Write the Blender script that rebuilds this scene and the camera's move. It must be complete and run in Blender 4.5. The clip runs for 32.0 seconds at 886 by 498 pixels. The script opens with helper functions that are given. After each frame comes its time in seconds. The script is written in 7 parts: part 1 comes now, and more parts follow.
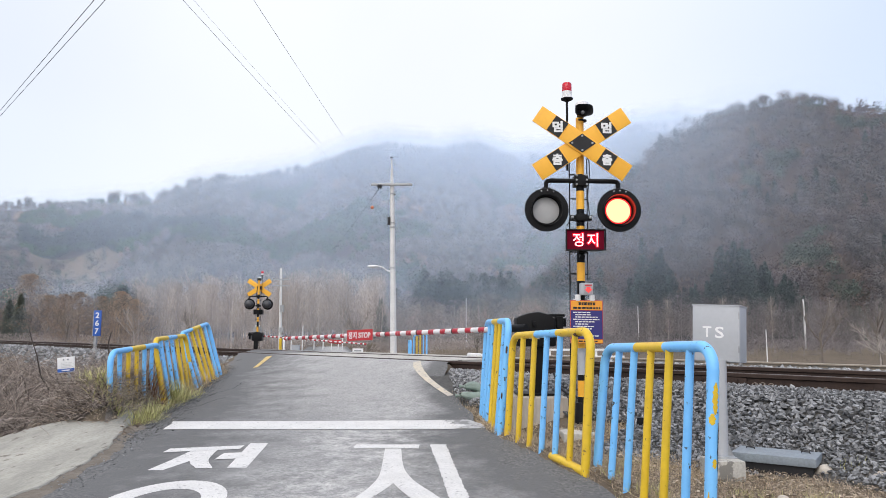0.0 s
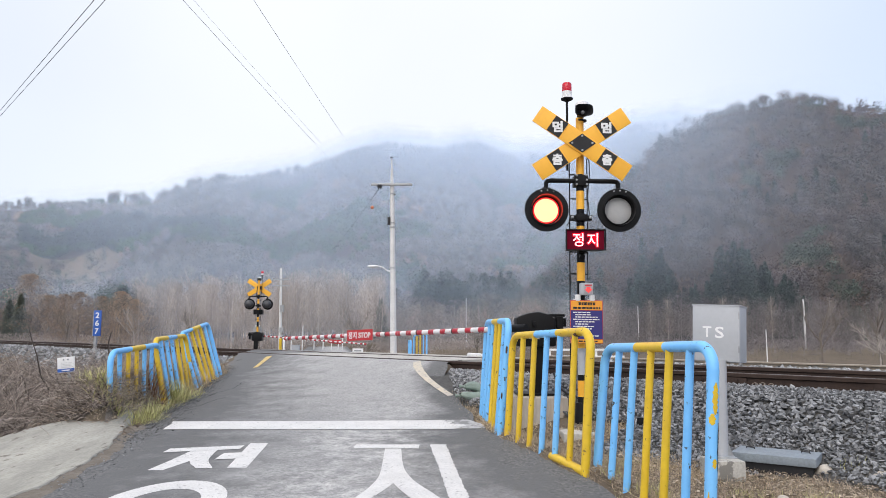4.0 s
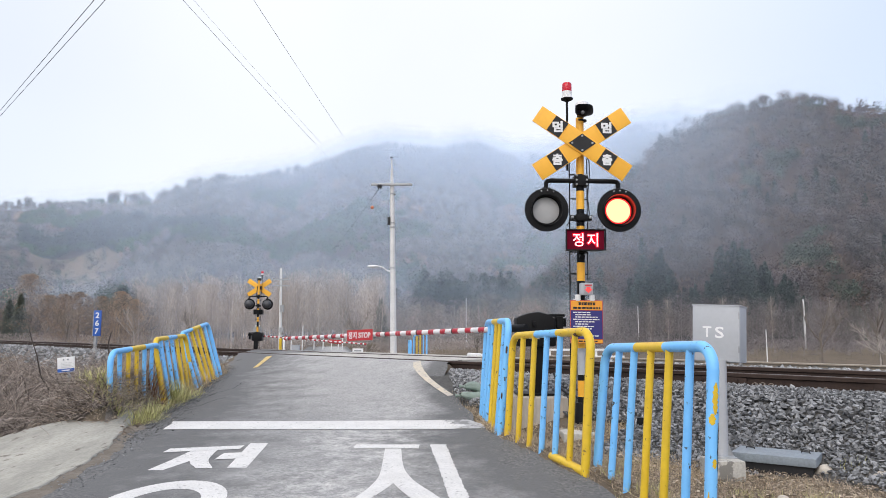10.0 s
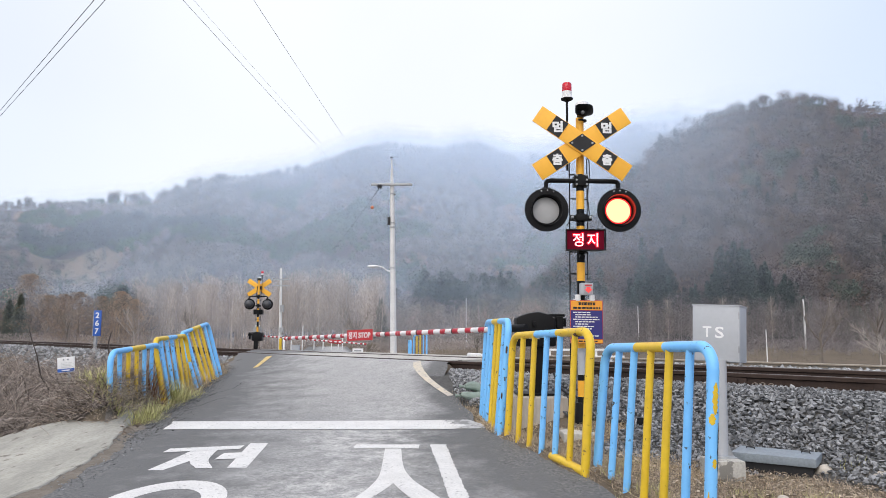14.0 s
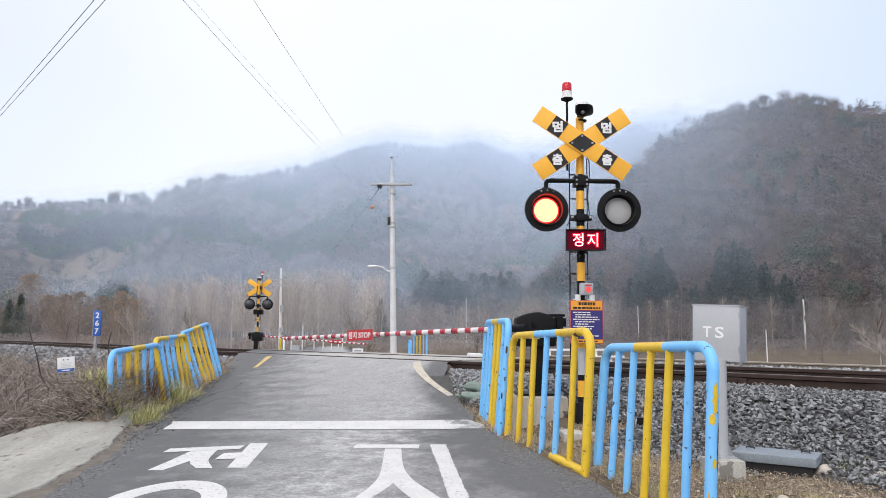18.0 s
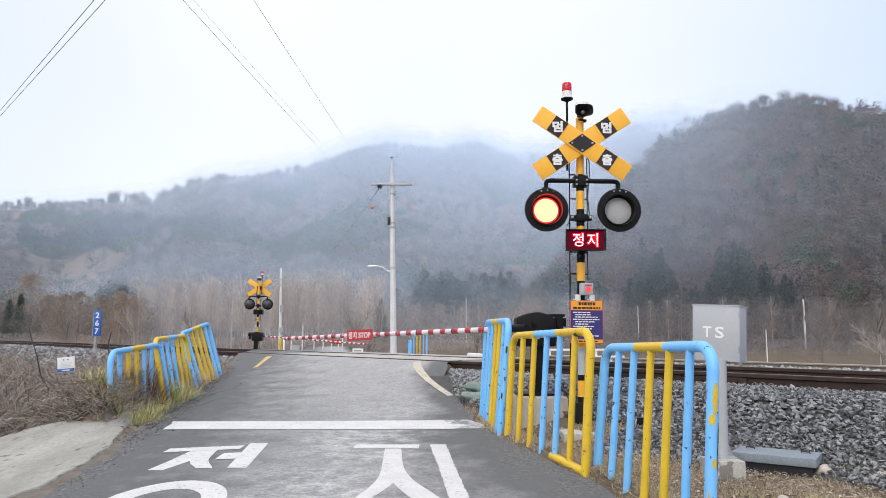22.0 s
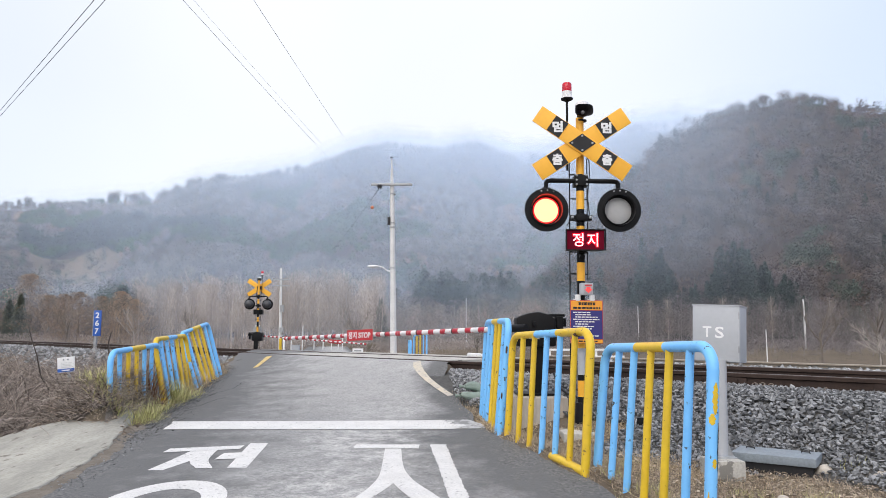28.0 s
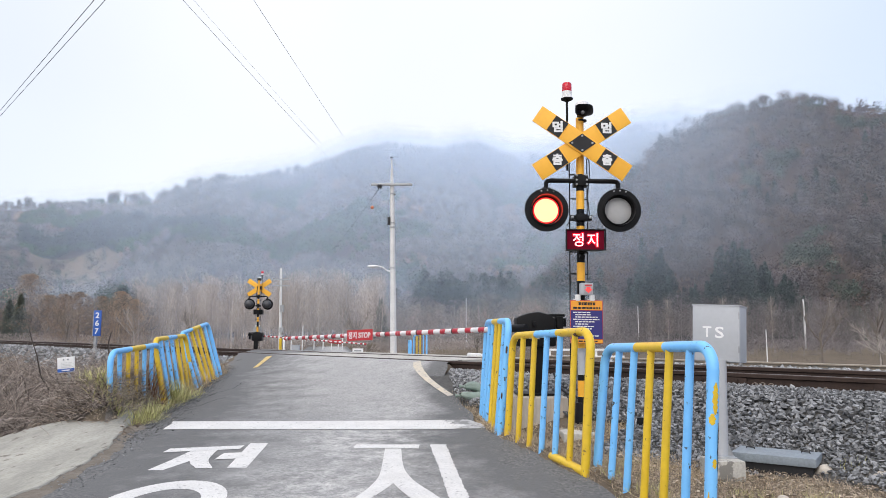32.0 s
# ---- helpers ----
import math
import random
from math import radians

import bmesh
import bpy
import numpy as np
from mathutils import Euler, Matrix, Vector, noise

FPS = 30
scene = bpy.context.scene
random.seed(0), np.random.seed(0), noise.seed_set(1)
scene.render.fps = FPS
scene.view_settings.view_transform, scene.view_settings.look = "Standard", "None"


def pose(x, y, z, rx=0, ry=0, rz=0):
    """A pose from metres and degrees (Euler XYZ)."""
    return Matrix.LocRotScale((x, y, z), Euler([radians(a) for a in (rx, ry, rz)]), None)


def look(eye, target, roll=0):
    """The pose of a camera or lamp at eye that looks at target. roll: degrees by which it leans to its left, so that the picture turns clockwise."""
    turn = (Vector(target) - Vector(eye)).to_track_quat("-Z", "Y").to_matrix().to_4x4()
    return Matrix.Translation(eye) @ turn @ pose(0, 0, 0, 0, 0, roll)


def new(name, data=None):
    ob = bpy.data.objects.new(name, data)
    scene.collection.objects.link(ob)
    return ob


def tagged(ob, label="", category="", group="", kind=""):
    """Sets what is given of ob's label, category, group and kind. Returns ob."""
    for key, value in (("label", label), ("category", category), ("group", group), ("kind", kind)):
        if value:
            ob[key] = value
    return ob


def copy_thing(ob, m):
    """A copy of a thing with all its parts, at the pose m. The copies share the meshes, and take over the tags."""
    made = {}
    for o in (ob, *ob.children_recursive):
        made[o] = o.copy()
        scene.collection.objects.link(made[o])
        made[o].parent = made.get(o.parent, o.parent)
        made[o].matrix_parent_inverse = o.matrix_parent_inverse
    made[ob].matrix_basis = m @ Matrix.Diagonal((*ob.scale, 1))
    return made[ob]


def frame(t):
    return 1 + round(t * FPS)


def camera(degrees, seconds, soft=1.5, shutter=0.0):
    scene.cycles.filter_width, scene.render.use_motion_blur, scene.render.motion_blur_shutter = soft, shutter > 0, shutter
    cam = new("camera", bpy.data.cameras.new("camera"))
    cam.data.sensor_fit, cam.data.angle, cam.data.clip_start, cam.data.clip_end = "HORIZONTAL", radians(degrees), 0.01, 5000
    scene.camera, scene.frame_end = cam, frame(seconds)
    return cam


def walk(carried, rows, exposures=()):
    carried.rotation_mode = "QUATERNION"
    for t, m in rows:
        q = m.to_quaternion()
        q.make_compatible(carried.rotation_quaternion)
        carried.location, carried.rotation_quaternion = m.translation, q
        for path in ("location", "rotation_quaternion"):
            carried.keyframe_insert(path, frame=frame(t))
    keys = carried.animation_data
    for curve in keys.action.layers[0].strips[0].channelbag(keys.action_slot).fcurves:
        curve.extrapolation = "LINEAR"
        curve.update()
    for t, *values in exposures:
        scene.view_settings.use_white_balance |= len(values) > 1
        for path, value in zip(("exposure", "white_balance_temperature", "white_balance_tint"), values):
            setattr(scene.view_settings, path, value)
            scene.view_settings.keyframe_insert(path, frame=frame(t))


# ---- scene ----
cam = camera(65.5, 32.0, soft=0.75)
STAND = look((0, 0, 1.0), (0, 100, 13.223))
walk(cam, [(0.0, STAND), (32.0, STAND)], exposures=[(0.0, 0.15), (32.0, 0.18)])

# ---------------------------------------------------------------- sky and light
SUN_UP, SUN_TURN = radians(48), radians(200)
world = bpy.data.worlds.new("overcast_sky")
scene.world = world
world.use_nodes = True
wt = world.node_tree
wt.nodes.clear()
sky = wt.nodes.new("ShaderNodeTexSky")
sky.sky_type, sky.sun_disc = "NISHITA", False
sky.sun_elevation, sky.sun_rotation = SUN_UP, SUN_TURN
sky.air_density, sky.dust_density, sky.altitude = 1.0, 5.0, 200
clear = wt.nodes.new("ShaderNodeBackground")
clear.inputs["Strength"].default_value = 0.05
wt.links.new(sky.outputs[0], clear.inputs["Color"])
cloud = wt.nodes.new("ShaderNodeBackground")
cloud_dir = wt.nodes.new("ShaderNodeTexCoord")
cloud_axis = wt.nodes.new("ShaderNodeSeparateXYZ")
wt.links.new(cloud_dir.outputs["Generated"], cloud_axis.inputs[0])


def sky_span(src, a, b, c, d):
    """A soft step over the sky: src from a to b gives c to d."""
    n = wt.nodes.new("ShaderNodeMapRange")
    n.interpolation_type = "SMOOTHSTEP"
    for key, value in (("From Min", a), ("From Max", b), ("To Min", c), ("To Max", d)):
        n.inputs[key].default_value = value
    wt.links.new(src, n.inputs["Value"])
    return n.outputs[0]


def sky_math(kind, a, b):
    n = wt.nodes.new("ShaderNodeMath")
    n.operation = kind
    wt.links.new(a, n.inputs[0]), wt.links.new(b, n.inputs[1])
    return n.outputs[0]


cloud_lumps = wt.nodes.new("ShaderNodeTexNoise")
cloud_lumps.inputs["Scale"].default_value, cloud_lumps.inputs["Detail"].default_value = 2.2, 3
wt.links.new(cloud_dir.outputs["Generated"], cloud_lumps.inputs["Vector"])
blue_side = sky_math("MAXIMUM", sky_span(cloud_axis.outputs["X"], 0.12, 0.66, 0.0, 1.0), sky_span(cloud_axis.outputs["X"], -0.22, -0.66, 0.0, 0.42))
cloud_tint = wt.nodes.new("ShaderNodeMix")
cloud_tint.data_type = "RGBA"
cloud_tint.inputs[6].default_value, cloud_tint.inputs[7].default_value = (0.965, 0.968, 1.0, 1), (0.66, 0.755, 0.97, 1)
wt.links.new(blue_side, cloud_tint.inputs[0])
wt.links.new(cloud_tint.outputs[2], cloud.inputs["Color"])
# an overcast sky grows brighter towards its top
wt.links.new(sky_math("MULTIPLY", sky_span(cloud_axis.outputs["Z"], 0.25, 1.0, 0.79, 1.03), sky_span(cloud_lumps.outputs["Fac"], 0.3, 0.7, 0.97, 1.03)), cloud.inputs["Strength"])
both = wt.nodes.new("ShaderNodeAddShader")
wout = wt.nodes.new("ShaderNodeOutputWorld")
wt.links.new(clear.outputs[0], both.inputs[0])
wt.links.new(cloud.outputs[0], both.inputs[1])
wt.links.new(both.outputs[0], wout.inputs["Surface"])

sun_data = bpy.data.lights.new("sun", "SUN")
sun_data.energy, sun_data.angle, sun_data.color = 1.0, radians(60), (1.0, 0.97, 0.93)
sun = new("sun", sun_data)
sun.matrix_world = look((0, 0, 60), (-60 * math.sin(SUN_TURN) / math.tan(SUN_UP), -60 * math.cos(SUN_TURN) / math.tan(SUN_UP), 0))

# ---------------------------------------------------------------- mesh tools
UP = Vector((0, 0, 1))


class Shape:
    """Vertices and faces of one part, in its thing's space."""

    def __init__(self):
        self.v, self.f = [], []

    def add(self, verts, faces):
        n = len(self.v)
        self.v += [tuple(p) for p in verts]
        self.f += [tuple(i + n for i in face) for face in faces]
        return self

    def box(self, centre, size, m=None):
        cx, cy, cz = centre
        a, b, c = size[0] / 2, size[1] / 2, size[2] / 2
        pts = [Vector((cx + i * a, cy + j * b, cz + k * c)) for i in (-1, 1) for j in (-1, 1) for k in (-1, 1)]
        if m:
            pts = [m @ p for p in pts]
        return self.add(pts, [(0, 1, 3, 2), (4, 6, 7, 5), (0, 4, 5, 1), (2, 3, 7, 6), (0, 2, 6, 4), (1, 5, 7, 3)])

    def pipe(self, points, radius, sides=10, caps=True):
        """A round bar along a line of points; radius: one, or one a point."""
        pts = [Vector(p) for p in points]
        n = len(pts)
        rad = radius if isinstance(radius, (list, tuple)) else [radius] * n
        verts, faces = [], []
        side = None
        for i, p in enumerate(pts):
            d = (pts[min(i + 1, n - 1)] - pts[max(i - 1, 0)]).normalized()
            if side is None:
                side = d.cross(UP if abs(d.z) < 0.9 else Vector((1, 0, 0))).normalized()
            side = (side - d * side.dot(d)).normalized()
            other = d.cross(side)
            for k in range(sides):
                a = 2 * math.pi * k / sides
                verts.append(p + (side * math.cos(a) + other * math.sin(a)) * rad[i])
        for i in range(n - 1):
            for k in range(sides):
                l = (k + 1) % sides
                faces.append((i * sides + k, i * sides + l, (i + 1) * sides + l, (i + 1) * sides + k))
        if caps:
            faces.append(tuple(reversed(range(sides))))
            faces.append(tuple(range((n - 1) * sides, n * sides)))
        return self.add(verts, faces)

    def lathe(self, profile, m=None, sides=32, closed=False):
        """Turned round the z axis: (radius, height) rows."""
        verts, faces = [], []
        n = len(profile)
        for r, z in profile:
            for k in range(sides):
                a = 2 * math.pi * k / sides
                p = Vector((r * math.cos(a), r * math.sin(a), z))
                verts.append(m @ p if m else p)
        for i in range(n - 1 if not closed else n):
            j = (i + 1) % n
            for k in range(sides):
                l = (k + 1) % sides
                faces.append((i * sides + k, i * sides + l, j * sides + l, j * sides + k))
        if not closed:
            faces.append(tuple(reversed(range(sides))))
            faces.append(tuple(range((n - 1) * sides, n * sides)))
        return self.add(verts, faces)

    def prism(self, outline, depth, m=None):
        """A flat outline in x and z, made thick along y from 0 to depth."""
        n = len(outline)
        pts = [Vector((x, 0, z)) for x, z in outline] + [Vector((x, depth, z)) for x, z in outline]
        if m:
            pts = [m @ p for p in pts]
        faces = [tuple(range(n)), tuple(reversed(range(n, 2 * n)))]
        faces += [(i, i + n, (i + 1) % n + n, (i + 1) % n) for i in range(n)]
        return self.add(pts, faces)

    def data(self, name, material, smooth=35, bevel=0.0, segments=2):
        me = bpy.data.meshes.new(name)
        me.from_pydata(self.v, [], self.f)
        if bevel:
            bm = bmesh.new()
            bm.from_mesh(me)
            edges = [e for e in bm.edges if len(e.link_faces) == 2 and e.calc_face_angle(0) > 0.5]
            bmesh.ops.bevel(bm, geom=edges, offset=bevel, segments=segments, profile=0.6, affect="EDGES", clamp_overlap=True)
            bmesh.ops.recalc_face_normals(bm, faces=bm.faces)
            bm.to_mesh(me)
            bm.free()
        else:
            bm = bmesh.new()
            bm.from_mesh(me)
            bmesh.ops.recalc_face_normals(bm, faces=bm.faces)
            bm.to_mesh(me)
            bm.free()
        me.materials.append(material)
        if smooth:
            me.shade_smooth()
            me.set_sharp_from_angle(angle=radians(smooth))
        return me


def part(name, shape, material, parent=None, label="", smooth=35, bevel=0.0, at=None):
    """One mesh object, of its own or under a thing or part."""
    ob = new(name, shape.data(name, material, smooth, bevel) if isinstance(shape, Shape) else shape)
    if parent:
        ob.parent = parent
    if at:
        ob.matrix_basis = at
    if label:
        tagged(ob, label)
    return ob


def thing(name, m, label, category, group=""):
    """An Empty at the base of a thing."""
    ob = new(name)
    ob.empty_display_size = 0.1
    ob.matrix_basis = m
    return tagged(ob, label, category, group)


def sheet(name, verts, faces, material, smooth=True):
    """One mesh from arrays, for large surfaces and masses of small pieces."""
    me = bpy.data.meshes.new(name)
    verts = np.asarray(verts, dtype=np.float32)
    faces = np.asarray(faces, dtype=np.int32)
    k = faces.shape[1]
    me.vertices.add(len(verts))
    me.vertices.foreach_set("co", verts.ravel())
    me.loops.add(faces.size)
    me.loops.foreach_set("vertex_index", faces.ravel())
    me.polygons.add(len(faces))
    me.polygons.foreach_set("loop_start", np.arange(0, faces.size, k, dtype=np.int32))
    me.materials.append(material)
    me.update(calc_edges=True)
    if smooth:
        me.shade_smooth()
    else:
        me.shade_flat()
    return me


def glyph(body, width, height, depth=0.004, bold=0.0):
    """Writing as a solid mesh, centred, facing -y, fitted to a width and height."""
    cu = bpy.data.curves.new("writing", "FONT")
    cu.body, cu.extrude, cu.offset, cu.fill_mode = body, 0.02, bold, "BOTH"
    cu.resolution_u = 3
    ob = bpy.data.objects.new("writing", cu)
    scene.collection.objects.link(ob)
    bpy.context.view_layer.update()
    me = bpy.data.meshes.new_from_object(ob.evaluated_get(bpy.context.evaluated_depsgraph_get()))
    scene.collection.objects.unlink(ob)
    bpy.data.objects.remove(ob)
    co = np.array([v.co for v in me.vertices])
    lo, hi = co.min(0), co.max(0)
    span = np.maximum(hi - lo, 1e-6)
    co = (co - (lo + hi) / 2) / span * (width, height, depth)
    out = np.stack([co[:, 0], -co[:, 2], co[:, 1]], 1)
    me.vertices.foreach_set("co", out.astype(np.float32).ravel())
    me.update()
    return me


def writing(body, width, height, material, parent, at, depth=0.004, bold=0.0, name="lettering", label=""):
    me = glyph(body, width, height, depth, bold)
    me.materials.clear()
    me.materials.append(material)
    return part(name, me, material, parent, label, at=at)


# ---------------------------------------------------------------- materials
def material(name, colour, second=None, grain=40.0, blotch=3.0, rough=0.7, metal=0.0, bump=0.15, dirt=None, dirt_amount=0.0, spec=0.5,
             random_tint=0.0, island_tint=0.0, tree_tint=0.0, dirt_scale=6.0, bump_size=0.01, stretch=(1, 1, 1), mottle=0.5):
    """A surface with fine grain, broad blotches, sharp-edged wear and relief."""
    ma = bpy.data.materials.new(name)
    ma.use_nodes = True
    nt = ma.node_tree
    nodes, link = nt.nodes, nt.links.new
    bsdf = nodes["Principled BSDF"]
    bsdf.inputs["Roughness"].default_value = rough
    bsdf.inputs["Metallic"].default_value = metal
    bsdf.inputs["Specular IOR Level"].default_value = spec
    coord = nodes.new("ShaderNodeTexCoord")
    info = nodes.new("ShaderNodeObjectInfo")
    shift = nodes.new("ShaderNodeVectorMath")
    shift.operation = "MULTIPLY_ADD"
    shift.inputs[1].default_value = stretch
    link(coord.outputs["Object"], shift.inputs[0])
    far = nodes.new("ShaderNodeMath")
    far.operation = "MULTIPLY"
    far.inputs[1].default_value = 37.0
    link(info.outputs["Random"], far.inputs[0])
    link(far.outputs[0], shift.inputs[2])

    def noise_at(scale, detail=4.0):
        n = nodes.new("ShaderNodeTexNoise")
        n.inputs["Scale"].default_value = scale
        n.inputs["Detail"].default_value = detail
        n.inputs["Roughness"].default_value = 0.6
        link(shift.outputs[0], n.inputs["Vector"])
        return n.outputs["Fac"]

    def ramp(src, a, b):
        r = nodes.new("ShaderNodeMapRange")
        r.inputs["From Min"].default_value, r.inputs["From Max"].default_value = a, b
        link(src, r.inputs["Value"])
        return r.outputs["Result"]

    def mix(fac, a, b, kind="MIX"):
        m = nodes.new("ShaderNodeMix")
        m.data_type, m.blend_type = "RGBA", kind
        if isinstance(fac, float):
            m.inputs[0].default_value = fac
        else:
            link(fac, m.inputs[0])
        for slot, value in ((6, a), (7, b)):
            if isinstance(value, tuple):
                m.inputs[slot].default_value = (*value, 1)
            else:
                link(value, m.inputs[slot])
        return m.outputs[2]

    second = second or tuple(c * 0.7 for c in colour)
    fine, broad = noise_at(grain), noise_at(blotch, 5.0)
    out = mix(ramp(broad, 0.35, 0.68), colour, second)
    out = mix(ramp(fine, 0.4, 0.75), out, mix(mottle, out, tuple(c * 0.55 for c in second)))
    if random_tint or island_tint or tree_tint:
        hsv = nodes.new("ShaderNodeHueSaturation")
        r = nodes.new("ShaderNodeMapRange")
        amount = random_tint or island_tint or tree_tint
        r.inputs["To Min"].default_value, r.inputs["To Max"].default_value = 1 - amount, 1 + amount
        if random_tint:
            link(info.outputs["Random"], r.inputs["Value"])
        elif tree_tint:
            tone = nodes.new("ShaderNodeAttribute")
            tone.attribute_name = "tree_tone"
            link(tone.outputs["Fac"], r.inputs["Value"])
        else:
            geo = nodes.new("ShaderNodeNewGeometry")
            link(geo.outputs["Random Per Island"], r.inputs["Value"])
        link(r.outputs["Result"], hsv.inputs["Value"])
        link(out, hsv.inputs["Color"])
        out = hsv.outputs[0]
    if dirt:
        spots = ramp(noise_at(dirt_scale, 7.0), 0.62 - 0.25 * dirt_amount, 0.66 - 0.25 * dirt_amount)
        out = mix(spots, out, dirt)
    link(out, bsdf.inputs["Base Color"])
    rr = nodes.new("ShaderNodeMapRange")
    rr.inputs["To Min"].default_value, rr.inputs["To Max"].default_value = max(rough - 0.12, 0.05), min(rough + 0.12, 1)
    link(broad, rr.inputs["Value"])
    link(rr.outputs["Result"], bsdf.inputs["Roughness"])
    if bump:
        b = nodes.new("ShaderNodeBump")
        b.inputs["Strength"].default_value, b.inputs["Distance"].default_value = bump, bump_size
        link(fine, b.inputs["Height"])
        link(b.outputs["Normal"], bsdf.inputs["Normal"])
    return ma


def glow(name, colour, strength):
    ma = bpy.data.materials.new(name)
    ma.use_nodes = True
    b = ma.node_tree.nodes["Principled BSDF"]
    b.inputs["Base Color"].default_value = (*[min(c, 0.6) for c in colour], 1)
    b.inputs["Specular IOR Level"].default_value = 0.08
    b.inputs["Emission Color"].default_value = (*colour, 1)
    b.inputs["Emission Strength"].default_value = strength
    return ma


def asphalt(name):
    """Dark binder with pale stone worn bare in broad patches, and fine sparkle of single stones."""
    ma = bpy.data.materials.new(name)
    ma.use_nodes = True
    nt = ma.node_tree
    nodes, link = nt.nodes, nt.links.new
    bsdf = nodes["Principled BSDF"]
    bsdf.inputs["Roughness"].default_value, bsdf.inputs["Specular IOR Level"].default_value = 0.8, 0.35
    coord = nodes.new("ShaderNodeTexCoord")

    def noise_at(scale, detail, rough=0.6, vec=None):
        n = nodes.new("ShaderNodeTexNoise")
        n.inputs["Scale"].default_value, n.inputs["Detail"].default_value, n.inputs["Roughness"].default_value = scale, detail, rough
        link(vec or coord.outputs["Object"], n.inputs["Vector"])
        return n.outputs["Fac"]

    def span(src, a, b, c=0.0, d=1.0):
        r = nodes.new("ShaderNodeMapRange")
        for key, value in (("From Min", a), ("From Max", b), ("To Min", c), ("To Max", d)):
            r.inputs[key].default_value = value
        link(src, r.inputs["Value"])
        return r.outputs["Result"]

    def mix(fac, a, b):
        m = nodes.new("ShaderNodeMix")
        m.data_type = "RGBA"
        link(fac, m.inputs[0])
        for slot, value in ((6, a), (7, b)):
            if isinstance(value, tuple):
                m.inputs[slot].default_value = (*value, 1)
            else:
                link(value, m.inputs[slot])
        return m.outputs[2]

    def times(a, b):
        m = nodes.new("ShaderNodeMath")
        m.operation = "MULTIPLY"
        link(a, m.inputs[0]), link(b, m.inputs[1])
        return m.outputs[0]

    broad, middle, fine, grit = noise_at(0.55, 4), noise_at(7.0, 6, 0.7), noise_at(34, 4, 0.75), noise_at(105, 2)
    split = nodes.new("ShaderNodeSeparateXYZ")
    link(coord.outputs["Object"], split.inputs[0])
    off = nodes.new("ShaderNodeMath")
    off.operation = "ADD"
    off.inputs[1].default_value = 0.62
    link(split.outputs["X"], off.inputs[0])
    middle_lane = nodes.new("ShaderNodeMath")
    middle_lane.operation = "ABSOLUTE"
    link(off.outputs[0], middle_lane.inputs[0])
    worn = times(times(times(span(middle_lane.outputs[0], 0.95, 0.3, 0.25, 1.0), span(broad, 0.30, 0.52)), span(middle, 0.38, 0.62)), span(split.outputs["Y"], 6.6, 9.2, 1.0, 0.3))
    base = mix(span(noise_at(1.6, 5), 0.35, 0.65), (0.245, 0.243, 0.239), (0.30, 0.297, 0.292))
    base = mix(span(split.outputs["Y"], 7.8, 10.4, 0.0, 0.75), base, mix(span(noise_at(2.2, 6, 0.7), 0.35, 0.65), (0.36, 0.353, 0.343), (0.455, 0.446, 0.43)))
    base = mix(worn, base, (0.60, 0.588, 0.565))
    base = mix(span(fine, 0.42, 0.64, 0, 0.55), base, (0.10, 0.10, 0.104))
    base = mix(span(grit, 0.60, 0.68, 0, 0.7), base, (0.50, 0.49, 0.475))
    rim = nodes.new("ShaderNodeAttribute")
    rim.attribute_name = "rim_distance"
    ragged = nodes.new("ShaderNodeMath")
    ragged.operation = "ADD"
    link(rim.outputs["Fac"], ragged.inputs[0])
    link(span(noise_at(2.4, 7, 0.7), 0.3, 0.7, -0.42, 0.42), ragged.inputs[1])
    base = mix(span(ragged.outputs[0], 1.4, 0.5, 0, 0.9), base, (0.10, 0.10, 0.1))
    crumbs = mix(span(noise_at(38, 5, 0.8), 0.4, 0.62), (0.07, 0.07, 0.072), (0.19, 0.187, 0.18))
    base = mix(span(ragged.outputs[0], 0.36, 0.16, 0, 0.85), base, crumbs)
    link(base, bsdf.inputs["Base Color"])
    b = nodes.new("ShaderNodeBump")
    b.inputs["Strength"].default_value, b.inputs["Distance"].default_value = 0.6, 0.008
    link(fine, b.inputs["Height"])
    link(b.outputs["Normal"], bsdf.inputs["Normal"])
    return ma


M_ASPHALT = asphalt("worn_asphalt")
M_ROADPAINT = material("white_road_paint", (0.69, 0.675, 0.655), (0.60, 0.59, 0.575), grain=70, blotch=4, rough=0.75, dirt=(0.30, 0.295, 0.285), dirt_amount=0.02, dirt_scale=30, bump=0.3)
M_PAINTWORN = material("flaked_road_paint", (0.52, 0.51, 0.505), (0.42, 0.415, 0.41), grain=70, blotch=6, rough=0.8, dirt=(0.22, 0.217, 0.212), dirt_amount=0.45, dirt_scale=9, bump=0.3)
M_YELLOWLINE_FRESH = material("yellow_edge_paint", (0.66, 0.47, 0.15), (0.55, 0.42, 0.2), grain=60, blotch=5, rough=0.8, dirt=(0.2, 0.19, 0.17), dirt_amount=0.12, dirt_scale=14)
M_YELLOWLINE = material("faded_yellow_paint", (0.62, 0.54, 0.40), (0.52, 0.48, 0.42), grain=60, blotch=5, rough=0.8, dirt=(0.36, 0.33, 0.29), dirt_amount=0.25, dirt_scale=20)
M_CONCRETE = material("weathered_concrete", (0.538, 0.512, 0.461), (0.384, 0.371, 0.333), grain=50, blotch=2.2, rough=0.9, bump=0.4, dirt=(0.2, 0.19, 0.17), dirt_amount=0.15, dirt_scale=5)
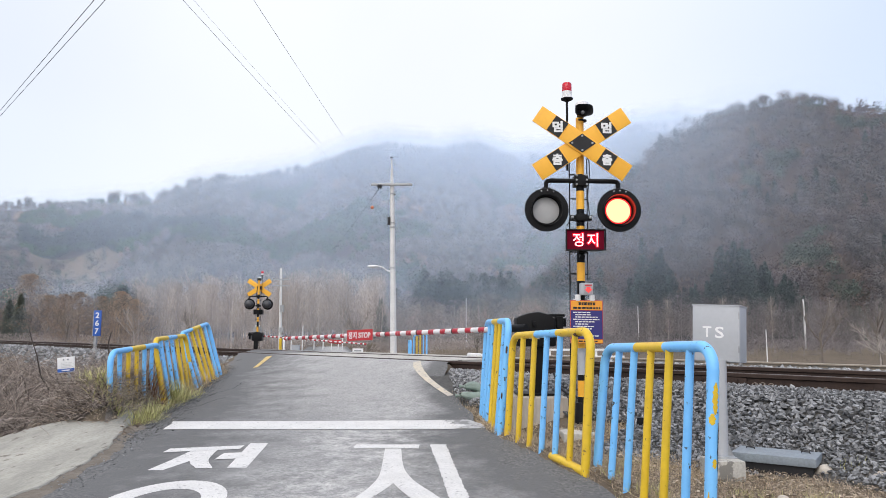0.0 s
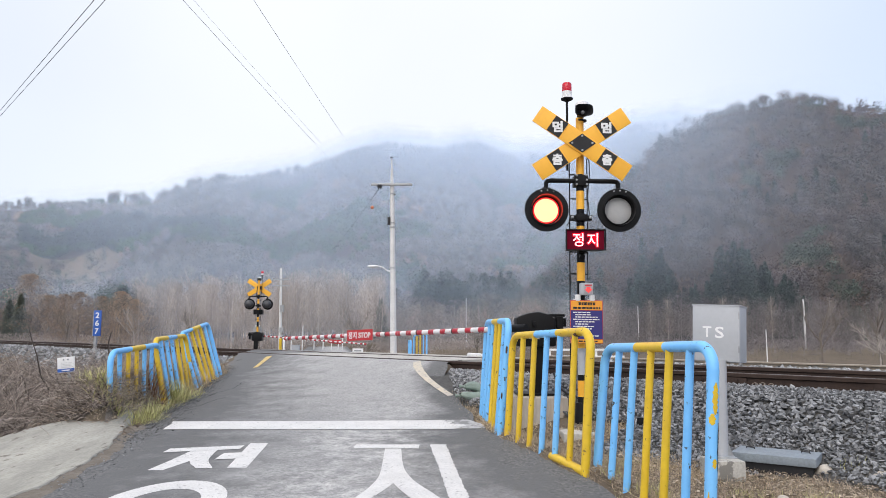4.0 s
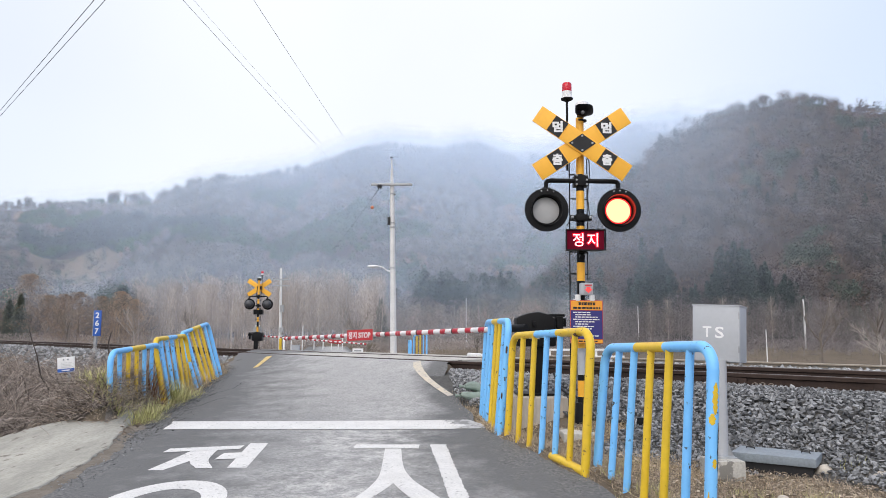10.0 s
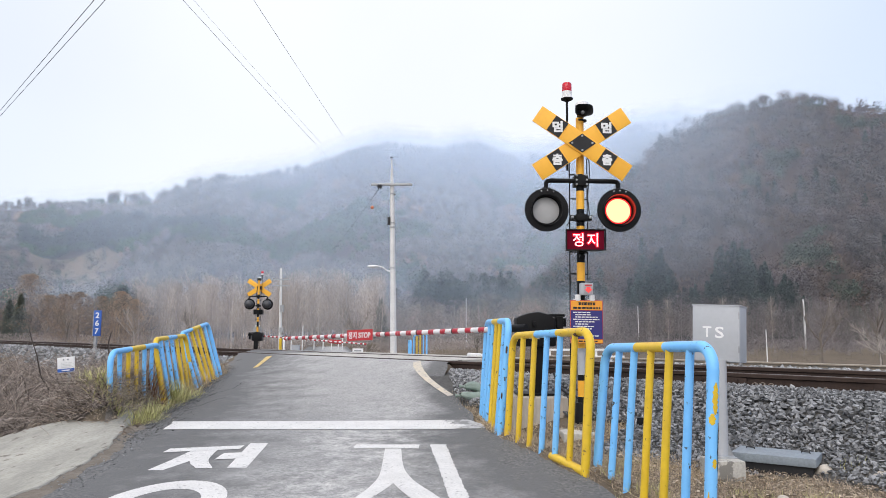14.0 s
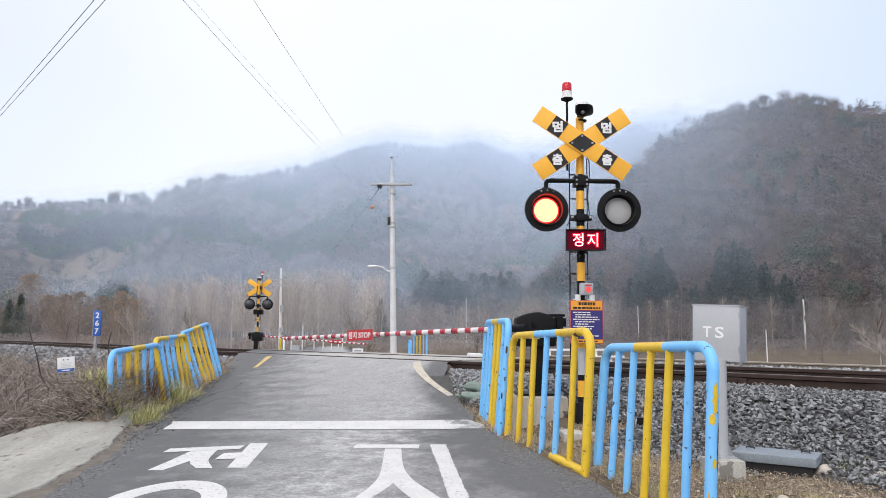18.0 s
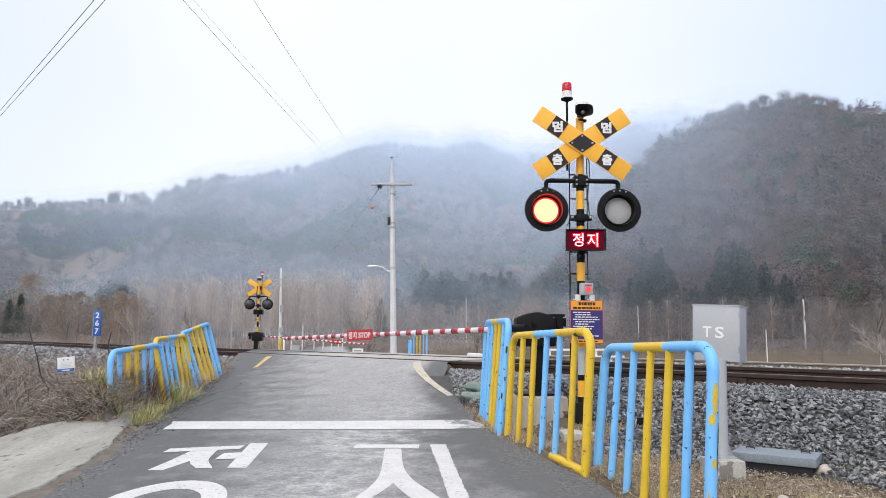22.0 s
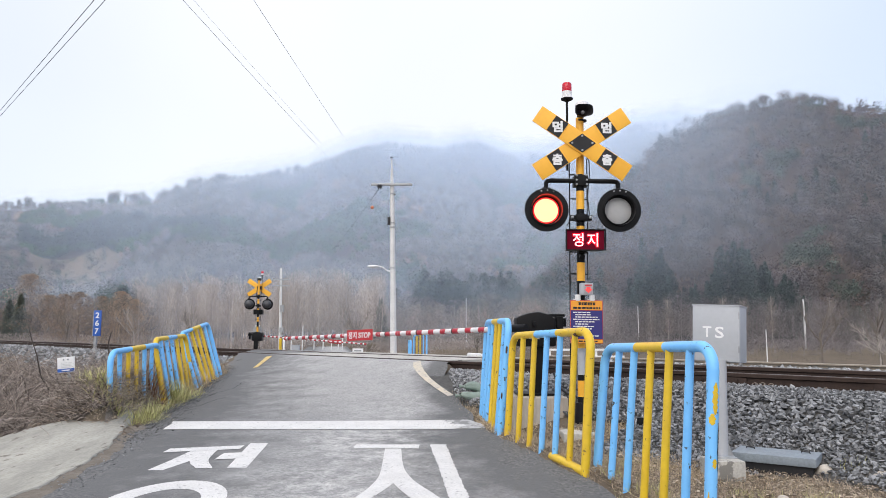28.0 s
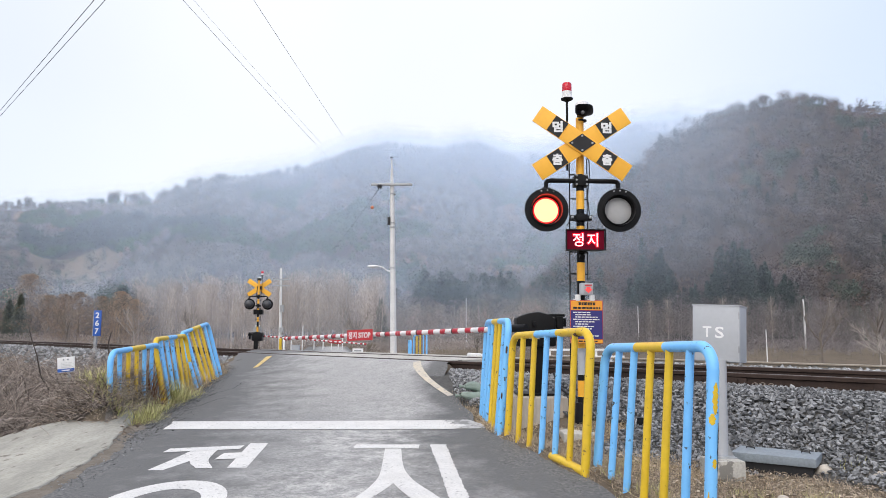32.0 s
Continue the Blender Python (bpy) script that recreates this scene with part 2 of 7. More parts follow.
M_FOOTING = material("streaked_tan_concrete", (0.47, 0.42, 0.355), (0.35, 0.305, 0.255), grain=9, blotch=2.5, rough=0.95, bump=0.3, stretch=(2.4, 2.4, 0.5), dirt=(0.24, 0.20, 0.165), dirt_amount=0.05, dirt_scale=4)
M_CRACK = material("asphalt_crack", (0.03, 0.03, 0.031), (0.045, 0.044, 0.043), grain=80, blotch=8, rough=1.0, bump=0.3, spec=0.1)
M_SOIL = material("dry_soil", (0.125, 0.10, 0.075), (0.185, 0.15, 0.11), grain=25, blotch=1.1, rough=0.98, bump=0.8, bump_size=0.03, spec=0.1)
M_BALLAST = material("ballast_stone", (0.265, 0.27, 0.278), (0.165, 0.168, 0.173), grain=30, blotch=8, rough=0.9, bump=0.1, bump_size=0.003, island_tint=0.6, spec=0.25)
M_BALLAST_PALE = material("pale_ballast_stone", (0.36, 0.362, 0.368), (0.25, 0.252, 0.256), grain=30, blotch=8, rough=0.9, bump=0.1, bump_size=0.003, island_tint=0.5, spec=0.25)
# bed colour taken near black, as shade between the stones
M_BALLASTSHADE = material("shaded_ballast_bed", (0.06, 0.058, 0.055), (0.1, 0.096, 0.09), grain=22, blotch=9, rough=0.95, bump=0.9, bump_size=0.03)
M_APRON = material("weathered_apron_concrete", (0.42, 0.402, 0.35), (0.275, 0.265, 0.23), grain=22, blotch=1.3, rough=0.95, bump=0.5, stretch=(2.6, 0.6, 1), dirt=(0.17, 0.15, 0.125), dirt_amount=0.015, dirt_scale=6, mottle=0.45)
M_DIRT = material("gritty_dirt", (0.12, 0.10, 0.078), (0.22, 0.19, 0.155), grain=35, blotch=6, rough=1.0, bump=0.9, bump_size=0.02)
M_TANWALL = material("tan_weathered_concrete", (0.40, 0.345, 0.28), (0.31, 0.265, 0.215), grain=20, blotch=2, rough=0.95, bump=0.3)
# dark brown that stands for shade among the bramble canes
M_BRAMBLESHADE = material("bramble_gap_shade", (0.06, 0.047, 0.039), (0.10, 0.08, 0.066), grain=25, blotch=4, rough=1.0, bump=0.9, bump_size=0.03)
M_RAIL = material("rusty_rail", (0.062, 0.042, 0.034), (0.045, 0.032, 0.028), grain=60, blotch=6, rough=0.8, bump=0.3, spec=0.2)
M_RAILTOP = material("polished_rail_head", (0.3, 0.27, 0.25), (0.2, 0.16, 0.14), grain=60, blotch=8, rough=0.4, metal=0.7, bump=0.1)
M_CLIP = material("pale_rusty_clip", (0.22, 0.19, 0.16), (0.12, 0.08, 0.06), grain=80, rough=0.7)
M_BLUE = material("chipped_sky_blue_paint", (0.17, 0.50, 0.92), (0.20, 0.53, 0.91), grain=30, blotch=5, rough=0.42, bump=0.12, dirt=(0.05, 0.055, 0.07), dirt_amount=-0.03, dirt_scale=24, mottle=0.12)
M_YELLOW = material("chipped_yellow_paint", (0.74, 0.50, 0.025), (0.65, 0.42, 0.022), grain=30, blotch=5, rough=0.42, bump=0.12, dirt=(0.07, 0.05, 0.03), dirt_amount=-0.08, dirt_scale=28, mottle=0.12)
M_SIGYELLOW = material("signal_yellow", (0.92, 0.47, 0.038), (0.88, 0.43, 0.034), grain=30, blotch=3, rough=0.5, bump=0.05, mottle=0.12)
M_BLACK = material("black_enamel", (0.008, 0.008, 0.009), (0.011, 0.011, 0.012), grain=40, blotch=5, rough=0.45, bump=0.08, mottle=0.12, spec=0.14)
M_DARK = material("dark_grey_plate", (0.04, 0.04, 0.042), (0.032, 0.032, 0.034), grain=40, blotch=5, rough=0.55, bump=0.05, mottle=0.12, spec=0.12)
M_LAMPBACK = material("dark_grey_cast_back", (0.05, 0.052, 0.058), (0.042, 0.044, 0.05), grain=40, blotch=5, rough=0.35, bump=0.05, mottle=0.12, spec=0.5)
M_RUSTMETAL = material("rusted_bare_metal", (0.10, 0.05, 0.03), (0.05, 0.03, 0.022), grain=60, blotch=20, rough=0.9, bump=0.5)
M_WHITE = material("white_paint", (0.8, 0.8, 0.8), (0.72, 0.72, 0.72), grain=40, blotch=4, rough=0.5, bump=0.05, mottle=0.12)
M_RED = material("red_paint", (0.52, 0.02, 0.03), (0.45, 0.02, 0.025), grain=40, blotch=4, rough=0.45, bump=0.05, mottle=0.12)
M_BOOMRED = material("scuffed_red_tape", (0.42, 0.02, 0.035), (0.34, 0.015, 0.03), grain=40, blotch=6, rough=0.4, bump=0.05, mottle=0.12, dirt=(0.62, 0.55, 0.55), dirt_amount=0.02, dirt_scale=18)
M_BOOMWHITE = material("scuffed_white_tape", (0.72, 0.71, 0.71), (0.62, 0.61, 0.61), grain=40, blotch=6, rough=0.5, bump=0.05, mottle=0.12, dirt=(0.5, 0.16, 0.17), dirt_amount=-0.02, dirt_scale=14)
M_REDLENS = material("red_beacon_lens", (0.62, 0.02, 0.04), (0.55, 0.015, 0.03), grain=20, blotch=8, rough=0.2, bump=0.0, mottle=0.12)
M_GREYBOX = material("grey_enamel", (0.43, 0.447, 0.475), (0.40, 0.415, 0.44), grain=30, blotch=2, rough=0.5, bump=0.05, mottle=0.12)
M_GALV = material("galvanised_steel", (0.42, 0.43, 0.44), (0.34, 0.35, 0.36), grain=30, blotch=6, rough=0.5, metal=0.3, bump=0.05)
M_BLUEGREY = material("blue_grey_lid", (0.25, 0.29, 0.32), (0.22, 0.25, 0.28), grain=50, blotch=5, rough=0.6, bump=0.15)
M_LENSGREY = material("unlit_lens", (0.42, 0.42, 0.42), (0.38, 0.38, 0.38), grain=160, blotch=9, rough=0.35, bump=0.3, mottle=0.12)
M_NAVY = material("navy_board", (0.025, 0.022, 0.16), (0.03, 0.027, 0.17), grain=30, blotch=4, rough=0.5, bump=0.03, mottle=0.12)
M_ORANGE = material("orange_board", (0.85, 0.36, 0.03), (0.8, 0.33, 0.03), grain=30, blotch=4, rough=0.5, bump=0.03, mottle=0.12)
M_SIGNBLUE = material("sign_blue", (0.02, 0.1, 0.42), (0.02, 0.09, 0.38), grain=30, blotch=4, rough=0.5, bump=0.03, mottle=0.12)
M_SANDBAG = material("green_sandbag_weave", (0.20, 0.26, 0.225), (0.29, 0.35, 0.305), grain=90, blotch=7, rough=0.95, bump=0.6)
M_PALESTONE = material("pale_stone", (0.55, 0.5, 0.43), (0.42, 0.38, 0.33), grain=30, blotch=6, rough=0.95, bump=0.5)
M_POLE = material("utility_pole_concrete", (0.74, 0.735, 0.73), (0.64, 0.635, 0.63), grain=20, blotch=2, rough=0.85, bump=0.2)
M_WIRE = material("wire_black", (0.03, 0.03, 0.035), rough=0.6, bump=0)
M_LAMP_ON = glow("red_lamp_lit", (1.0, 0.064, 0.034), 14.0)
# red ring painted as glow, in place of bloom round the lit lens
M_LAMP_HALO = glow("red_lamp_halo", (1.0, 0.02, 0.025), 1.0)
# emission of face and letter backing imitates the bloom of the lit letters
M_DISPLAY = glow("red_halo_face", (0.055, 0.0, 0.006), 1.0)
M_LEDHALO = glow("red_led_halo", (0.75, 0.004, 0.02), 0.8)
M_LED = glow("red_led_lit", (1.0, 0.24, 0.27), 3.6)
M_BRANCH = material("grey_brown_twigs", (0.385, 0.335, 0.305), (0.29, 0.25, 0.232), grain=10, blotch=1, rough=0.95, bump=0, tree_tint=0.35, spec=0.1)
M_PALEBRANCH = material("grey_poplar_twigs", (0.57, 0.485, 0.415), (0.46, 0.395, 0.34), grain=10, blotch=0.5, rough=0.95, bump=0, tree_tint=0.3, spec=0.1)
M_TAN = material("tan_larch_twigs", (0.37, 0.275, 0.20), (0.30, 0.225, 0.168), grain=10, blotch=0.5, rough=0.95, bump=0, tree_tint=0.25, spec=0.1)
M_CONIFER = material("dark_conifer_needles", (0.066, 0.084, 0.068), (0.05, 0.066, 0.055), grain=6, blotch=0.4, rough=0.95, bump=0, tree_tint=0.4, spec=0.1)
M_CONIFER_GREY = material("grey_green_needles", (0.105, 0.122, 0.092), (0.08, 0.096, 0.074), grain=6, blotch=0.4, rough=0.95, bump=0, tree_tint=0.35, spec=0.1)
# needles lightened: haze before these firs is mixed into their colour
M_FIR = material("hazy_fir_needles", (0.165, 0.175, 0.14), (0.125, 0.138, 0.112), grain=6, blotch=0.4, rough=0.95, bump=0, tree_tint=0.3, spec=0.1)
M_PINE = material("dull_green_pine", (0.07, 0.12, 0.048), (0.05, 0.088, 0.038), grain=0.9, blotch=0.08, rough=0.95, bump=0, tree_tint=0.3, spec=0.1)
M_BARK = material("grey_bark", (0.2, 0.17, 0.145), (0.14, 0.12, 0.1), grain=30, blotch=4, rough=0.95, bump=0.5)
M_BRAMBLE = material("dead_bramble_stems", (0.23, 0.187, 0.16), (0.38, 0.322, 0.278), grain=8, blotch=2, rough=0.95, bump=0, island_tint=0.6, spec=0.15)
M_PALELEAF = material("pale_dry_leaves", (0.44, 0.37, 0.29), (0.33, 0.275, 0.215), grain=12, blotch=3, rough=0.9, bump=0, island_tint=0.5, spec=0.15)
M_PALECANE = material("pale_bramble_canes", (0.47, 0.405, 0.355), (0.36, 0.305, 0.265), grain=8, blotch=2, rough=0.9, bump=0, island_tint=0.4, spec=0.2)
M_RUSTLEAF = material("rust_dead_fern", (0.34, 0.17, 0.09), (0.26, 0.14, 0.085), grain=20, blotch=4, rough=0.9, bump=0, island_tint=0.4, spec=0.15)
M_DEADGRASS = material("brown_dead_grass", (0.55, 0.455, 0.345), (0.40, 0.32, 0.24), grain=8, blotch=1.5, rough=0.95, bump=0, island_tint=0.45, spec=0.1)
M_DEADLEAF = material("dead_brown_leaves", (0.29, 0.225, 0.175), (0.40, 0.325, 0.26), grain=30, blotch=4, rough=0.9, bump=0, island_tint=0.5, spec=0.15)
M_CRUMB = material("broken_asphalt_crumbs", (0.085, 0.085, 0.087), (0.14, 0.138, 0.134), grain=60, blotch=8, rough=0.95, bump=0.4, island_tint=0.5, spec=0.2)
M_DRYGRASS = material("dry_grass", (0.66, 0.55, 0.39), (0.50, 0.39, 0.265), grain=8, blotch=1.5, rough=0.95, bump=0, island_tint=0.35, spec=0.1)
M_GREENGRASS = material("green_grass", (0.50, 0.51, 0.17), (0.66, 0.61, 0.35), grain=8, blotch=1.5, rough=0.9, bump=0, island_tint=0.3, spec=0.15)
M_HILL = material("winter_wood_floor", (0.105, 0.08, 0.07), (0.08, 0.064, 0.058), grain=0.25, blotch=0.02, rough=1.0, bump=0, spec=0.0)
M_FIELD = material("brown_field", (0.195, 0.158, 0.122), (0.15, 0.122, 0.096), grain=0.3, blotch=0.05, rough=1.0, bump=0.3, spec=0.0)
M_HILLPALE = material("pale_hillside_twigs", (0.20, 0.176, 0.163), (0.155, 0.136, 0.128), grain=6, blotch=0.4, rough=0.95, bump=0, tree_tint=0.3, spec=0.1)
M_MAUVE = material("mauve_grey_twigs", (0.235, 0.215, 0.215), (0.185, 0.168, 0.168), grain=6, blotch=0.4, rough=0.95, bump=0, tree_tint=0.35, spec=0.1)
M_HILLGREY = material("far_grey_crowns", (0.155, 0.14, 0.132), (0.105, 0.096, 0.091), grain=0.9, blotch=0.05, rough=0.95, bump=0, tree_tint=0.32, spec=0.05)
# far-hill copies of the crown colours, paled to carry the haze over them
M_FARGREY = material("hazed_grey_crowns", (0.235, 0.224, 0.20), (0.178, 0.17, 0.153), grain=0.9, blotch=0.05, rough=0.95, bump=0, tree_tint=0.3, spec=0.05)
M_FARMAUVE = material("hazed_mauve_crowns", (0.222, 0.198, 0.18), (0.167, 0.149, 0.137), grain=0.9, blotch=0.05, rough=0.95, bump=0, tree_tint=0.3, spec=0.05)
M_FARRUST = material("hazed_rust_crowns", (0.36, 0.255, 0.17), (0.27, 0.19, 0.13), grain=0.9, blotch=0.05, rough=0.95, bump=0, tree_tint=0.3, spec=0.05)
M_HILLMAUVE = material("far_mauve_crowns", (0.155, 0.13, 0.122), (0.11, 0.092, 0.088), grain=0.9, blotch=0.05, rough=0.95, bump=0, tree_tint=0.32, spec=0.05)
M_HILLRUST = material("far_rust_crowns", (0.175, 0.13, 0.10), (0.125, 0.094, 0.075), grain=0.9, blotch=0.05, rough=0.95, bump=0, tree_tint=0.3, spec=0.05)
M_WEED = material("dark_dead_weeds", (0.135, 0.12, 0.108), (0.185, 0.165, 0.148), grain=6, blotch=0.3, rough=0.95, bump=0, island_tint=0.25, spec=0.1)
M_DARKSTEM = material("dark_dead_stem", (0.05, 0.038, 0.034), (0.075, 0.06, 0.05), grain=30, blotch=5, rough=0.95, bump=0.3)


# ---------------------------------------------------------------- lie of the land
RAIL_Z = 0.56
ALONG, ACROSS = (0.680, -0.733), (0.733, 0.680)


def ease(a, b, x):
    t = np.clip((x - a) / (b - a), 0, 1)
    return t * t * (3 - 2 * t)


def beyond(x, y):
    """Metres past the near rail, square to the track."""
    return 0.733 * x + 0.680 * y - 7.664


def crest(x):
    return 10.92 - 1.078 * np.clip(x, -7, 2.5)


def road_left(y):
    return -3.28 - 0.165 * (y - 7.6)


def road_right(y):
    return np.interp(y, [-60, 4.7, 5.6, 6.3, 6.7, 7.5, 8.3, 9.2, 10.2, 10.8, 11.3, 14.0, 70], [11.7, 1.11, 0.88, 0.68, 0.56, 0.44, 0.31, 0.14, 0.03, 0.03, 0.20, -0.3, -9.8])


def road_z(x, y):
    x, y = np.asarray(x, float), np.asarray(y, float)
    top = crest(x)
    u = np.clip((y - 7.6) / (top - 7.6), 0, 1)
    z = (RAIL_Z - 0.012) * u ** 1.4 * (1 - 0.12 * np.sin(u * math.pi)) + np.where(y < 7.6, 0.03 * np.maximum(y - 7.6, -14), 0)
    fall = np.maximum(y - top - 3.6, 0)
    # the lane's edge rises a little towards the railing
    lip = np.interp(y, [3.0, 4.4, 5.2, 6.7, 7.3, 8.6], [0, 0.02, 0.055, 0.055, 0.012, 0]) * ease(0.55, 0.0, road_right(y) - x)
    return z + lip - np.minimum(0.055 * fall, 0.9)


def bed_z(q):
    """The ballast's surface over q metres past the near rail."""
    return np.interp(q, [-2.35, -2.0, -0.75, -0.3, 1.8, 4.5, 5.4, 8.5], [-0.12, -0.06, 0.38, 0.41, 0.41, 0.40, -0.12, -2.0])


def ground_z(x, y):
    x, y = np.asarray(x, float), np.asarray(y, float)
    q = beyond(x, y)
    base = -0.09 - 0.22 * ease(-4.1, -6.0, x) * ease(3, 6, y) - 1.3 * ease(4, 45, q)
    base = base + 0.025 * np.sin(x * 1.7 + 0.6 * y) * np.sin(y * 1.3)
    z = np.maximum(base, bed_z(q) - 0.03)
    fence_x = -3.78 - 0.085 * (y - 7.6)
    z = z + 0.52 * np.exp(-((x - fence_x) / np.where(x > fence_x, 0.29, 0.6)) ** 2) * ease(7.0, 7.6, y) * (1 - ease(10.8, 13.4, y))
    away = np.maximum(np.maximum(road_left(y) - x, x - road_right(y)), 0)
    inside = np.minimum(x - road_left(y), road_right(y) - x)
    verge = road_z(x, y) - 0.035 - 0.10 * ease(0.1, 0.4, inside)
    w = 1 - ease(0.02, np.where(x < -2, 0.38, np.interp(q, [-2.2, -1.5], [0.55, 0.07])), away)
    # dirt and litter heaped along the foot of the railing
    beside = x - road_right(y) - np.interp(y, [4.6, 5.3], [0.20, 0.085])
    heap = np.interp(y, [3.2, 4.4, 5.0, 5.3, 6.6, 7.4, 8.4], [0, 0.075, 0.09, 0.105, 0.105, 0.08, 0]) * np.exp(-(beside / np.where(beside < 0, np.interp(y, [4.6, 5.3], [0.10, 0.075]), np.interp(y, [4.6, 5.3], [0.16, 0.10]))) ** 2)
    return z * (1 - w) + verge * w + heap


def spaced(lo, fine_lo, fine_hi, hi, step, grow=1.22):
    out = list(np.arange(fine_lo, fine_hi + 1e-6, step))
    d, a = step, fine_lo
    while a > lo:
        d *= grow
        a -= d
        out.insert(0, a)
    d, a = step, fine_hi
    while a < hi:
        d *= grow
        a += d
        out.append(a)
    return np.array(out)


def grid_faces(rows, cols):
    i = np.arange(rows - 1)[:, None] * cols + np.arange(cols - 1)[None, :]
    return np.stack([i, i + 1, i + cols + 1, i + cols], -1).reshape(-1, 4)


gx, gy = spaced(-2500, -9, 6, 2500, 0.13), spaced(-300, 3.0, 18, 3500, 0.13)
GX, GY = np.meshgrid(gx, gy)
ground = new("ground", sheet("ground", np.stack([GX, GY, ground_z(GX, GY)], -1).reshape(-1, 3), grid_faces(len(gy), len(gx)), M_SOIL))
tagged(ground, "dry brown soil and flat winter fields", "ground", kind="structure")

ry = spaced(-60, 3.0, 18, 70, 0.1)
side = np.linspace(0, 1, 29)
RY = np.repeat(ry[:, None], 29, 1)
ragged = 0.022 * np.sin(RY * 3.1) + 0.02 * np.sin(RY * 7.7 + 1.0)
RX = road_left(RY) + ragged * (side[None] < 0.01) + (road_right(RY) - road_left(RY)) * side[None] + ragged * (side[None] > 0.99)
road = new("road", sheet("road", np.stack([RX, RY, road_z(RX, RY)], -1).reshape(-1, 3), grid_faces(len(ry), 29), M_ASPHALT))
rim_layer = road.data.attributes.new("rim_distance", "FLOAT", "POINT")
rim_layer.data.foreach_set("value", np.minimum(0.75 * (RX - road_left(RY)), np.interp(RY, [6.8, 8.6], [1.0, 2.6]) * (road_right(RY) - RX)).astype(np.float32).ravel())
tagged(road, "worn grey asphalt lane rising to a railway crossing", "road", kind="structure")


def on_road(outline, name, ma, lift, label, step=0.03):
    """A thin layer of paint over the road: rows of (y, left x, right x)."""
    ys = [r[0] for r in outline]
    n = max(2, int((ys[-1] - ys[0]) / step) + 2)
    y = np.linspace(ys[0], ys[-1], n)
    l, r = np.interp(y, ys, [o[1] for o in outline]), np.interp(y, ys, [o[2] for o in outline])
    cols = 14
    k = np.linspace(0, 1, cols)[None]
    X = l[:, None] * (1 - k) + r[:, None] * k
    Y = np.repeat(y[:, None], cols, 1)
    ob = new(name, sheet(name, np.stack([X, Y, road_z(X, Y) + lift], -1).reshape(-1, 3), grid_faces(n, cols), ma))
    return tagged(ob, label, "road marking", kind="structure")


def strip(rows_, lift=0.002):
    """A painted shape on the road between a left and a right edge: rows of (y, left x, right x)."""
    ys = [r[0] for r in rows_][::-1]
    y = np.linspace(ys[0], ys[-1], 26)
    bend = lambda c: np.convolve(np.concatenate([[c[0]] * 2, c, [c[-1]] * 2]), [0.2] * 5, "valid")
    l, r = bend(np.interp(y, ys, [q[1] for q in rows_][::-1])), bend(np.interp(y, ys, [q[2] for q in rows_][::-1]))
    vs = [(float(x), float(v), float(road_z(x, v)) + lift) for a, b, v in zip(l, r, y) for x in (a, b)]
    return Shape().add(vs, [(2 * i, 2 * i + 1, 2 * i + 3, 2 * i + 2) for i in range(25)])


def stroke(points, widths, lift=0.002, cross=0.0, frayed=0.0):
    """A painted stroke along points on the road; cross: square ends along x."""
    sh = Shape()
    pts = []
    for (x0, y0), (x1, y1) in zip(points, points[1:]):
        n = max(1, int(math.hypot(x1 - x0, y1 - y0) / (0.022 if frayed else 0.1)))
        pts += [(x0 + (x1 - x0) * i / n, y0 + (y1 - y0) * i / n) for i in range(n)]
    pts.append(points[-1])
    tot = len(pts) - 1
    vs = []
    for i, (x, y) in enumerate(pts):
        a, b = pts[max(i - 1, 0)], pts[min(i + 1, tot)]
        d = Vector((b[0] - a[0], b[1] - a[1])).normalized()
        w = np.interp(i / tot, np.linspace(0, 1, len(widths)), widths) / 2
        nx, ny = (1, 0) if cross == "x" else (0, 1) if cross == "y" else (d.y, -d.x)
        for s in (-1, 1):
            wear = random.uniform(-frayed, 0.2 * frayed)
            px, py = x + s * nx * (w + wear), y + s * ny * (w + wear)
            vs.append((px, py, float(road_z(px, py)) + lift))
    return sh.add(vs, [(2 * i, 2 * i + 1, 2 * i + 3, 2 * i + 2) for i in range(tot)])


on_road([(7.41, -2.945, 0.10), (7.47, -2.95, 0.20), (7.53, -2.965, 0.13), (7.59, -2.97, 0.27), (7.65, -2.98, 0.22), (7.70, -2.985, 0.25), (7.76, -2.99, 0.05), (7.82, -3.01, 0.12), (7.88, -3.03, -0.02), (7.95, -3.045, 0.04)], "stop_line", M_ROADPAINT, 0.004, "white painted stop line across the lane, flaking at one end")
on_road([(7.41, 0.08, 0.50), (7.55, 0.10, 0.47), (7.70, 0.02, 0.43), (7.82, -0.1, 0.36), (7.95, -0.1, 0.28)], "worn_line_end", M_PAINTWORN, 0.003, "worn end of the stop line, the asphalt showing through")

letters = thing("road_lettering", pose(0, 0, 0), "large white Korean stop lettering painted on the asphalt", "road marking")
letters["kind"] = "structure"
# the first syllable: bar, two legs, short bar, long stroke, ring
part("stroke", stroke([(-2.46, 6.30), (-1.83, 6.45)], [0.17], 0.0045, cross="y"), M_ROADPAINT, letters)
part("stroke", strip([(6.38, -2.23, -2.02), (6.19, -2.245, -2.05), (5.85, -2.27, -2.10), (5.54, -2.31, -2.19)]), M_ROADPAINT, letters)
part("stroke", strip([(6.38, -2.11, -2.02), (6.1, -2.12, -1.99), (5.9, -2.11, -1.955), (5.75, -2.05, -1.89), (5.6, -1.94, -1.81)], 0.0034), M_ROADPAINT, letters)
part("stroke", stroke([(-1.91, 6.05), (-1.69, 6.10)], [0.26], 0.0045, cross="y"), M_ROADPAINT, letters)
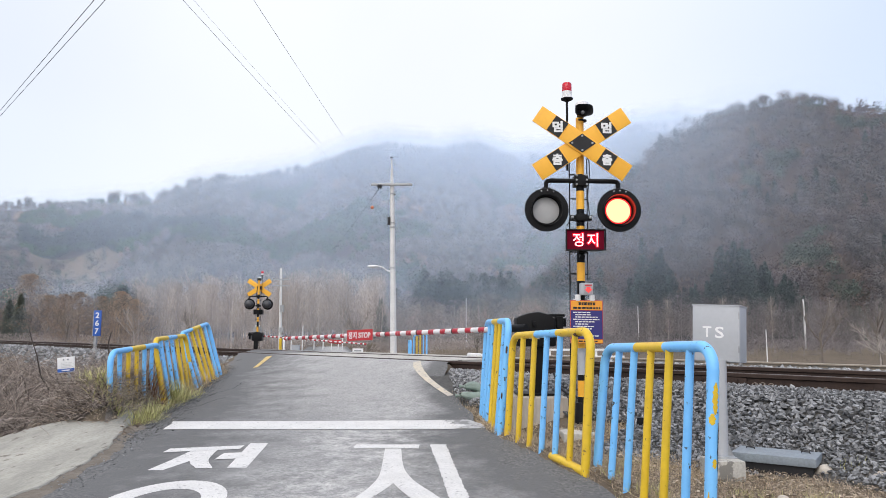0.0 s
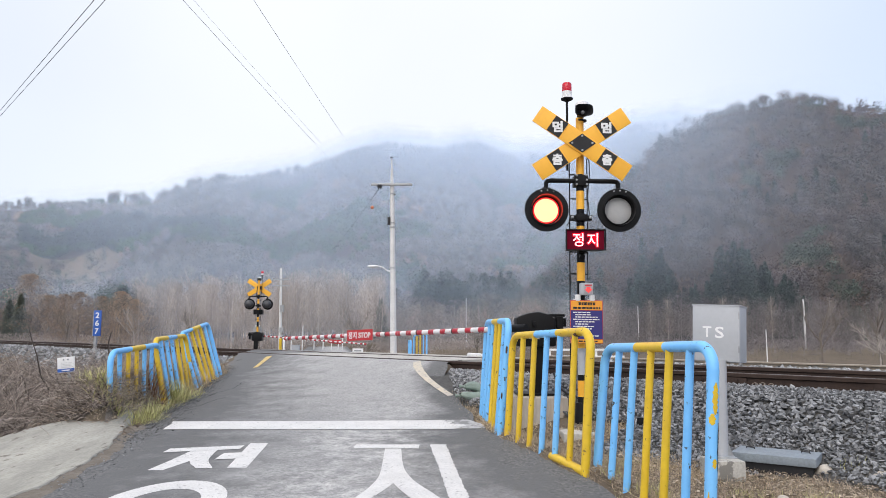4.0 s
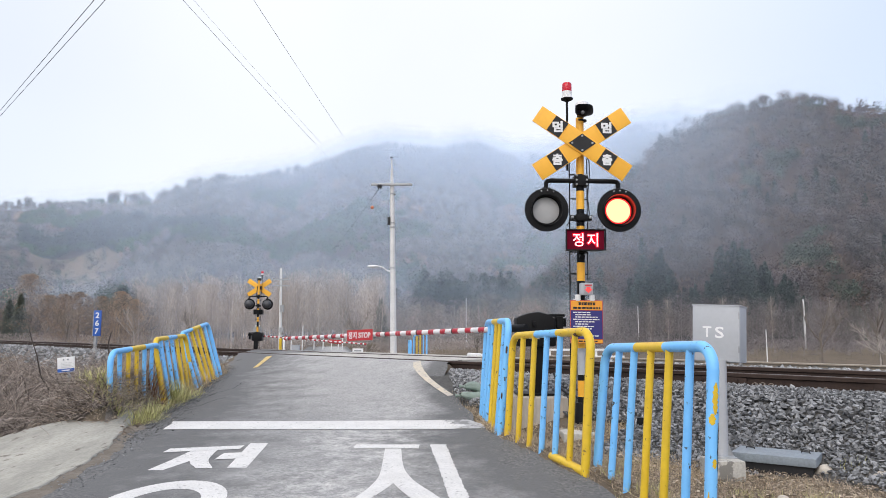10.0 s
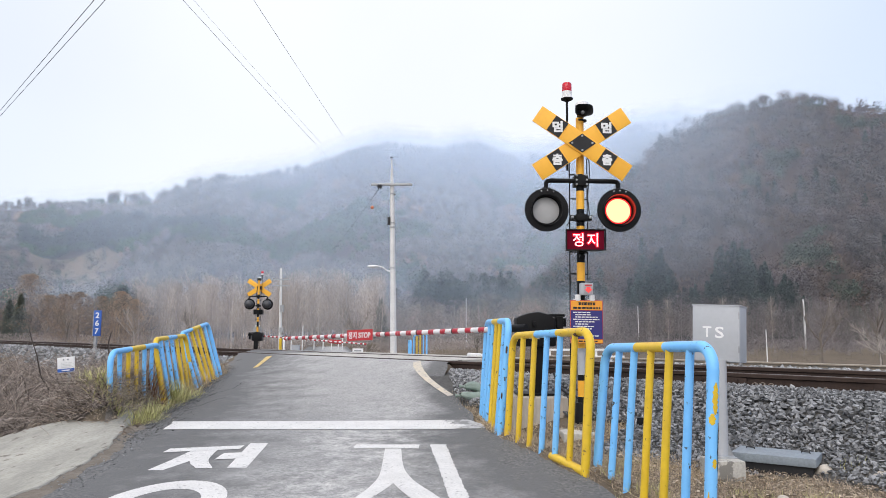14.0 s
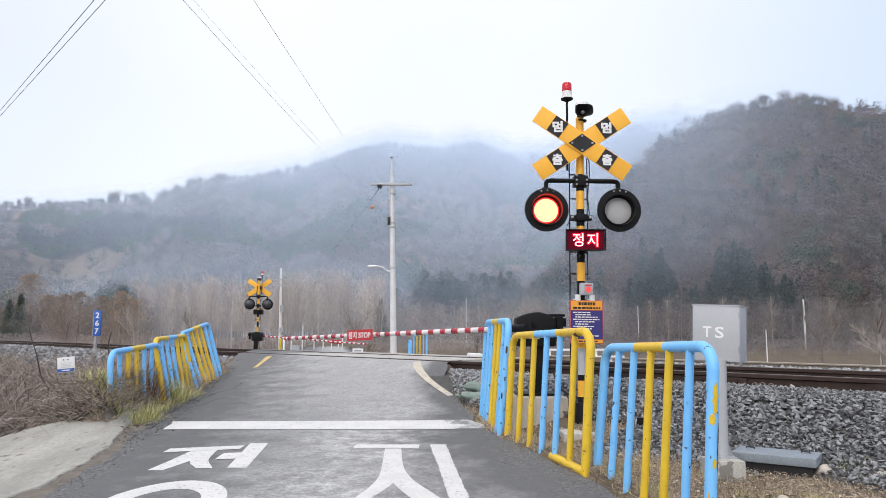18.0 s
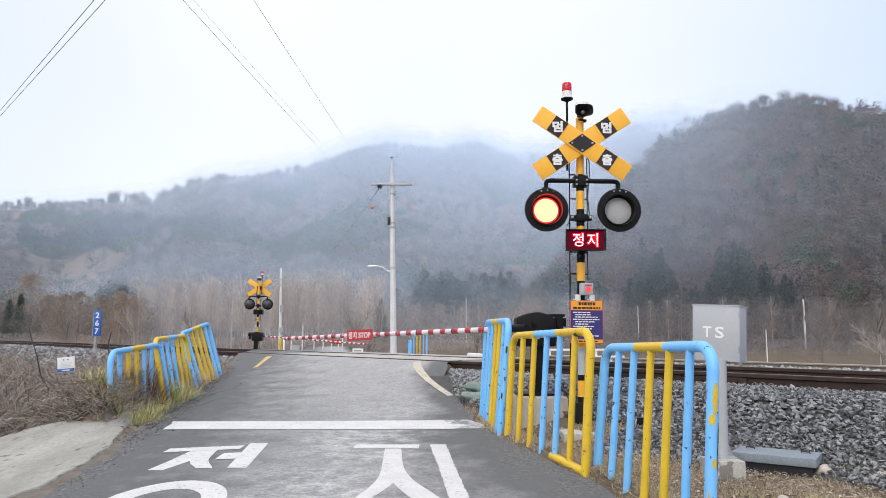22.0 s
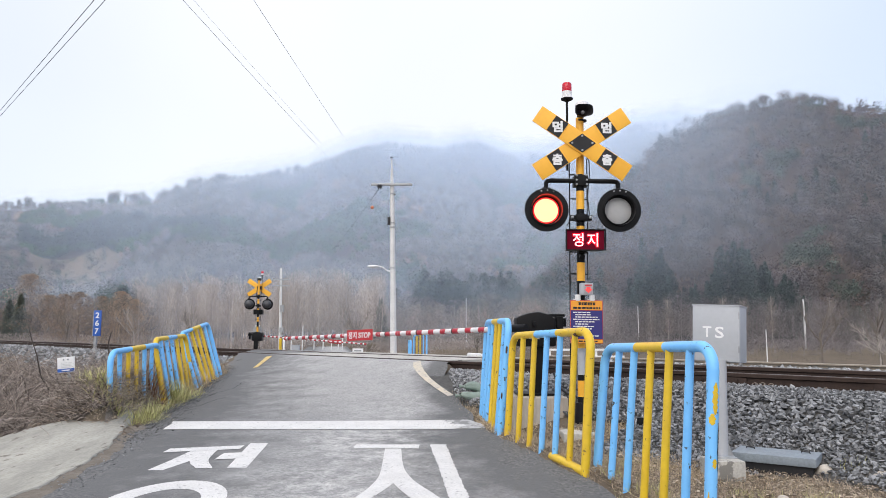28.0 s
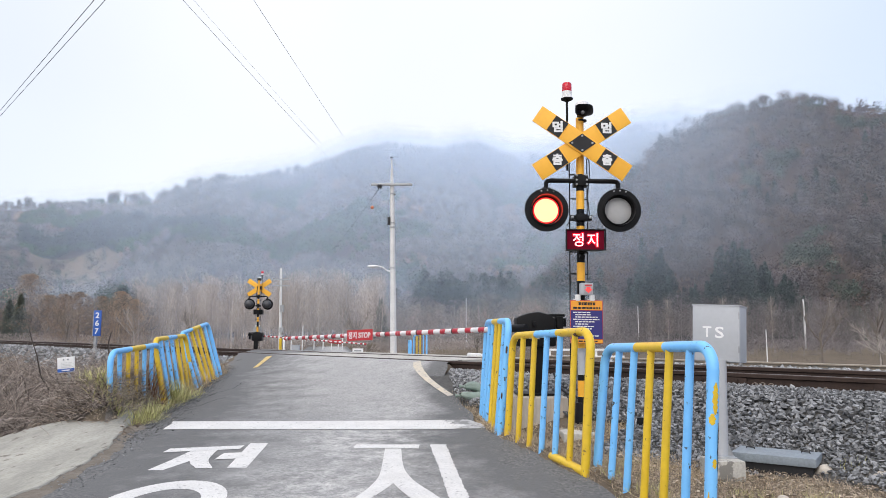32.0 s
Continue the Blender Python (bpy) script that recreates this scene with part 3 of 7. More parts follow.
part("stroke", stroke([(-1.725, 6.65), (-1.632, 5.62)], [0.17, 0.155], 0.0034, cross="x"), M_ROADPAINT, letters)
ring = Shape()
for k in range(36):
    a0, a1 = 2 * math.pi * k / 36, 2 * math.pi * (k + 1) / 36
    quad = [(-1.83 + rx * math.cos(a), 4.55 + r2 * math.sin(a)) for a, rx, r2 in ((a0, 0.25, 0.42), (a0, 0.41, 0.66), (a1, 0.41, 0.66), (a1, 0.25, 0.42))]
    ring.add([(x, y, float(road_z(x, y)) + 0.002) for x, y in quad], [(0, 1, 2, 3)])
part("stroke", ring, M_ROADPAINT, letters)
# the second syllable: bar, two legs, long stroke
part("stroke", stroke([(-0.81, 6.48), (-0.218, 6.48)], [0.19], 0.0045, cross="y"), M_ROADPAINT, letters)
part("stroke", strip([(6.50, -0.53, -0.385), (5.8, -0.495, -0.333), (5.37, -0.475, -0.325), (5.1, -0.50, -0.356), (4.84, -0.555, -0.44), (4.5, -0.66, -0.56)]), M_ROADPAINT, letters)
part("stroke", strip([(5.85, -0.42, -0.333), (5.6, -0.42, -0.31), (5.37, -0.40, -0.262), (5.1, -0.356, -0.18), (4.92, -0.29, -0.094), (4.5, -0.13, 0.07)], 0.0034), M_ROADPAINT, letters)
part("stroke", stroke([(-0.047, 6.59), (0.107, 4.74), (0.127, 4.5)], [0.157, 0.146, 0.146], cross="x", frayed=0.014), M_ROADPAINT, letters)

for name, pts in (("edge_line_1", [(-0.42, 11.35), (-0.41, 11.1), (-0.337, 10.69), (-0.214, 10.19), (-0.071, 9.72), (0.10, 9.2)]), ("edge_line_2", [(-3.64, 14.6), (-3.58, 13.84), (-3.53, 13.13)])):
    tagged(part(name, stroke(pts, [0.13, 0.11, 0.09, 0.08], 0.007), M_YELLOWLINE if name == "edge_line_1" else M_YELLOWLINE_FRESH), "worn pale yellow edge line on the crossing", "road marking", kind="structure")

# cracks along the broken edge
def crack(points, width, seed):
    rng = random.Random(seed)
    pts = []
    for (x0, y0), (x1, y1) in zip(points, points[1:]):
        n = max(2, int(math.hypot(x1 - x0, y1 - y0) / 0.035))
        pts += [(x0 + (x1 - x0) * i / n + rng.uniform(-0.012, 0.012), y0 + (y1 - y0) * i / n + rng.uniform(-0.02, 0.02)) for i in range(n)]
    tagged(part("asphalt_crack", stroke(pts, [width * 0.4, width, width * 0.7, width, width * 0.3], 0.0035), M_CRACK), "thin ragged crack in the asphalt", "crack", kind="structure")


crack([(-3.05, 6.9), (-2.96, 7.02), (-2.86, 7.06), (-2.78, 7.2)], 0.012, 1)
crack([(-3.30, 8.9), (-3.16, 9.1), (-3.12, 9.6), (-3.0, 9.9)], 0.012, 2)
crack([(-3.36, 9.7), (-3.32, 10.3), (-3.20, 10.7), (-3.26, 11.5)], 0.012, 3)
crack([(-2.92, 7.45), (-3.02, 7.9), (-2.98, 8.3)], 0.014, 4)

# ---------------------------------------------------------------- concrete apron beside the lane
sy = np.linspace(1.5, 7.9, 60)
inner = np.interp(sy, [1.5, 4.67, 5.0, 5.7, 6.43, 7.0, 7.43, 7.7, 7.9], [-2.6, -2.86, -2.82, -2.89, -3.03, -3.22, -3.35, -3.40, -3.46]) + 0.012 * np.sin(sy * 9) + 0.008 * np.sin(sy * 23)
outer = np.interp(sy, [1.5, 4.5, 6.6, 7.15, 7.5, 7.7, 7.9], [-4.6, -4.3, -4.15, -3.95, -3.68, -3.60, -3.50]) + 0.02 * np.sin(sy * 7)
k = np.concatenate([[0, 0.004], np.linspace(0.02, 1, 14)])[None]
AX = inner[:, None] * (1 - k) + outer[:, None] * k
AY = np.repeat(sy[:, None], 16, 1)
AZ = np.interp(AY, [1.5, 4.5, 6.1, 7.55, 7.9], [-0.06, -0.05, 0.02, 0.125, 0.15]) + 0.012 * np.sin(AX * 3 + AY)
AZ = (road_z(AX, AY) + 0.016) * (1 - k) ** 2 + AZ * (1 - (1 - k) ** 2)
AZ[:, 0] -= 0.06
AZ[:, -1] -= 0.10
tagged(new("concrete_apron", sheet("concrete_apron", np.stack([AX, AY, AZ], -1).reshape(-1, 3), grid_faces(60, 16), M_APRON)),
       "pale cracked concrete apron beside the asphalt lane", "pavement", kind="structure")
# a strip of dirt and grit between the slab and the asphalt
sy = np.linspace(1.5, 8.3, 110)
near_x = np.interp(sy, [1.5, 4.67, 5.0, 5.7, 6.43, 7.0, 7.43, 7.9, 8.3], [-2.42, -2.70, -2.68, -2.77, -2.90, -3.06, -3.17, -3.26, -3.33]) + 0.02 * np.sin(sy * 4.3) + 0.018 * np.sin(sy * 11.7 + 2) + np.random.RandomState(3).uniform(-0.02, 0.02, 110)
far_x = np.interp(sy, [1.5, 4.7, 6.07, 7.25, 7.55, 8.3], [-2.8, -3.05, -3.15, -3.5, -3.6, -3.6])
k = np.linspace(0, 1, 8)[None]
VX, VY = near_x[:, None] * (1 - k) + far_x[:, None] * k, np.repeat(sy[:, None], 8, 1)
VZ = np.maximum(road_z(VX, VY) + 0.006, np.where(VY > 7.3, ground_z(VX, VY) + 0.01, -9)) + 0.006 * np.sin(VX * 60) * np.sin(VY * 47) * (k > 0) * (k < 0.6)
VZ[:, 0] -= 0.008
tagged(new("dirt_strip", sheet("dirt_strip", np.stack([VX, VY, VZ], -1).reshape(-1, 3), grid_faces(110, 8), M_DIRT)), "brown dirt and grit washed against the concrete", "dirt", kind="structure")

# ---------------------------------------------------------------- railway
TRACK = pose(0, 11.27, RAIL_Z, 0, 0, math.degrees(math.atan2(ALONG[1], ALONG[0])))


def track_point(a, q, z=0.0):
    """World place a metres along the track (towards its near end) and q metres past the near rail."""
    return Vector((ALONG[0] * a + ACROSS[0] * q, 11.27 + ALONG[1] * a + ACROSS[1] * q, z))


track = thing("railway_track", TRACK, "single railway track with rusty brown rails on grey ballast", "railway")
track["kind"] = "structure"


def rail_shape(a0, a1):
    """Foot, web and head, along x, its top at z = 0."""
    half = [(0.064, -0.153), (0.064, -0.143), (0.012, -0.125), (0.008, -0.05), (0.033, -0.038), (0.033, -0.006), (0.026, 0.0)]
    outline = half + [(-y, z) for y, z in reversed(half)]
    n = len(outline)
    vs = [(a, y, z) for a in (a0, a1) for y, z in outline]
    return Shape().add(vs, [(i, i + n, (i + 1) % n + n, (i + 1) % n) for i in range(n)] + [tuple(range(n)), tuple(range(n, 2 * n))])


for q in (0.0, 1.505):
    r = part("rail", rail_shape(-400, 40), M_RAIL, track, at=pose(0, q, 0), smooth=0)
    part("rail_head", Shape().box((-180, 0, 0.002), (436, 0.044, 0.004)), M_RAILTOP, r, "worn brighter running band", smooth=0)
part("check_rail", rail_shape(-6.3, 0.9), M_RAIL, track, at=pose(0, 0.115, -0.004), smooth=0)
part("check_rail", rail_shape(-6.3, 0.9), M_RAIL, track, at=pose(0, 1.39, -0.004), smooth=0)
sleeper = Shape().prism([(-0.5, -0.33), (2.0, -0.33), (2.0, -0.20), (1.65, -0.165), (1.35, -0.165), (1.1, -0.21), (0.4, -0.21), (0.15, -0.165), (-0.15, -0.165), (-0.5, -0.20)], 0.25,
                        pose(0, 0, 0, 0, 0, 90)).data("sleeper", M_CONCRETE, 0)
for i in range(100):
    part("sleeper", sleeper, M_CONCRETE, track, at=pose(14.0 - 0.6 * i, 0, 0))
clip = Shape().pipe([(0, -0.03, -0.15), (0.03, -0.09, -0.12), (0.05, -0.13, -0.10), (0.02, -0.15, -0.13), (-0.03, -0.13, -0.15), (-0.06, -0.10, -0.12), (-0.05, -0.06, -0.12)], 0.010, 6).data("fastening_clip", M_CLIP)
for i in range(28):
    part("fastening_clip", clip, M_CLIP, track, at=pose(9.9 - 0.6 * i, 0, 0))
for a in (4.6, 6.45):
    part("fishplate", Shape().box((a, -0.022, -0.085), (0.62, 0.022, 0.075)).box((a, -0.04, -0.085), (0.03, 0.02, 0.03)).box((a - 0.2, -0.04, -0.085), (0.03, 0.02, 0.03)).box((a + 0.2, -0.04, -0.085), (0.03, 0.02, 0.03)), M_RAIL, track)


# ---------------------------------------------------------------- railings
TUBE, BAR = 0.033, 0.025


def railing(name, foot_l, foot_r, top_l, top_r, end, tops, bars, label, group, sink=0.2):
    """A welded tube panel between two feet; its plane runs through the given tops."""
    fl, fr, tl, tr = Vector(foot_l), Vector(foot_r), Vector(top_l), Vector(top_r)
    ob = thing(name, Matrix.Translation(fl), label, "railing", group)
    fr, tl, tr = fr - fl, tl - fl, tr - fl
    zero = Vector((0, 0, 0))
    down_l, down_r = (zero - tl).normalized() * sink, (fr - tr).normalized() * sink
    bend = 0.13
    run = (tr - tl).normalized()
    ul, ur = (tl - zero).normalized(), (tr - fr).normalized()

    def corner(p, u, d):
        out = []
        for i in range(7):
            a = i / 6 * math.pi / 2
            out.append(p - u * bend * (1 - math.sin(a)) + d * bend * (1 - math.cos(a)))
        return out

    cl, cr = corner(tl, ul, run), corner(tr, ur, -run)
    part("leg", Shape().pipe([down_l] + cl, TUBE, 14), end, ob)
    part("leg", Shape().pipe([fr + down_r] + cr, TUBE, 14), end, ob)
    a, b = cl[-1], cr[-1]
    n = len(tops)
    marks = [a.lerp(b, i / n) for i in range(n + 1)]
    for i, ma in enumerate(tops):
        part("top_rail", Shape().pipe([marks[i], marks[i + 1]], TUBE, 14), ma, ob)
    n = len(bars)
    for i, ma in enumerate(bars):
        t = (i + 1) / (n + 1)
        part("bar", Shape().pipe([zero.lerp(fr, t) + down_l, tl.lerp(tr, t)], BAR, 12), ma, ob)
    return ob


RB, RY_ = M_BLUE, M_YELLOW
side_r, side_l = "railing beside the crossing", "railing on the grassy bank"
p3 = railing("railing", (1.123, 5.2, -0.05), (1.40, 3.78, -0.13), (1.217, 5.2, 0.89), (1.47, 3.78, 0.93), RB, (RB, RY_, RB), (RB, RB, RY_, RY_, RB), "sky-blue tube railing with yellow bars and peeling paint", side_r)
def paint_patch(parent, foot, top, z0, z1, a0, a1, ma, seed, label, radius=TUBE):
    """A curved flake of paint lying on a leg, with ragged edges."""
    rng = random.Random(seed)
    foot, top = Vector(foot), Vector(top)
    axis = (top - foot).normalized()
    e1 = axis.cross(Vector((0, 1, 0))).normalized()
    e2 = axis.cross(e1)
    sh, rows, cols = Shape(), 14, 7
    for i in range(rows):
        t = i / (rows - 1)
        pinch = 1 - 0.75 * abs(2 * t - 1) ** 3
        mid, half = (a0 + a1) / 2, (a1 - a0) / 2 * pinch
        lo, hi = mid - half * (1 + rng.uniform(-0.35, 0.3)), mid + half * (1 + rng.uniform(-0.35, 0.3))
        for k in range(cols):
            a = lo + (hi - lo) * k / (cols - 1)
            sh.v.append(tuple(foot + axis * (z0 + (z1 - z0) * t) + (e1 * math.cos(a) + e2 * math.sin(a)) * (radius + 0.0012)))
    sh.f = [(i * cols + k, i * cols + k + 1, (i + 1) * cols + k + 1, (i + 1) * cols + k) for i in range(rows - 1) for k in range(cols - 1)]
    part("paint_patch", sh, ma, parent, label)


leg_r, leg_rt = (0.277, -1.42, -0.08), (0.347, -1.42, 0.98)
paint_patch(p3, leg_r, leg_rt, 0.70, 0.87, 1.25, 2.15, M_YELLOW, 1, "old yellow paint showing through")
paint_patch(p3, leg_r, leg_rt, 0.645, 0.705, 0.75, 1.75, M_YELLOW, 2, "old yellow paint showing through")
paint_patch(p3, leg_r, leg_rt, 0.40, 0.66, 2.25, 2.6, M_DARK, 3, "bare rusted metal")
paint_patch(p3, leg_r, leg_rt, 0.42, 0.47, 1.4, 2.1, M_YELLOW, 4, "old yellow paint showing through")
paint_patch(p3, leg_r, leg_rt, 0.13, 0.30, 0.7, 1.1, M_YELLOW, 5, "old yellow paint showing through")
paint_patch(p3, (0.231, -1.183, -0.067), (0.305, -1.183, 0.973), 0.03, 0.13, 0.9, 2.2, M_SIGNBLUE, 6, "dark blue paint smear", BAR)
paint_patch(p3, (0.231, -1.183, -0.067), (0.305, -1.183, 0.973), 0.10, 0.17, 1.7, 2.3, M_SIGNBLUE, 7, "dark blue paint smear", BAR)
p2 = railing("railing", (0.606, 6.65, 0.0), (1.027, 5.15, -0.06), (0.671, 6.65, 0.975), (1.10, 5.15, 1.015), RY_, (RY_, RB, RY_), (RY_, RY_, RB, RB, RY_), "yellow tube railing with blue bars, chipped at a weld", side_r)
part("bottom_rail", Shape().pipe([(0.42, -1.5, 0.0), (0.27, -0.95, 0.02)], TUBE, 12), M_YELLOW, p2)
part("rust_chip", Shape().prism([(-0.035, 0.004), (-0.022, 0.016), (0.004, 0.012), (0.024, 0.008), (0.036, -0.004), (0.012, -0.014), (-0.016, -0.010)], 0.012), M_RUSTMETAL, p2, "rusted chip at a weld", at=pose(0.425, -1.325, 0.985))
p1 = railing("railing", (0.461, 8.3, 0.1), (0.55, 6.8, 0.02), (0.528, 8.3, 1.13), (0.65, 6.8, 1.12), RB, (RB, RY_, RB), (RB, RB, RY_, RY_, RB), "sky-blue tube railing with yellow bars and rust spots", side_r)
for dx, dz, k in ((0.0, 0.74, 1.0), (-0.012, 0.30, 0.8), (0.006, 0.46, 0.55)):
    part("rust_chip", Shape().prism([(-0.010 * k, -0.03 * k), (0.002 * k, -0.038 * k), (0.010 * k, -0.01 * k), (0.012 * k, 0.028 * k), (0.0, 0.040 * k), (-0.008 * k, 0.012 * k)], 0.012), M_RUSTMETAL, p1, "rusted chip in the blue paint", at=pose(0.089 + 0.091 * dz + dx, -1.535, dz - 0.08 + 0.08))
railing("railing", (-3.64, 7.66, 0.25), (-3.75, 9.2, 0.25), (-3.657, 7.66, 0.79), (-3.76, 9.2, 0.85), RB, (RB, RY_, RB), (RB, RY_, RY_, RB, RB), "half-buried blue and yellow tube railing in dead grass", side_l)
railing("railing", (-3.66, 9.15, 0.2), (-3.872, 10.8, 0.22), (-3.80, 9.15, 0.915), (-4.009, 10.8, 0.96), RY_, (RY_, RB, RY_), (RB, RB, RB, RY_, RY_), "leaning yellow and blue tube railing in dead grass", side_l)
railing("railing", (-3.821, 10.8, 0.22), (-3.999, 12.4, 0.45), (-4.081, 10.8, 0.99), (-4.209, 12.4, 1.175), RB, (RB, RY_, RB), (RB, RY_, RY_, RY_, RB), "tilted blue and yellow tube railing at the crossing", side_l)
railing("railing", (-1.15, 27.4, -0.2), (-0.62, 26.4, -0.2), (-1.15, 27.4, 0.90), (-0.62, 26.4, 1.0), RB, (RB, RB), (RY_, RY_, RB), "blue and yellow railing beyond the tracks", "railing beyond the crossing")

# ---------------------------------------------------------------- warning signal
FRONT = {}


def lamp(parent, x, z, lit_name):
    """A round black lamp: backing disc, deep hood ring, bowl, and the lens that turns on an upright spindle."""
    face = pose(x, -0.12, z, 90)
    body = part("signal_lamp", Shape().lathe([(0.168, 0.0), (0.172, 0.006), (0.232, 0.004), (0.238, -0.004), (0.236, -0.02), (0.17, -0.03), (0.165, -0.20), (0.12, -0.25), (0.04, -0.27), (0.0001, -0.27), (0.0001, -0.262), (0.11, -0.24), (0.155, -0.19), (0.152, -0.075)], None, 48, closed=True), M_BLACK, parent, "round black lamp with a deep hood", at=face)
    part("lamp_back", Shape().lathe([(0.176, -0.032), (0.172, -0.19), (0.150, -0.232), (0.10, -0.262), (0.042, -0.280), (0.0001, -0.282), (0.0001, -0.276), (0.10, -0.256), (0.146, -0.228), (0.167, -0.188), (0.171, -0.034)], None, 40, closed=True), M_LAMPBACK, body, "dark grey domed back")
    part("hood_brim", Shape().lathe([(0.163, 0.0), (0.168, 0.045), (0.174, 0.045), (0.172, 0.0)], None, 48, closed=True), M_BLACK, body)
    # added ring that blocks glow leaking from the lens's hidden lit face
    part("baffle", Shape().lathe([(0.1465, -0.060), (0.1575, -0.060), (0.1575, -0.052), (0.1465, -0.052)], None, 48, closed=True), M_BLACK, body)
    for a in (70, 88, 106):
        part("bolt", Shape().lathe([(0.008, 0.0), (0.008, 0.012), (0.004, 0.014)], pose(0.212 * math.cos(radians(a)), 0.212 * math.sin(radians(a)), 0.004), 8), M_GALV, body)
    spin = part("lens", Shape().lathe([(0.0001, 0.020), (0.05, 0.018), (0.10, 0.012), (0.130, 0.006), (0.1460, 0.002)], None, 48), M_LENSGREY, body, "round lens, grey unlit and cream-red lit", at=pose(0, 0, -0.055))
    me = spin.data
    bm = bmesh.new()
    bm.from_mesh(me)
    back = bmesh.ops.duplicate(bm, geom=bm.verts[:] + bm.edges[:] + bm.faces[:])
    vs = [g for g in back["geom"] if isinstance(g, bmesh.types.BMVert)]
    for v in vs:
        v.co.z = -v.co.z
    for g in back["geom"]:
        if isinstance(g, bmesh.types.BMFace):
            # outer band of the lit face carries the painted red halo
            g.material_index = 3 if g.calc_center_median().to_2d().length > 0.128 else 1
    # black rim added round the lens against the same leak
    loops = [[bm.verts.new((r * math.cos(a), r * math.sin(a), z)) for a in [2 * math.pi * k / 48 for k in range(48)]] for r, z in ((0.1440, 0.006), (0.1462, 0.006), (0.1462, -0.006), (0.1440, -0.006))]
    for p, q in zip(loops, loops[1:] + loops[:1]):
        for k in range(48):
            bm.faces.new((p[k], p[(k + 1) % 48], q[(k + 1) % 48], q[k])).material_index = 2
    bm.to_mesh(me)
    bm.free()
    me.materials.append(M_LAMP_ON)
    me.materials.append(M_BLACK)
    me.materials.append(M_LAMP_HALO)
    FRONT[lit_name] = spin
    return body


def crossbuck_arm(parent, angle, length, width, fill, y, words):
    """One long board of the cross, its middle at the origin of the cross."""
    turn = pose(0, y, 0, 0, -angle, 0)
    board = part("crossbuck_board", Shape().box((0, 0, 0), (length, 0.012, width)), fill, parent, "amber-yellow board of the cross", bevel=0.003, at=turn)
    for s, word in zip((-1, 1), words):
        part("plate", Shape().box((s * length * 0.275, -0.008, 0), (length * 0.135, 0.004, width - 0.012)), M_DARK, board, "dark grey square behind the letter")
        writing(word, 0.112, 0.124, M_WHITE, board, pose(s * length * 0.275, -0.0115, 0, 0, angle, 0), 0.003, 0.045)
    return board


def signal_pole(parent, height, bands):
    z0 = 0.0
    for z1, ma in bands:
        part("band", Shape().pipe([(0, 0, z0), (0, 0, z1)], 0.0435, 24), ma, parent)
        z0 = z1


SIGNAL = pose(1.47, 7.45, -0.02, 0, 0.9, 0)
sig = thing("warning_signal", SIGNAL, "yellow and black level-crossing signal with two round lamps and a cross", "crossing signal")
signal_pole(sig, 3.5, [(0.35, M_BLACK), (0.52, M_SIGYELLOW), (0.58, M_BLACK), (0.86, M_GREYBOX), (1.35, M_SIGYELLOW), (1.58, M_BLACK), (1.78, M_SIGYELLOW), (2.10, M_BLACK), (2.18, M_SIGYELLOW), (2.365, M_BLACK), (2.57, M_SIGYELLOW), (2.755, M_BLACK), (3.40, M_SIGYELLOW)])
part("base_plate", Shape().lathe([(0.17, 0.0), (0.17, 0.02), (0.075, 0.03), (0.07, 0.28), (0.066, 0.29)], None, 24), M_BLACK, sig)
for k in range(4):
    part("anchor_bolt", Shape().lathe([(0.014, 0.02), (0.014, 0.05), (0.008, 0.06)], pose(0.13 * math.cos(k * 1.57 + 0.78), 0.13 * math.sin(k * 1.57 + 0.78), 0), 6), M_GALV, sig)
# cross
cross = part("crossbuck", Shape().box((0, -0.045, 0), (0.2, 0.012, 0.16)).box((0, -0.02, 0), (0.06, 0.05, 0.1)), M_DARK, sig, "amber cross with white letters on dark squares", at=pose(-0.002, -0.06, 3.075))
crossbuck_arm(cross, 34.0, 1.175, 0.205, M_SIGYELLOW, -0.060, ("춤", "멈"))
crossbuck_arm(cross, -34.0, 1.175, 0.205, M_SIGYELLOW, -0.076, ("멈", "춤"))
part("centre_plate", Shape().prism([(-0.148, 0), (0, -0.106), (0.148, 0), (0, 0.106)], 0.004), M_DARK, cross, "dark diamond plate", at=pose(0, -0.089, 0))
for dx, dz in ((-0.11, 0), (0.11, 0), (0, 0.08), (0, -0.08)):
    part("bolt", Shape().lathe([(0.012, 0), (0.012, 0.006), (0.006, 0.009)], None, 8), M_GALV, cross, at=pose(dx, -0.0895, dz, 90))
# lamps on their arm
arm_z = 2.68
part("lamp_arm", Shape().pipe([(-0.38, -0.03, arm_z - 0.09), (-0.38, -0.03, arm_z - 0.03), (-0.365, -0.03, arm_z - 0.008), (-0.33, -0.03, arm_z), (0.36, -0.03, arm_z), (0.395, -0.03, arm_z - 0.008), (0.41, -0.03, arm_z - 0.03), (0.41, -0.03, arm_z - 0.09)], 0.026, 12), M_BLACK, sig)
part("arm_clamp", Shape().box((0, -0.005, arm_z), (0.15, 0.15, 0.12)), M_BLACK, sig, bevel=0.01)
for dx in (-0.055, 0.055):
    for dz in (-0.05, 0.0, 0.05):
        part("bolt", Shape().lathe([(0.011, 0), (0.011, 0.014), (0.006, 0.018)], None, 8), M_GALV, sig, at=pose(dx, -0.081, arm_z + dz, 90))
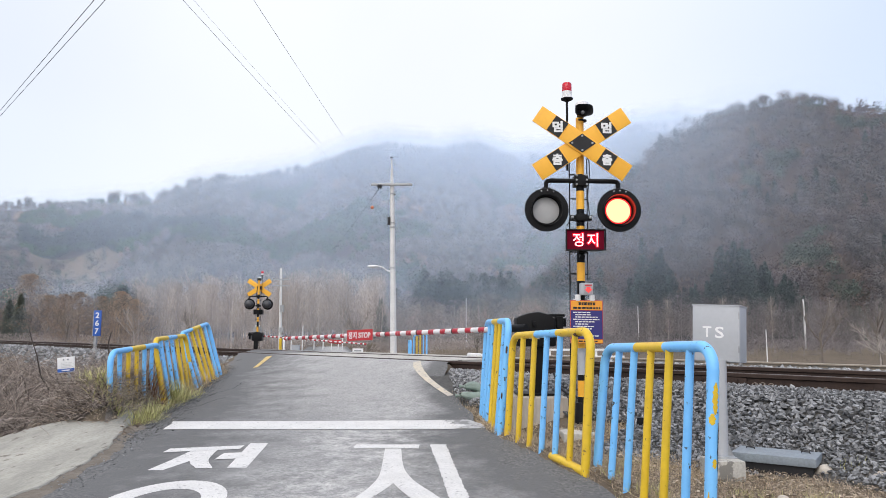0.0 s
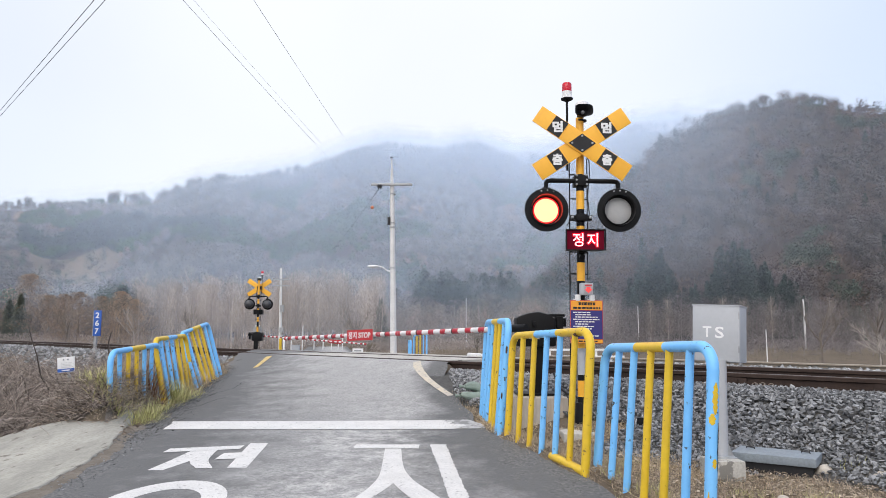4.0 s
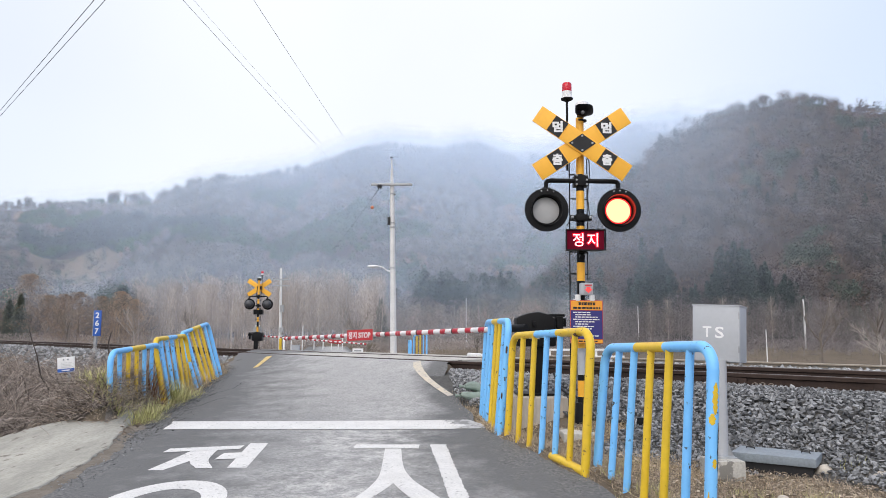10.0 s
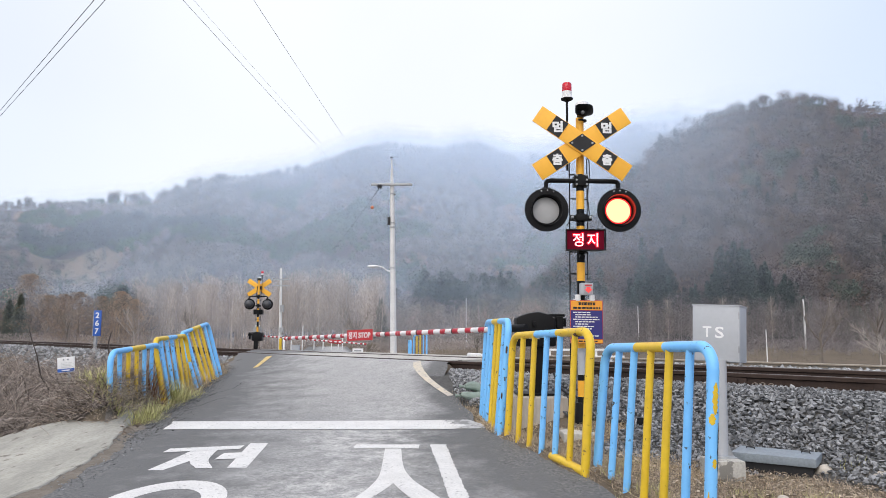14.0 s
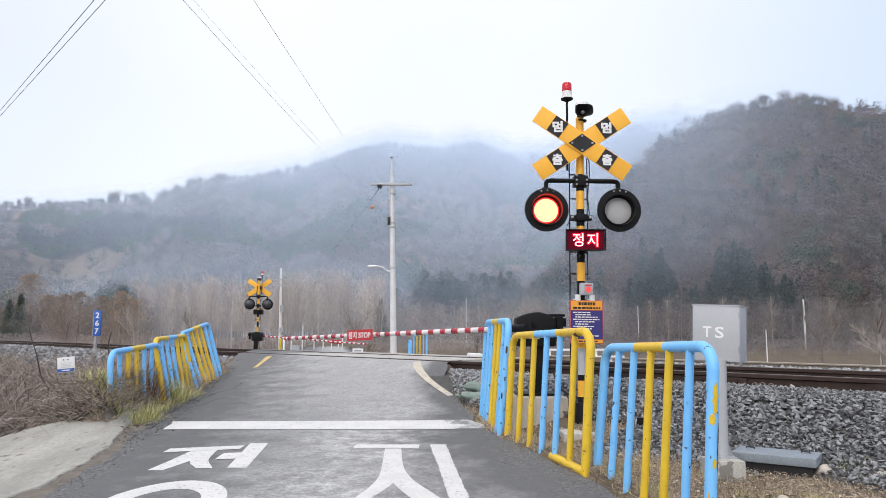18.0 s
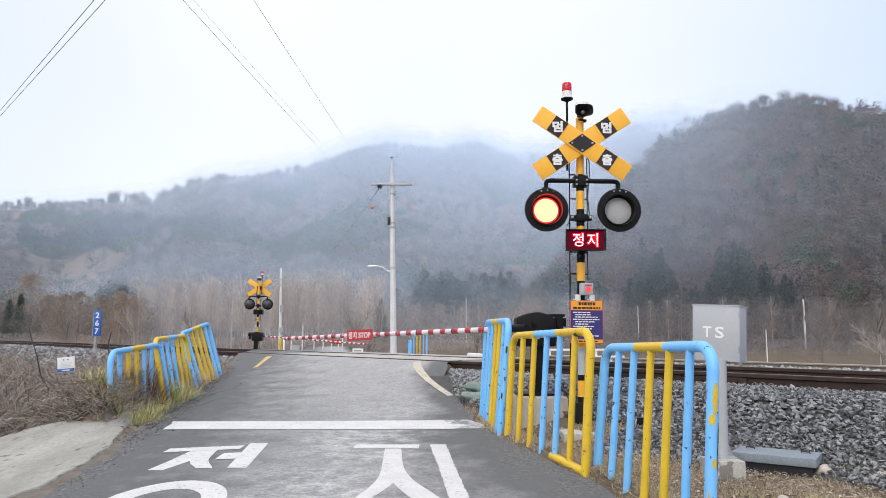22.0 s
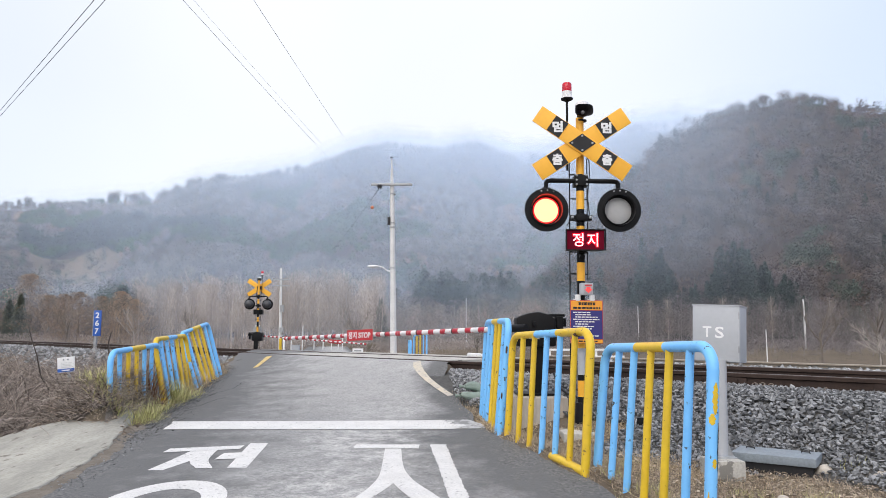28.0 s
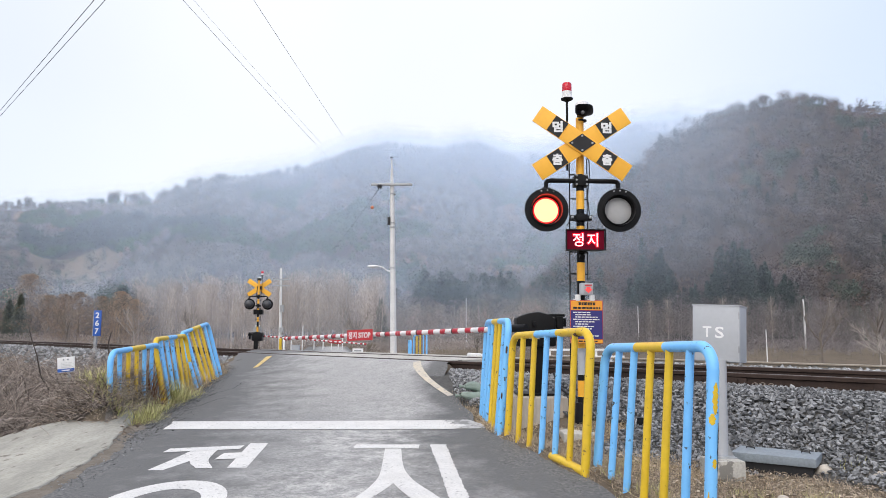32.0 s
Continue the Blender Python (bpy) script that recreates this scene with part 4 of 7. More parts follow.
for x in (-0.38, 0.41):
    part("lamp_bracket", Shape().box((x, -0.03, arm_z - 0.10), (0.10, 0.07, 0.03)).box((x, -0.05, arm_z - 0.12), (0.05, 0.10, 0.03)), M_BLACK, sig, bevel=0.006)
    part("bracket_bolt", Shape().pipe([(x - 0.075, -0.03, arm_z - 0.10), (x + 0.075, -0.03, arm_z - 0.10)], 0.008, 8), M_GALV, sig)
lamp(sig, -0.387, 2.338, "left")
lamp(sig, 0.397, 2.346, "right")
# lower clamp
part("clamp", Shape().box((0, 0, 2.27), (0.24, 0.09, 0.055)).box((0, -0.03, 2.27), (0.12, 0.1, 0.075)), M_BLACK, sig, bevel=0.008)
for dx in (-0.1, 0.1):
    part("bolt", Shape().lathe([(0.016, 0), (0.016, 0.02), (0.008, 0.025)], None, 8), M_GALV, sig, at=pose(dx, -0.045, 2.27, 90))
# luminous board
led = part("led_board", Shape().box((0, 0, 0), (0.40, 0.12, 0.215)), M_BLACK, sig, "black board with glowing red Korean stop letters", bevel=0.006, at=pose(0.018, -0.14, 2.003, 0, 0, -4))
part("visor", Shape().box((0, -0.075, 0.108), (0.42, 0.04, 0.008)).box((0, -0.075, -0.108), (0.42, 0.04, 0.008)).box((-0.206, -0.075, 0), (0.008, 0.04, 0.21)).box((0.206, -0.075, 0), (0.008, 0.04, 0.21)), M_BLACK, led)
# panel given a red glow of its own, as spill from the letters
part("display_panel", Shape().box((0, -0.0605, 0), (0.385, 0.004, 0.20)), M_DISPLAY, led, "display face with a painted red glow")
# wider red copy behind each letter paints its halo
for word, dx in (("정", -0.08), ("지", 0.072)):
    writing(word, 0.130, 0.160, M_LEDHALO, led, pose(dx, -0.0645, 0.0), 0.003, 0.075, label="painted red halo round the letter")
writing("정", 0.112, 0.14, M_LED, led, pose(-0.08, -0.069, 0.0), 0.006, 0.006)
writing("지", 0.112, 0.14, M_LED, led, pose(0.072, -0.069, 0.0), 0.006, 0.006)
part("hinge", Shape().pipe([(0.215, -0.02, -0.03), (0.215, -0.02, 0.05)], 0.009, 8), M_GALV, led)
part("bracket", Shape().pipe([(0.0, 0, 1.88), (0.0, -0.10, 1.83)], 0.03, 8).box((0, -0.07, 1.9), (0.08, 0.1, 0.05)), M_BLACK, sig)
# direction box, small cameras, notice
abox = part("arrow_box", Shape().box((0.008, 0, 0), (0.128, 0.11, 0.125)), M_GREYBOX, sig, "small grey box with a red arrow", bevel=0.006, at=pose(0.025, -0.11, 1.487))
part("panel", Shape().box((0.02, -0.057, 0), (0.10, 0.004, 0.105)), M_GALV, abox)
M_ARROW = glow("red_arrow", (0.9, 0.06, 0.06), 0.7)
part("arrow", Shape().prism([(-0.022, 0.02), (0.022, 0.02), (0.022, -0.005), (0.042, -0.005), (0.0, -0.045), (-0.042, -0.005), (-0.022, -0.005)], 0.003), M_ARROW, abox, "red down-pointing arrow", at=pose(0.02, -0.063, 0))
part("caption_bar", Shape().box((0.02, -0.061, 0.037), (0.075, 0.003, 0.014)), M_RED, abox)
for dx in (-0.06, 0.09):
    part("sensor", Shape().lathe([(0.028, 0), (0.03, 0.01), (0.03, 0.06), (0.024, 0.066)], pose(dx, -0.12, 1.36), 14).box((dx, -0.09, 1.372), (0.07, 0.05, 0.02)), M_WHITE, sig)
note = part("notice_board", Shape().box((0, 0.006, 0), (0.345, 0.012, 0.455)), M_GALV, sig, "orange and navy notice with rows of small print", at=pose(0.03, -0.13, 1.14))
part("border", Shape().box((0, -0.002, 0), (0.343, 0.004, 0.453)), M_RED, note)
part("heading_panel", Shape().box((0, -0.006, 0.172), (0.331, 0.004, 0.097)), M_ORANGE, note)
part("text_panel", Shape().box((0, -0.006, -0.03), (0.331, 0.004, 0.297)), M_NAVY, note)
part("foot_panel", Shape().box((0, -0.006, -0.204), (0.331, 0.004, 0.038)), M_ORANGE, note)
rnd = random.Random(4)


def print_line(parent, x0, x1, z, h, y, ma):
    """A line of unreadable small print: bars of word length."""
    sh, x = Shape(), x0
    while x < x1 - 0.01:
        w = min(rnd.uniform(0.018, 0.045), x1 - x)
        sh.box((x + w / 2, y, z), (w, 0.003, h))
        x += w + 0.007
    part("text_bar", sh, ma, parent, smooth=0)


print_line(note, -0.085, 0.09, 0.19, 0.03, -0.0095, M_DARK)
print_line(note, -0.145, 0.145, 0.145, 0.02, -0.0095, M_DARK)
for i in range(11):
    x0 = -0.145 + (0.0 if i % 3 == 0 else 0.025)
    print_line(note, x0, rnd.uniform(0.02, 0.14), 0.098 - i * 0.0245, 0.011, -0.0095, M_WHITE)
print_line(note, -0.12, 0.12, -0.204, 0.014, -0.0095, M_DARK)
# beacon and horn
part("beacon_stem", Shape().pipe([(-0.14, 0.0, 2.8), (-0.14, 0.0, 3.62)], 0.013, 10), M_BLACK, sig)
bc = part("beacon", Shape().lathe([(0.03, 0.0), (0.065, 0.008), (0.067, 0.02), (0.055, 0.03), (0.055, 0.09), (0.05, 0.095)], None, 24), M_WHITE, sig, "white and red warning beacon", at=pose(-0.14, 0, 3.61))
part("beacon_foot", Shape().lathe([(0.02, -0.02), (0.066, 0.004), (0.066, 0.016)], None, 24), M_BLACK, bc)
part("beacon_lens", Shape().lathe([(0.05, 0.093), (0.053, 0.10), (0.053, 0.178), (0.046, 0.192), (0.02, 0.197)], None, 24), M_REDLENS, bc, "ribbed red lens")
hn = part("horn", Shape().lathe([(0.052, 0.0), (0.058, 0.004), (0.058, 0.016)], None, 24), M_BLACK, sig, "black horn speaker", at=pose(0.02, 0, 3.36))
oval = [(0.10 * abs(math.cos(a)) ** 0.6 * (1 if math.cos(a) > 0 else -1), 0.068 * abs(math.sin(a)) ** 0.6 * (1 if math.sin(a) > 0 else -1)) for a in [2 * math.pi * (i + 0.5) / 28 for i in range(28)]]
bell = Shape()
for s, y in ((1.0, -0.16), (0.97, -0.15), (0.55, -0.03), (0.4, 0.05)):
    bell.add([(x * s, y, z * s) for x, z in oval], [])
bell.f = [(i * 28 + k, i * 28 + (k + 1) % 28, (i + 1) * 28 + (k + 1) % 28, (i + 1) * 28 + k) for i in range(3) for k in range(28)] + [tuple(range(84, 112))]
inner_bell = Shape()
for s, y in ((0.93, -0.158), (0.5, -0.05), (0.22, -0.035)):
    inner_bell.add([(x * s, y, z * s) for x, z in oval], [])
inner_bell.f = [(i * 28 + k, i * 28 + (k + 1) % 28, (i + 1) * 28 + (k + 1) % 28, (i + 1) * 28 + k) for i in range(2) for k in range(28)] + [tuple(range(56, 84))]
part("bell", bell, M_BLACK, hn, at=pose(0, 0, 0.085))
part("bell_throat", inner_bell, M_DARK, hn, at=pose(0, -0.003, 0.085))
part("driver_cap", Shape().lathe([(0.02, 0), (0.02, 0.02), (0.008, 0.03)], None, 14), M_GALV, hn, at=pose(0, -0.06, 0.085, 90))
part("bell_cover", Shape().lathe([(0.075, 0.0), (0.07, 0.03), (0.04, 0.05), (0.005, 0.055)], None, 20), M_WHITE, hn, "pale rounded cap", at=pose(-0.01, -0.09, 0.152))
# ladder rails and cables beside the pole
part("ladder_rail", Shape().pipe([(-0.115, 0.02, 0.3), (-0.115, 0.02, 3.05)], 0.007, 6), M_BLACK, sig)
part("ladder_rail", Shape().pipe([(0.085, 0.05, 1.6), (0.085, 0.05, 2.95)], 0.006, 6), M_BLACK, sig)
for z in (1.66, 1.9, 2.15, 2.49, 2.76):
    part("ladder_rung", Shape().pipe([(-0.12, 0.02, z), (0.088, 0.05, z)], 0.008, 6), M_BLACK, sig)
part("cable", Shape().pipe([(0.05, -0.04, 2.98), (0.09, -0.05, 2.9), (0.095, -0.04, 2.75), (0.07, -0.04, 2.5), (0.09, -0.05, 2.3)], 0.007, 6), M_WIRE, sig)
part("cable", Shape().pipe([(-0.16, -0.05, 2.18), (-0.10, -0.07, 2.26), (-0.03, -0.06, 2.20)], 0.006, 6), M_WIRE, sig)

tagged(part("signal_footing", Shape().box((0, 0, -0.18), (0.58, 0.60, 0.36)), M_CONCRETE, bevel=0.02, at=pose(1.49, 7.32, 0.012)), "weathered concrete footing under the warning signal", "footing")

# ---------------------------------------------------------------- barrier
def boom(parent, a, b, r0, r1, pieces):
    """A white pole with short red bands, every other one closed by a dark ring."""
    ob = part("boom", Shape().pipe([a, b], [r0 * 0.94, r1 * 0.94], 14), M_BOOMWHITE, parent, "scuffed red and white banded boom, lowered")
    for i in range(pieces):
        s, e = (i + 0.15) / pieces, (i + 0.59) / pieces
        part("stripe", Shape().pipe([a.lerp(b, s), a.lerp(b, e)], [r0 + (r1 - r0) * s, r0 + (r1 - r0) * e], 14), M_BOOMRED, ob)
        if i % 3 == 1:
            part("sleeve", Shape().pipe([a.lerp(b, e), a.lerp(b, e + 0.07 / pieces)], r0 * 1.05, 14), M_DARK, ob)
    return ob


def barrier(m, reach, sign_at, label):
    """A machine on its post, and a boom that reaches from its pivot (reach: in world directions)."""
    mc = thing("barrier_machine", m, label, "barrier")
    part("base_plate", Shape().box((0, 0, 0.012), (0.46, 0.40, 0.024)), M_BLACK, mc, bevel=0.005)
    part("post", Shape().box((0.045, 0, 0.30), (0.175, 0.18, 0.58)), M_BLACK, mc, bevel=0.015)
    part("housing", Shape().prism([(-0.225, 0.0), (0.22, 0.0), (0.22, 0.30), (0.17, 0.355), (0.03, 0.395), (-0.10, 0.375), (-0.225, 0.33)], 0.34, pose(0, -0.20, 0.545)), M_BLACK, mc, "rounded black cast housing", bevel=0.025)
    part("latch", Shape().box((-0.03, -0.212, 0.80), (0.035, 0.02, 0.06)), M_BLACK, mc, bevel=0.004)
    part("type_plate", Shape().box((-0.03, -0.206, 0.645), (0.12, 0.006, 0.03)), M_GALV, mc, "small worn metal plate")
    part("counterweight", Shape().box((0.30, 0.08, 0.75), (0.08, 0.16, 0.28)).box((0.27, 0.1, 0.82), (0.22, 0.12, 0.1)), M_BLACK, mc, bevel=0.01)
    part("counterweight_arm", Shape().box((0.22, 0.05, 0.90), (0.28, 0.06, 0.03)), M_BLACK, mc)
    turn = m.to_3x3().inverted()
    pivot = Vector((-0.22, -0.20, 0.75))
    way = turn @ Vector(reach)
    tip = pivot + way
    boom(mc, pivot, tip, 0.035, 0.032, 23)
    d = way.normalized()
    part("boom_socket", Shape().pipe([pivot - d * 0.14, pivot + d * 0.06], 0.045, 14), M_BLACK, mc)
    part("boom_tip", Shape().lathe([(0.035, 0), (0.038, 0.02), (0.03, 0.06)], None, 14), M_RED, mc, at=Matrix.Translation(tip) @ d.to_track_quat("Z", "Y").to_matrix().to_4x4())
    flat = math.degrees(math.atan2(d.y, d.x))
    flat = flat + 180 if abs(flat) > 90 else flat
    tilt = math.degrees(math.asin(d.z)) * (1 if abs(math.degrees(math.atan2(d.y, d.x))) > 90 else -1)
    plate = part("stop_sign", Shape().box((0, -0.045, 0), (0.66, 0.01, 0.155)), M_RED, mc, "red plate with white Korean and English stop lettering", at=Matrix.Translation(pivot + way * sign_at) @ pose(0, 0, 0, 0, tilt, flat))
    writing("정지 STOP", 0.58, 0.105, M_WHITE, plate, pose(0, -0.0525, 0), 0.004, 0.02)
    part("cable", Shape().pipe([(0.2, -0.1, 0.25), (0.24, -0.2, 0.1), (0.32, -0.22, 0.03), (0.42, -0.24, 0.0), (0.5, -0.3, -0.1)], 0.012, 8), M_WIRE, mc)
    return mc


barrier(pose(1.06, 8.05, 0.305), (-3.535, 4.15, -0.145), 0.575, "black barrier machine on a post with a lowered boom")
block = part("machine_footing", Shape().box((0, 0, -0.14), (0.66, 0.72, 0.90)), M_FOOTING, bevel=0.02, at=pose(1.04, 8.02, -0.01))
tagged(block, "stained concrete block under the barrier machine", "footing")

# ---------------------------------------------------------------- grey cabinet and pit
ts = thing("control_cabinet", pose(2.13, 5.42, 0.06, 0, 1.8, 0), "grey steel cabinet lettered TS on a round post", "cabinet")
part("post", Shape().pipe([(0, 0, 0.0), (0, 0, 0.74)], 0.048, 20), M_GREYBOX, ts, "grey painted post")
part("foot_plate", Shape().box((0, 0, 0.006), (0.18, 0.18, 0.012)), M_GALV, ts)
for s in (-1, 1):
    part("gusset", Shape().prism([(0, 0), (0.05, 0), (0, 0.11)], 0.006, pose(0.045 * s, 0, 0.012, 0, 0, 0 if s > 0 else 180)), M_GALV, ts)
part("stud", Shape().pipe([(-0.07, -0.07, 0.0), (-0.065, -0.075, 0.10)], 0.006, 6), M_WHITE, ts)
bx = part("case", Shape().box((0, 0, 0), (0.352, 0.32, 0.435)), M_GREYBOX, ts, bevel=0.006, at=pose(0.062, 0.15, 0.935) @ pose(0, 0, 0, 0, 1.0, 0) @ pose(0, 0, 0, 0, 0, -32))
part("roof_lip", Shape().box((0, 0, 0.222), (0.362, 0.332, 0.01)), M_GREYBOX, bx)
part("door", Shape().box((-0.002, -0.164, 0), (0.342, 0.012, 0.425)), M_GREYBOX, bx, bevel=0.003)
for z in (-0.14, 0.12):
    part("hinge", Shape().pipe([(0.168, -0.168, z), (0.168, -0.168, z + 0.05)], 0.005, 8), M_GALV, bx)
writing("T", 0.066, 0.086, M_WHITE, bx, pose(-0.064, -0.1708, 0.012), 0.0012, 0.016)
writing("S", 0.066, 0.09, M_WHITE, bx, pose(0.028, -0.1708, 0.010), 0.0012, 0.016)
tagged(part("cabinet_footing", Shape().box((0, 0, -0.06), (0.25, 0.25, 0.32)), M_CONCRETE, bevel=0.012, at=pose(2.11, 5.36, -0.04)), "worn square concrete footing under the cabinet", "footing")

pit = thing("cable_pit", pose(2.62, 5.57, -0.075, 0, 0, 55), "low blue-grey cable pit with a flat lid", "cable pit")
part("pit_wall", Shape().box((0, 0, 0.02), (0.31, 0.53, 0.14)), M_DARK, pit)
part("lid", Shape().box((0, 0, 0.115), (0.37, 0.60, 0.065)), M_BLUEGREY, pit, bevel=0.006)
for dy in (-0.2, 0.2):
    part("lid_handle", Shape().pipe([(0.06, dy - 0.03, 0.147), (0.06, dy - 0.03, 0.16), (0.06, dy + 0.03, 0.16), (0.06, dy + 0.03, 0.147)], 0.005, 6), M_DARK, pit)


# ---------------------------------------------------------------- hills
RIDGE = [(-1.3, 0.15), (-0.9, 0.17), (-0.653, 0.189), (-0.553, 0.193), (-0.429, 0.2), (-0.363, 0.226), (-0.246, 0.24), (-0.205, 0.246), (-0.155, 0.265), (-0.121, 0.277), (-0.079, 0.284),
         (-0.003, 0.274), (0.039, 0.282), (0.072, 0.276), (0.106, 0.265), (0.148, 0.265), (0.224, 0.284), (0.275, 0.306), (0.352, 0.315), (0.435, 0.293), (0.657, 0.241), (1.3, 0.2)]
SPUR = [(0.05, -0.01), (0.128, 0.05), (0.179, 0.118), (0.23, 0.177), (0.282, 0.245), (0.326, 0.297), (0.361, 0.318), (0.412, 0.336), (0.464, 0.347), (0.515, 0.355), (0.566, 0.354), (0.608, 0.343), (0.665, 0.337), (0.9, 0.3), (1.3, 0.2)]


class Hill:
    """A slope that climbs from near to far, up to a skyline of given heights over distance."""

    def __init__(self, line, near, far, bulge, rough, seed, lower):
        self.u, self.e = [p[0] for p in line], [p[1] for p in line]
        self.near, self.far, self.bulge, self.rough, self.seed, self.lower = near, far, bulge, rough, seed, lower

    def place(self, u, v):
        d = self.near + (self.far - self.near) * v
        top = np.interp(u, self.u, self.e) * self.far + 1.0 - self.lower
        climb = np.clip(v, 0, 1) ** self.bulge
        x, y = u * d, d
        w = np.sin(math.pi * np.clip(v, 0, 1))
        folds = np.sin(u * 17 + 2.2 * v + self.seed) + 0.6 * np.sin(u * 38 - 3 * v + 2 * self.seed)
        z = -1.5 + (top + 1.5) * climb + self.rough * w * (0.5 * folds + np.sin(x * 0.031 + self.seed) * np.sin(y * 0.023 + 1.3 * self.seed) + 0.5 * np.sin(x * 0.083 + 2) * np.sin(y * 0.061))
        z = z - np.maximum(v - 1, 0) * 260
        return np.stack([x, y, z], -1)


hill_back = Hill(RIDGE, 409, 1140, 1.15, 12, 1.0, 13)
hill_spur = Hill(SPUR, 190, 400, 1.05, 5, 3.0, 5)


def hill_mesh(name, hill, ulo, uhi, label, ma):
    us, vs = np.linspace(ulo, uhi, 150), np.concatenate([np.linspace(0, 1, 60), [1.1, 1.3, 1.6]])
    U, V = np.meshgrid(us, vs)
    ob = new(name, sheet(name, hill.place(U, V).reshape(-1, 3), grid_faces(len(vs), len(us)), ma))
    return tagged(ob, label, "hill", kind="structure")


hill_mesh("hill_1", hill_back, -1.3, 1.3, "long hazy hill of bare winter woods", M_HILL)
hill_mesh("hill_2", hill_spur, 0.05, 1.3, "nearer wooded hill in brown winter colours", M_HILL)

# ---------------------------------------------------------------- woods
grow = np.random.RandomState(5)


def slivers(base, tip, width, rng):
    """One thin triangle from each base point to its tip."""
    n = len(base)
    d = tip - base
    s = np.cross(d, rng.normal(size=(n, 3)))
    s = s / (np.linalg.norm(s, axis=1, keepdims=True) + 1e-9) * (width[:, None] / 2)
    v = np.stack([base - s, base + s, tip], 1).reshape(-1, 3)
    return v, np.arange(3 * n).reshape(-1, 3)


def bare_woods(places, heights, per, rng, spread=0.28, up=1.0, width=0.012, low=0.22, trunk=0.03):
    """Leafless crowns: every tree a trunk, limbs and fans of twigs. Gives vertices, faces and one tone a tree."""
    n = len(places)
    H = np.repeat(heights, per)
    root = np.repeat(places, per, axis=0)
    t = rng.uniform(low, 0.92, n * per)
    az = rng.uniform(0, 2 * math.pi, n * per)
    env = np.sin(math.pi * np.clip(t * 0.85 + 0.1, 0, 1)) ** 0.7
    r0 = rng.uniform(0, 0.75, n * per) * spread * env * H
    out = np.stack([np.cos(az), np.sin(az), np.zeros_like(az)], 1)
    base = root + out * r0[:, None] + np.stack([0 * t, 0 * t, t * H * 0.95], 1)
    az2 = az + rng.normal(0, 0.9, n * per)
    d = np.stack([np.cos(az2) * 0.7, np.sin(az2) * 0.7, up * rng.uniform(0.2, 1.3, n * per)], 1)
    L = H * rng.uniform(0.05, 0.17, n * per) * (1.15 - 0.6 * t)
    v1, f1 = slivers(base, base + d * L[:, None], H * width * rng.uniform(0.5, 1.3, n * per), rng)
    limbs = max(4, per // 24)
    Hl, rl = np.repeat(heights, limbs), np.repeat(places, limbs, axis=0)
    tl, al = rng.uniform(0.2, 0.7, n * limbs), rng.uniform(0, 2 * math.pi, n * limbs)
    bl = rl + np.stack([0 * tl, 0 * tl, tl * Hl], 1)
    el = bl + np.stack([np.cos(al) * spread * 0.9 * Hl, np.sin(al) * spread * 0.9 * Hl, Hl * rng.uniform(0.12, 0.38, n * limbs)], 1)
    v2, f2 = slivers(bl, el, Hl * width, rng)
    top = places + np.stack([rng.normal(0, 0.03, n) * heights, 0 * heights, heights], 1)
    v3, f3 = slivers(places - [0, 0, 0.5], top, heights * trunk, rng)
    v4, f4 = slivers(places - [0, 0, 0.5], top, heights * trunk, rng)
    vs, fs, k = [], [], 0
    for v, f in ((v1, f1), (v2, f2), (v3, f3), (v4, f4)):
        vs.append(v), fs.append(f + k)
        k += len(v)
    tone = rng.uniform(0, 1, n)
    return np.concatenate(vs), np.concatenate(fs), np.concatenate([np.repeat(tone, 3 * m) for m in (per, limbs, 1, 1)])


def needle_woods(places, heights, per, rng, spread=0.2, droop=0.25, full=1.0, tiers=0.2, taper=(0.7, 1.05)):
    """Evergreen crowns: drooping sprays in tiers round a leader, thinner to the top."""
    n = len(places)
    H = np.repeat(heights, per)
    root = np.repeat(places, per, axis=0)
    t = rng.uniform(0.05, 1.0, n * per) ** 0.9
    az = rng.uniform(0, 2 * math.pi, n * per)
    tall = np.repeat(rng.uniform(*taper, n), per)
    R = np.repeat(rng.uniform(0.7, 1.35, n), per) * spread * H * ((1 - t) ** tall + 0.04) * rng.uniform(0.3, 1.15, n * per) * (0.8 + 0.3 * np.sin(az * 2 + root[:, 0]) + tiers * np.sin(t * 23 + az + root[:, 1]))
    out = np.stack([np.cos(az), np.sin(az), np.zeros_like(az)], 1)
    base = root + np.stack([0 * t, 0 * t, t * H], 1) + out * R[:, None]
    tip = base + (out * rng.uniform(0.3, 1.0, n * per)[:, None] + rng.normal(0, 0.5, out.shape) - [0, 0, droop]) * (H * 0.04 * full)[:, None]
    v, f = slivers(base, tip, H * 0.034 * full, rng)
    return v, f, np.repeat(rng.uniform(0, 1, n), 3 * per)


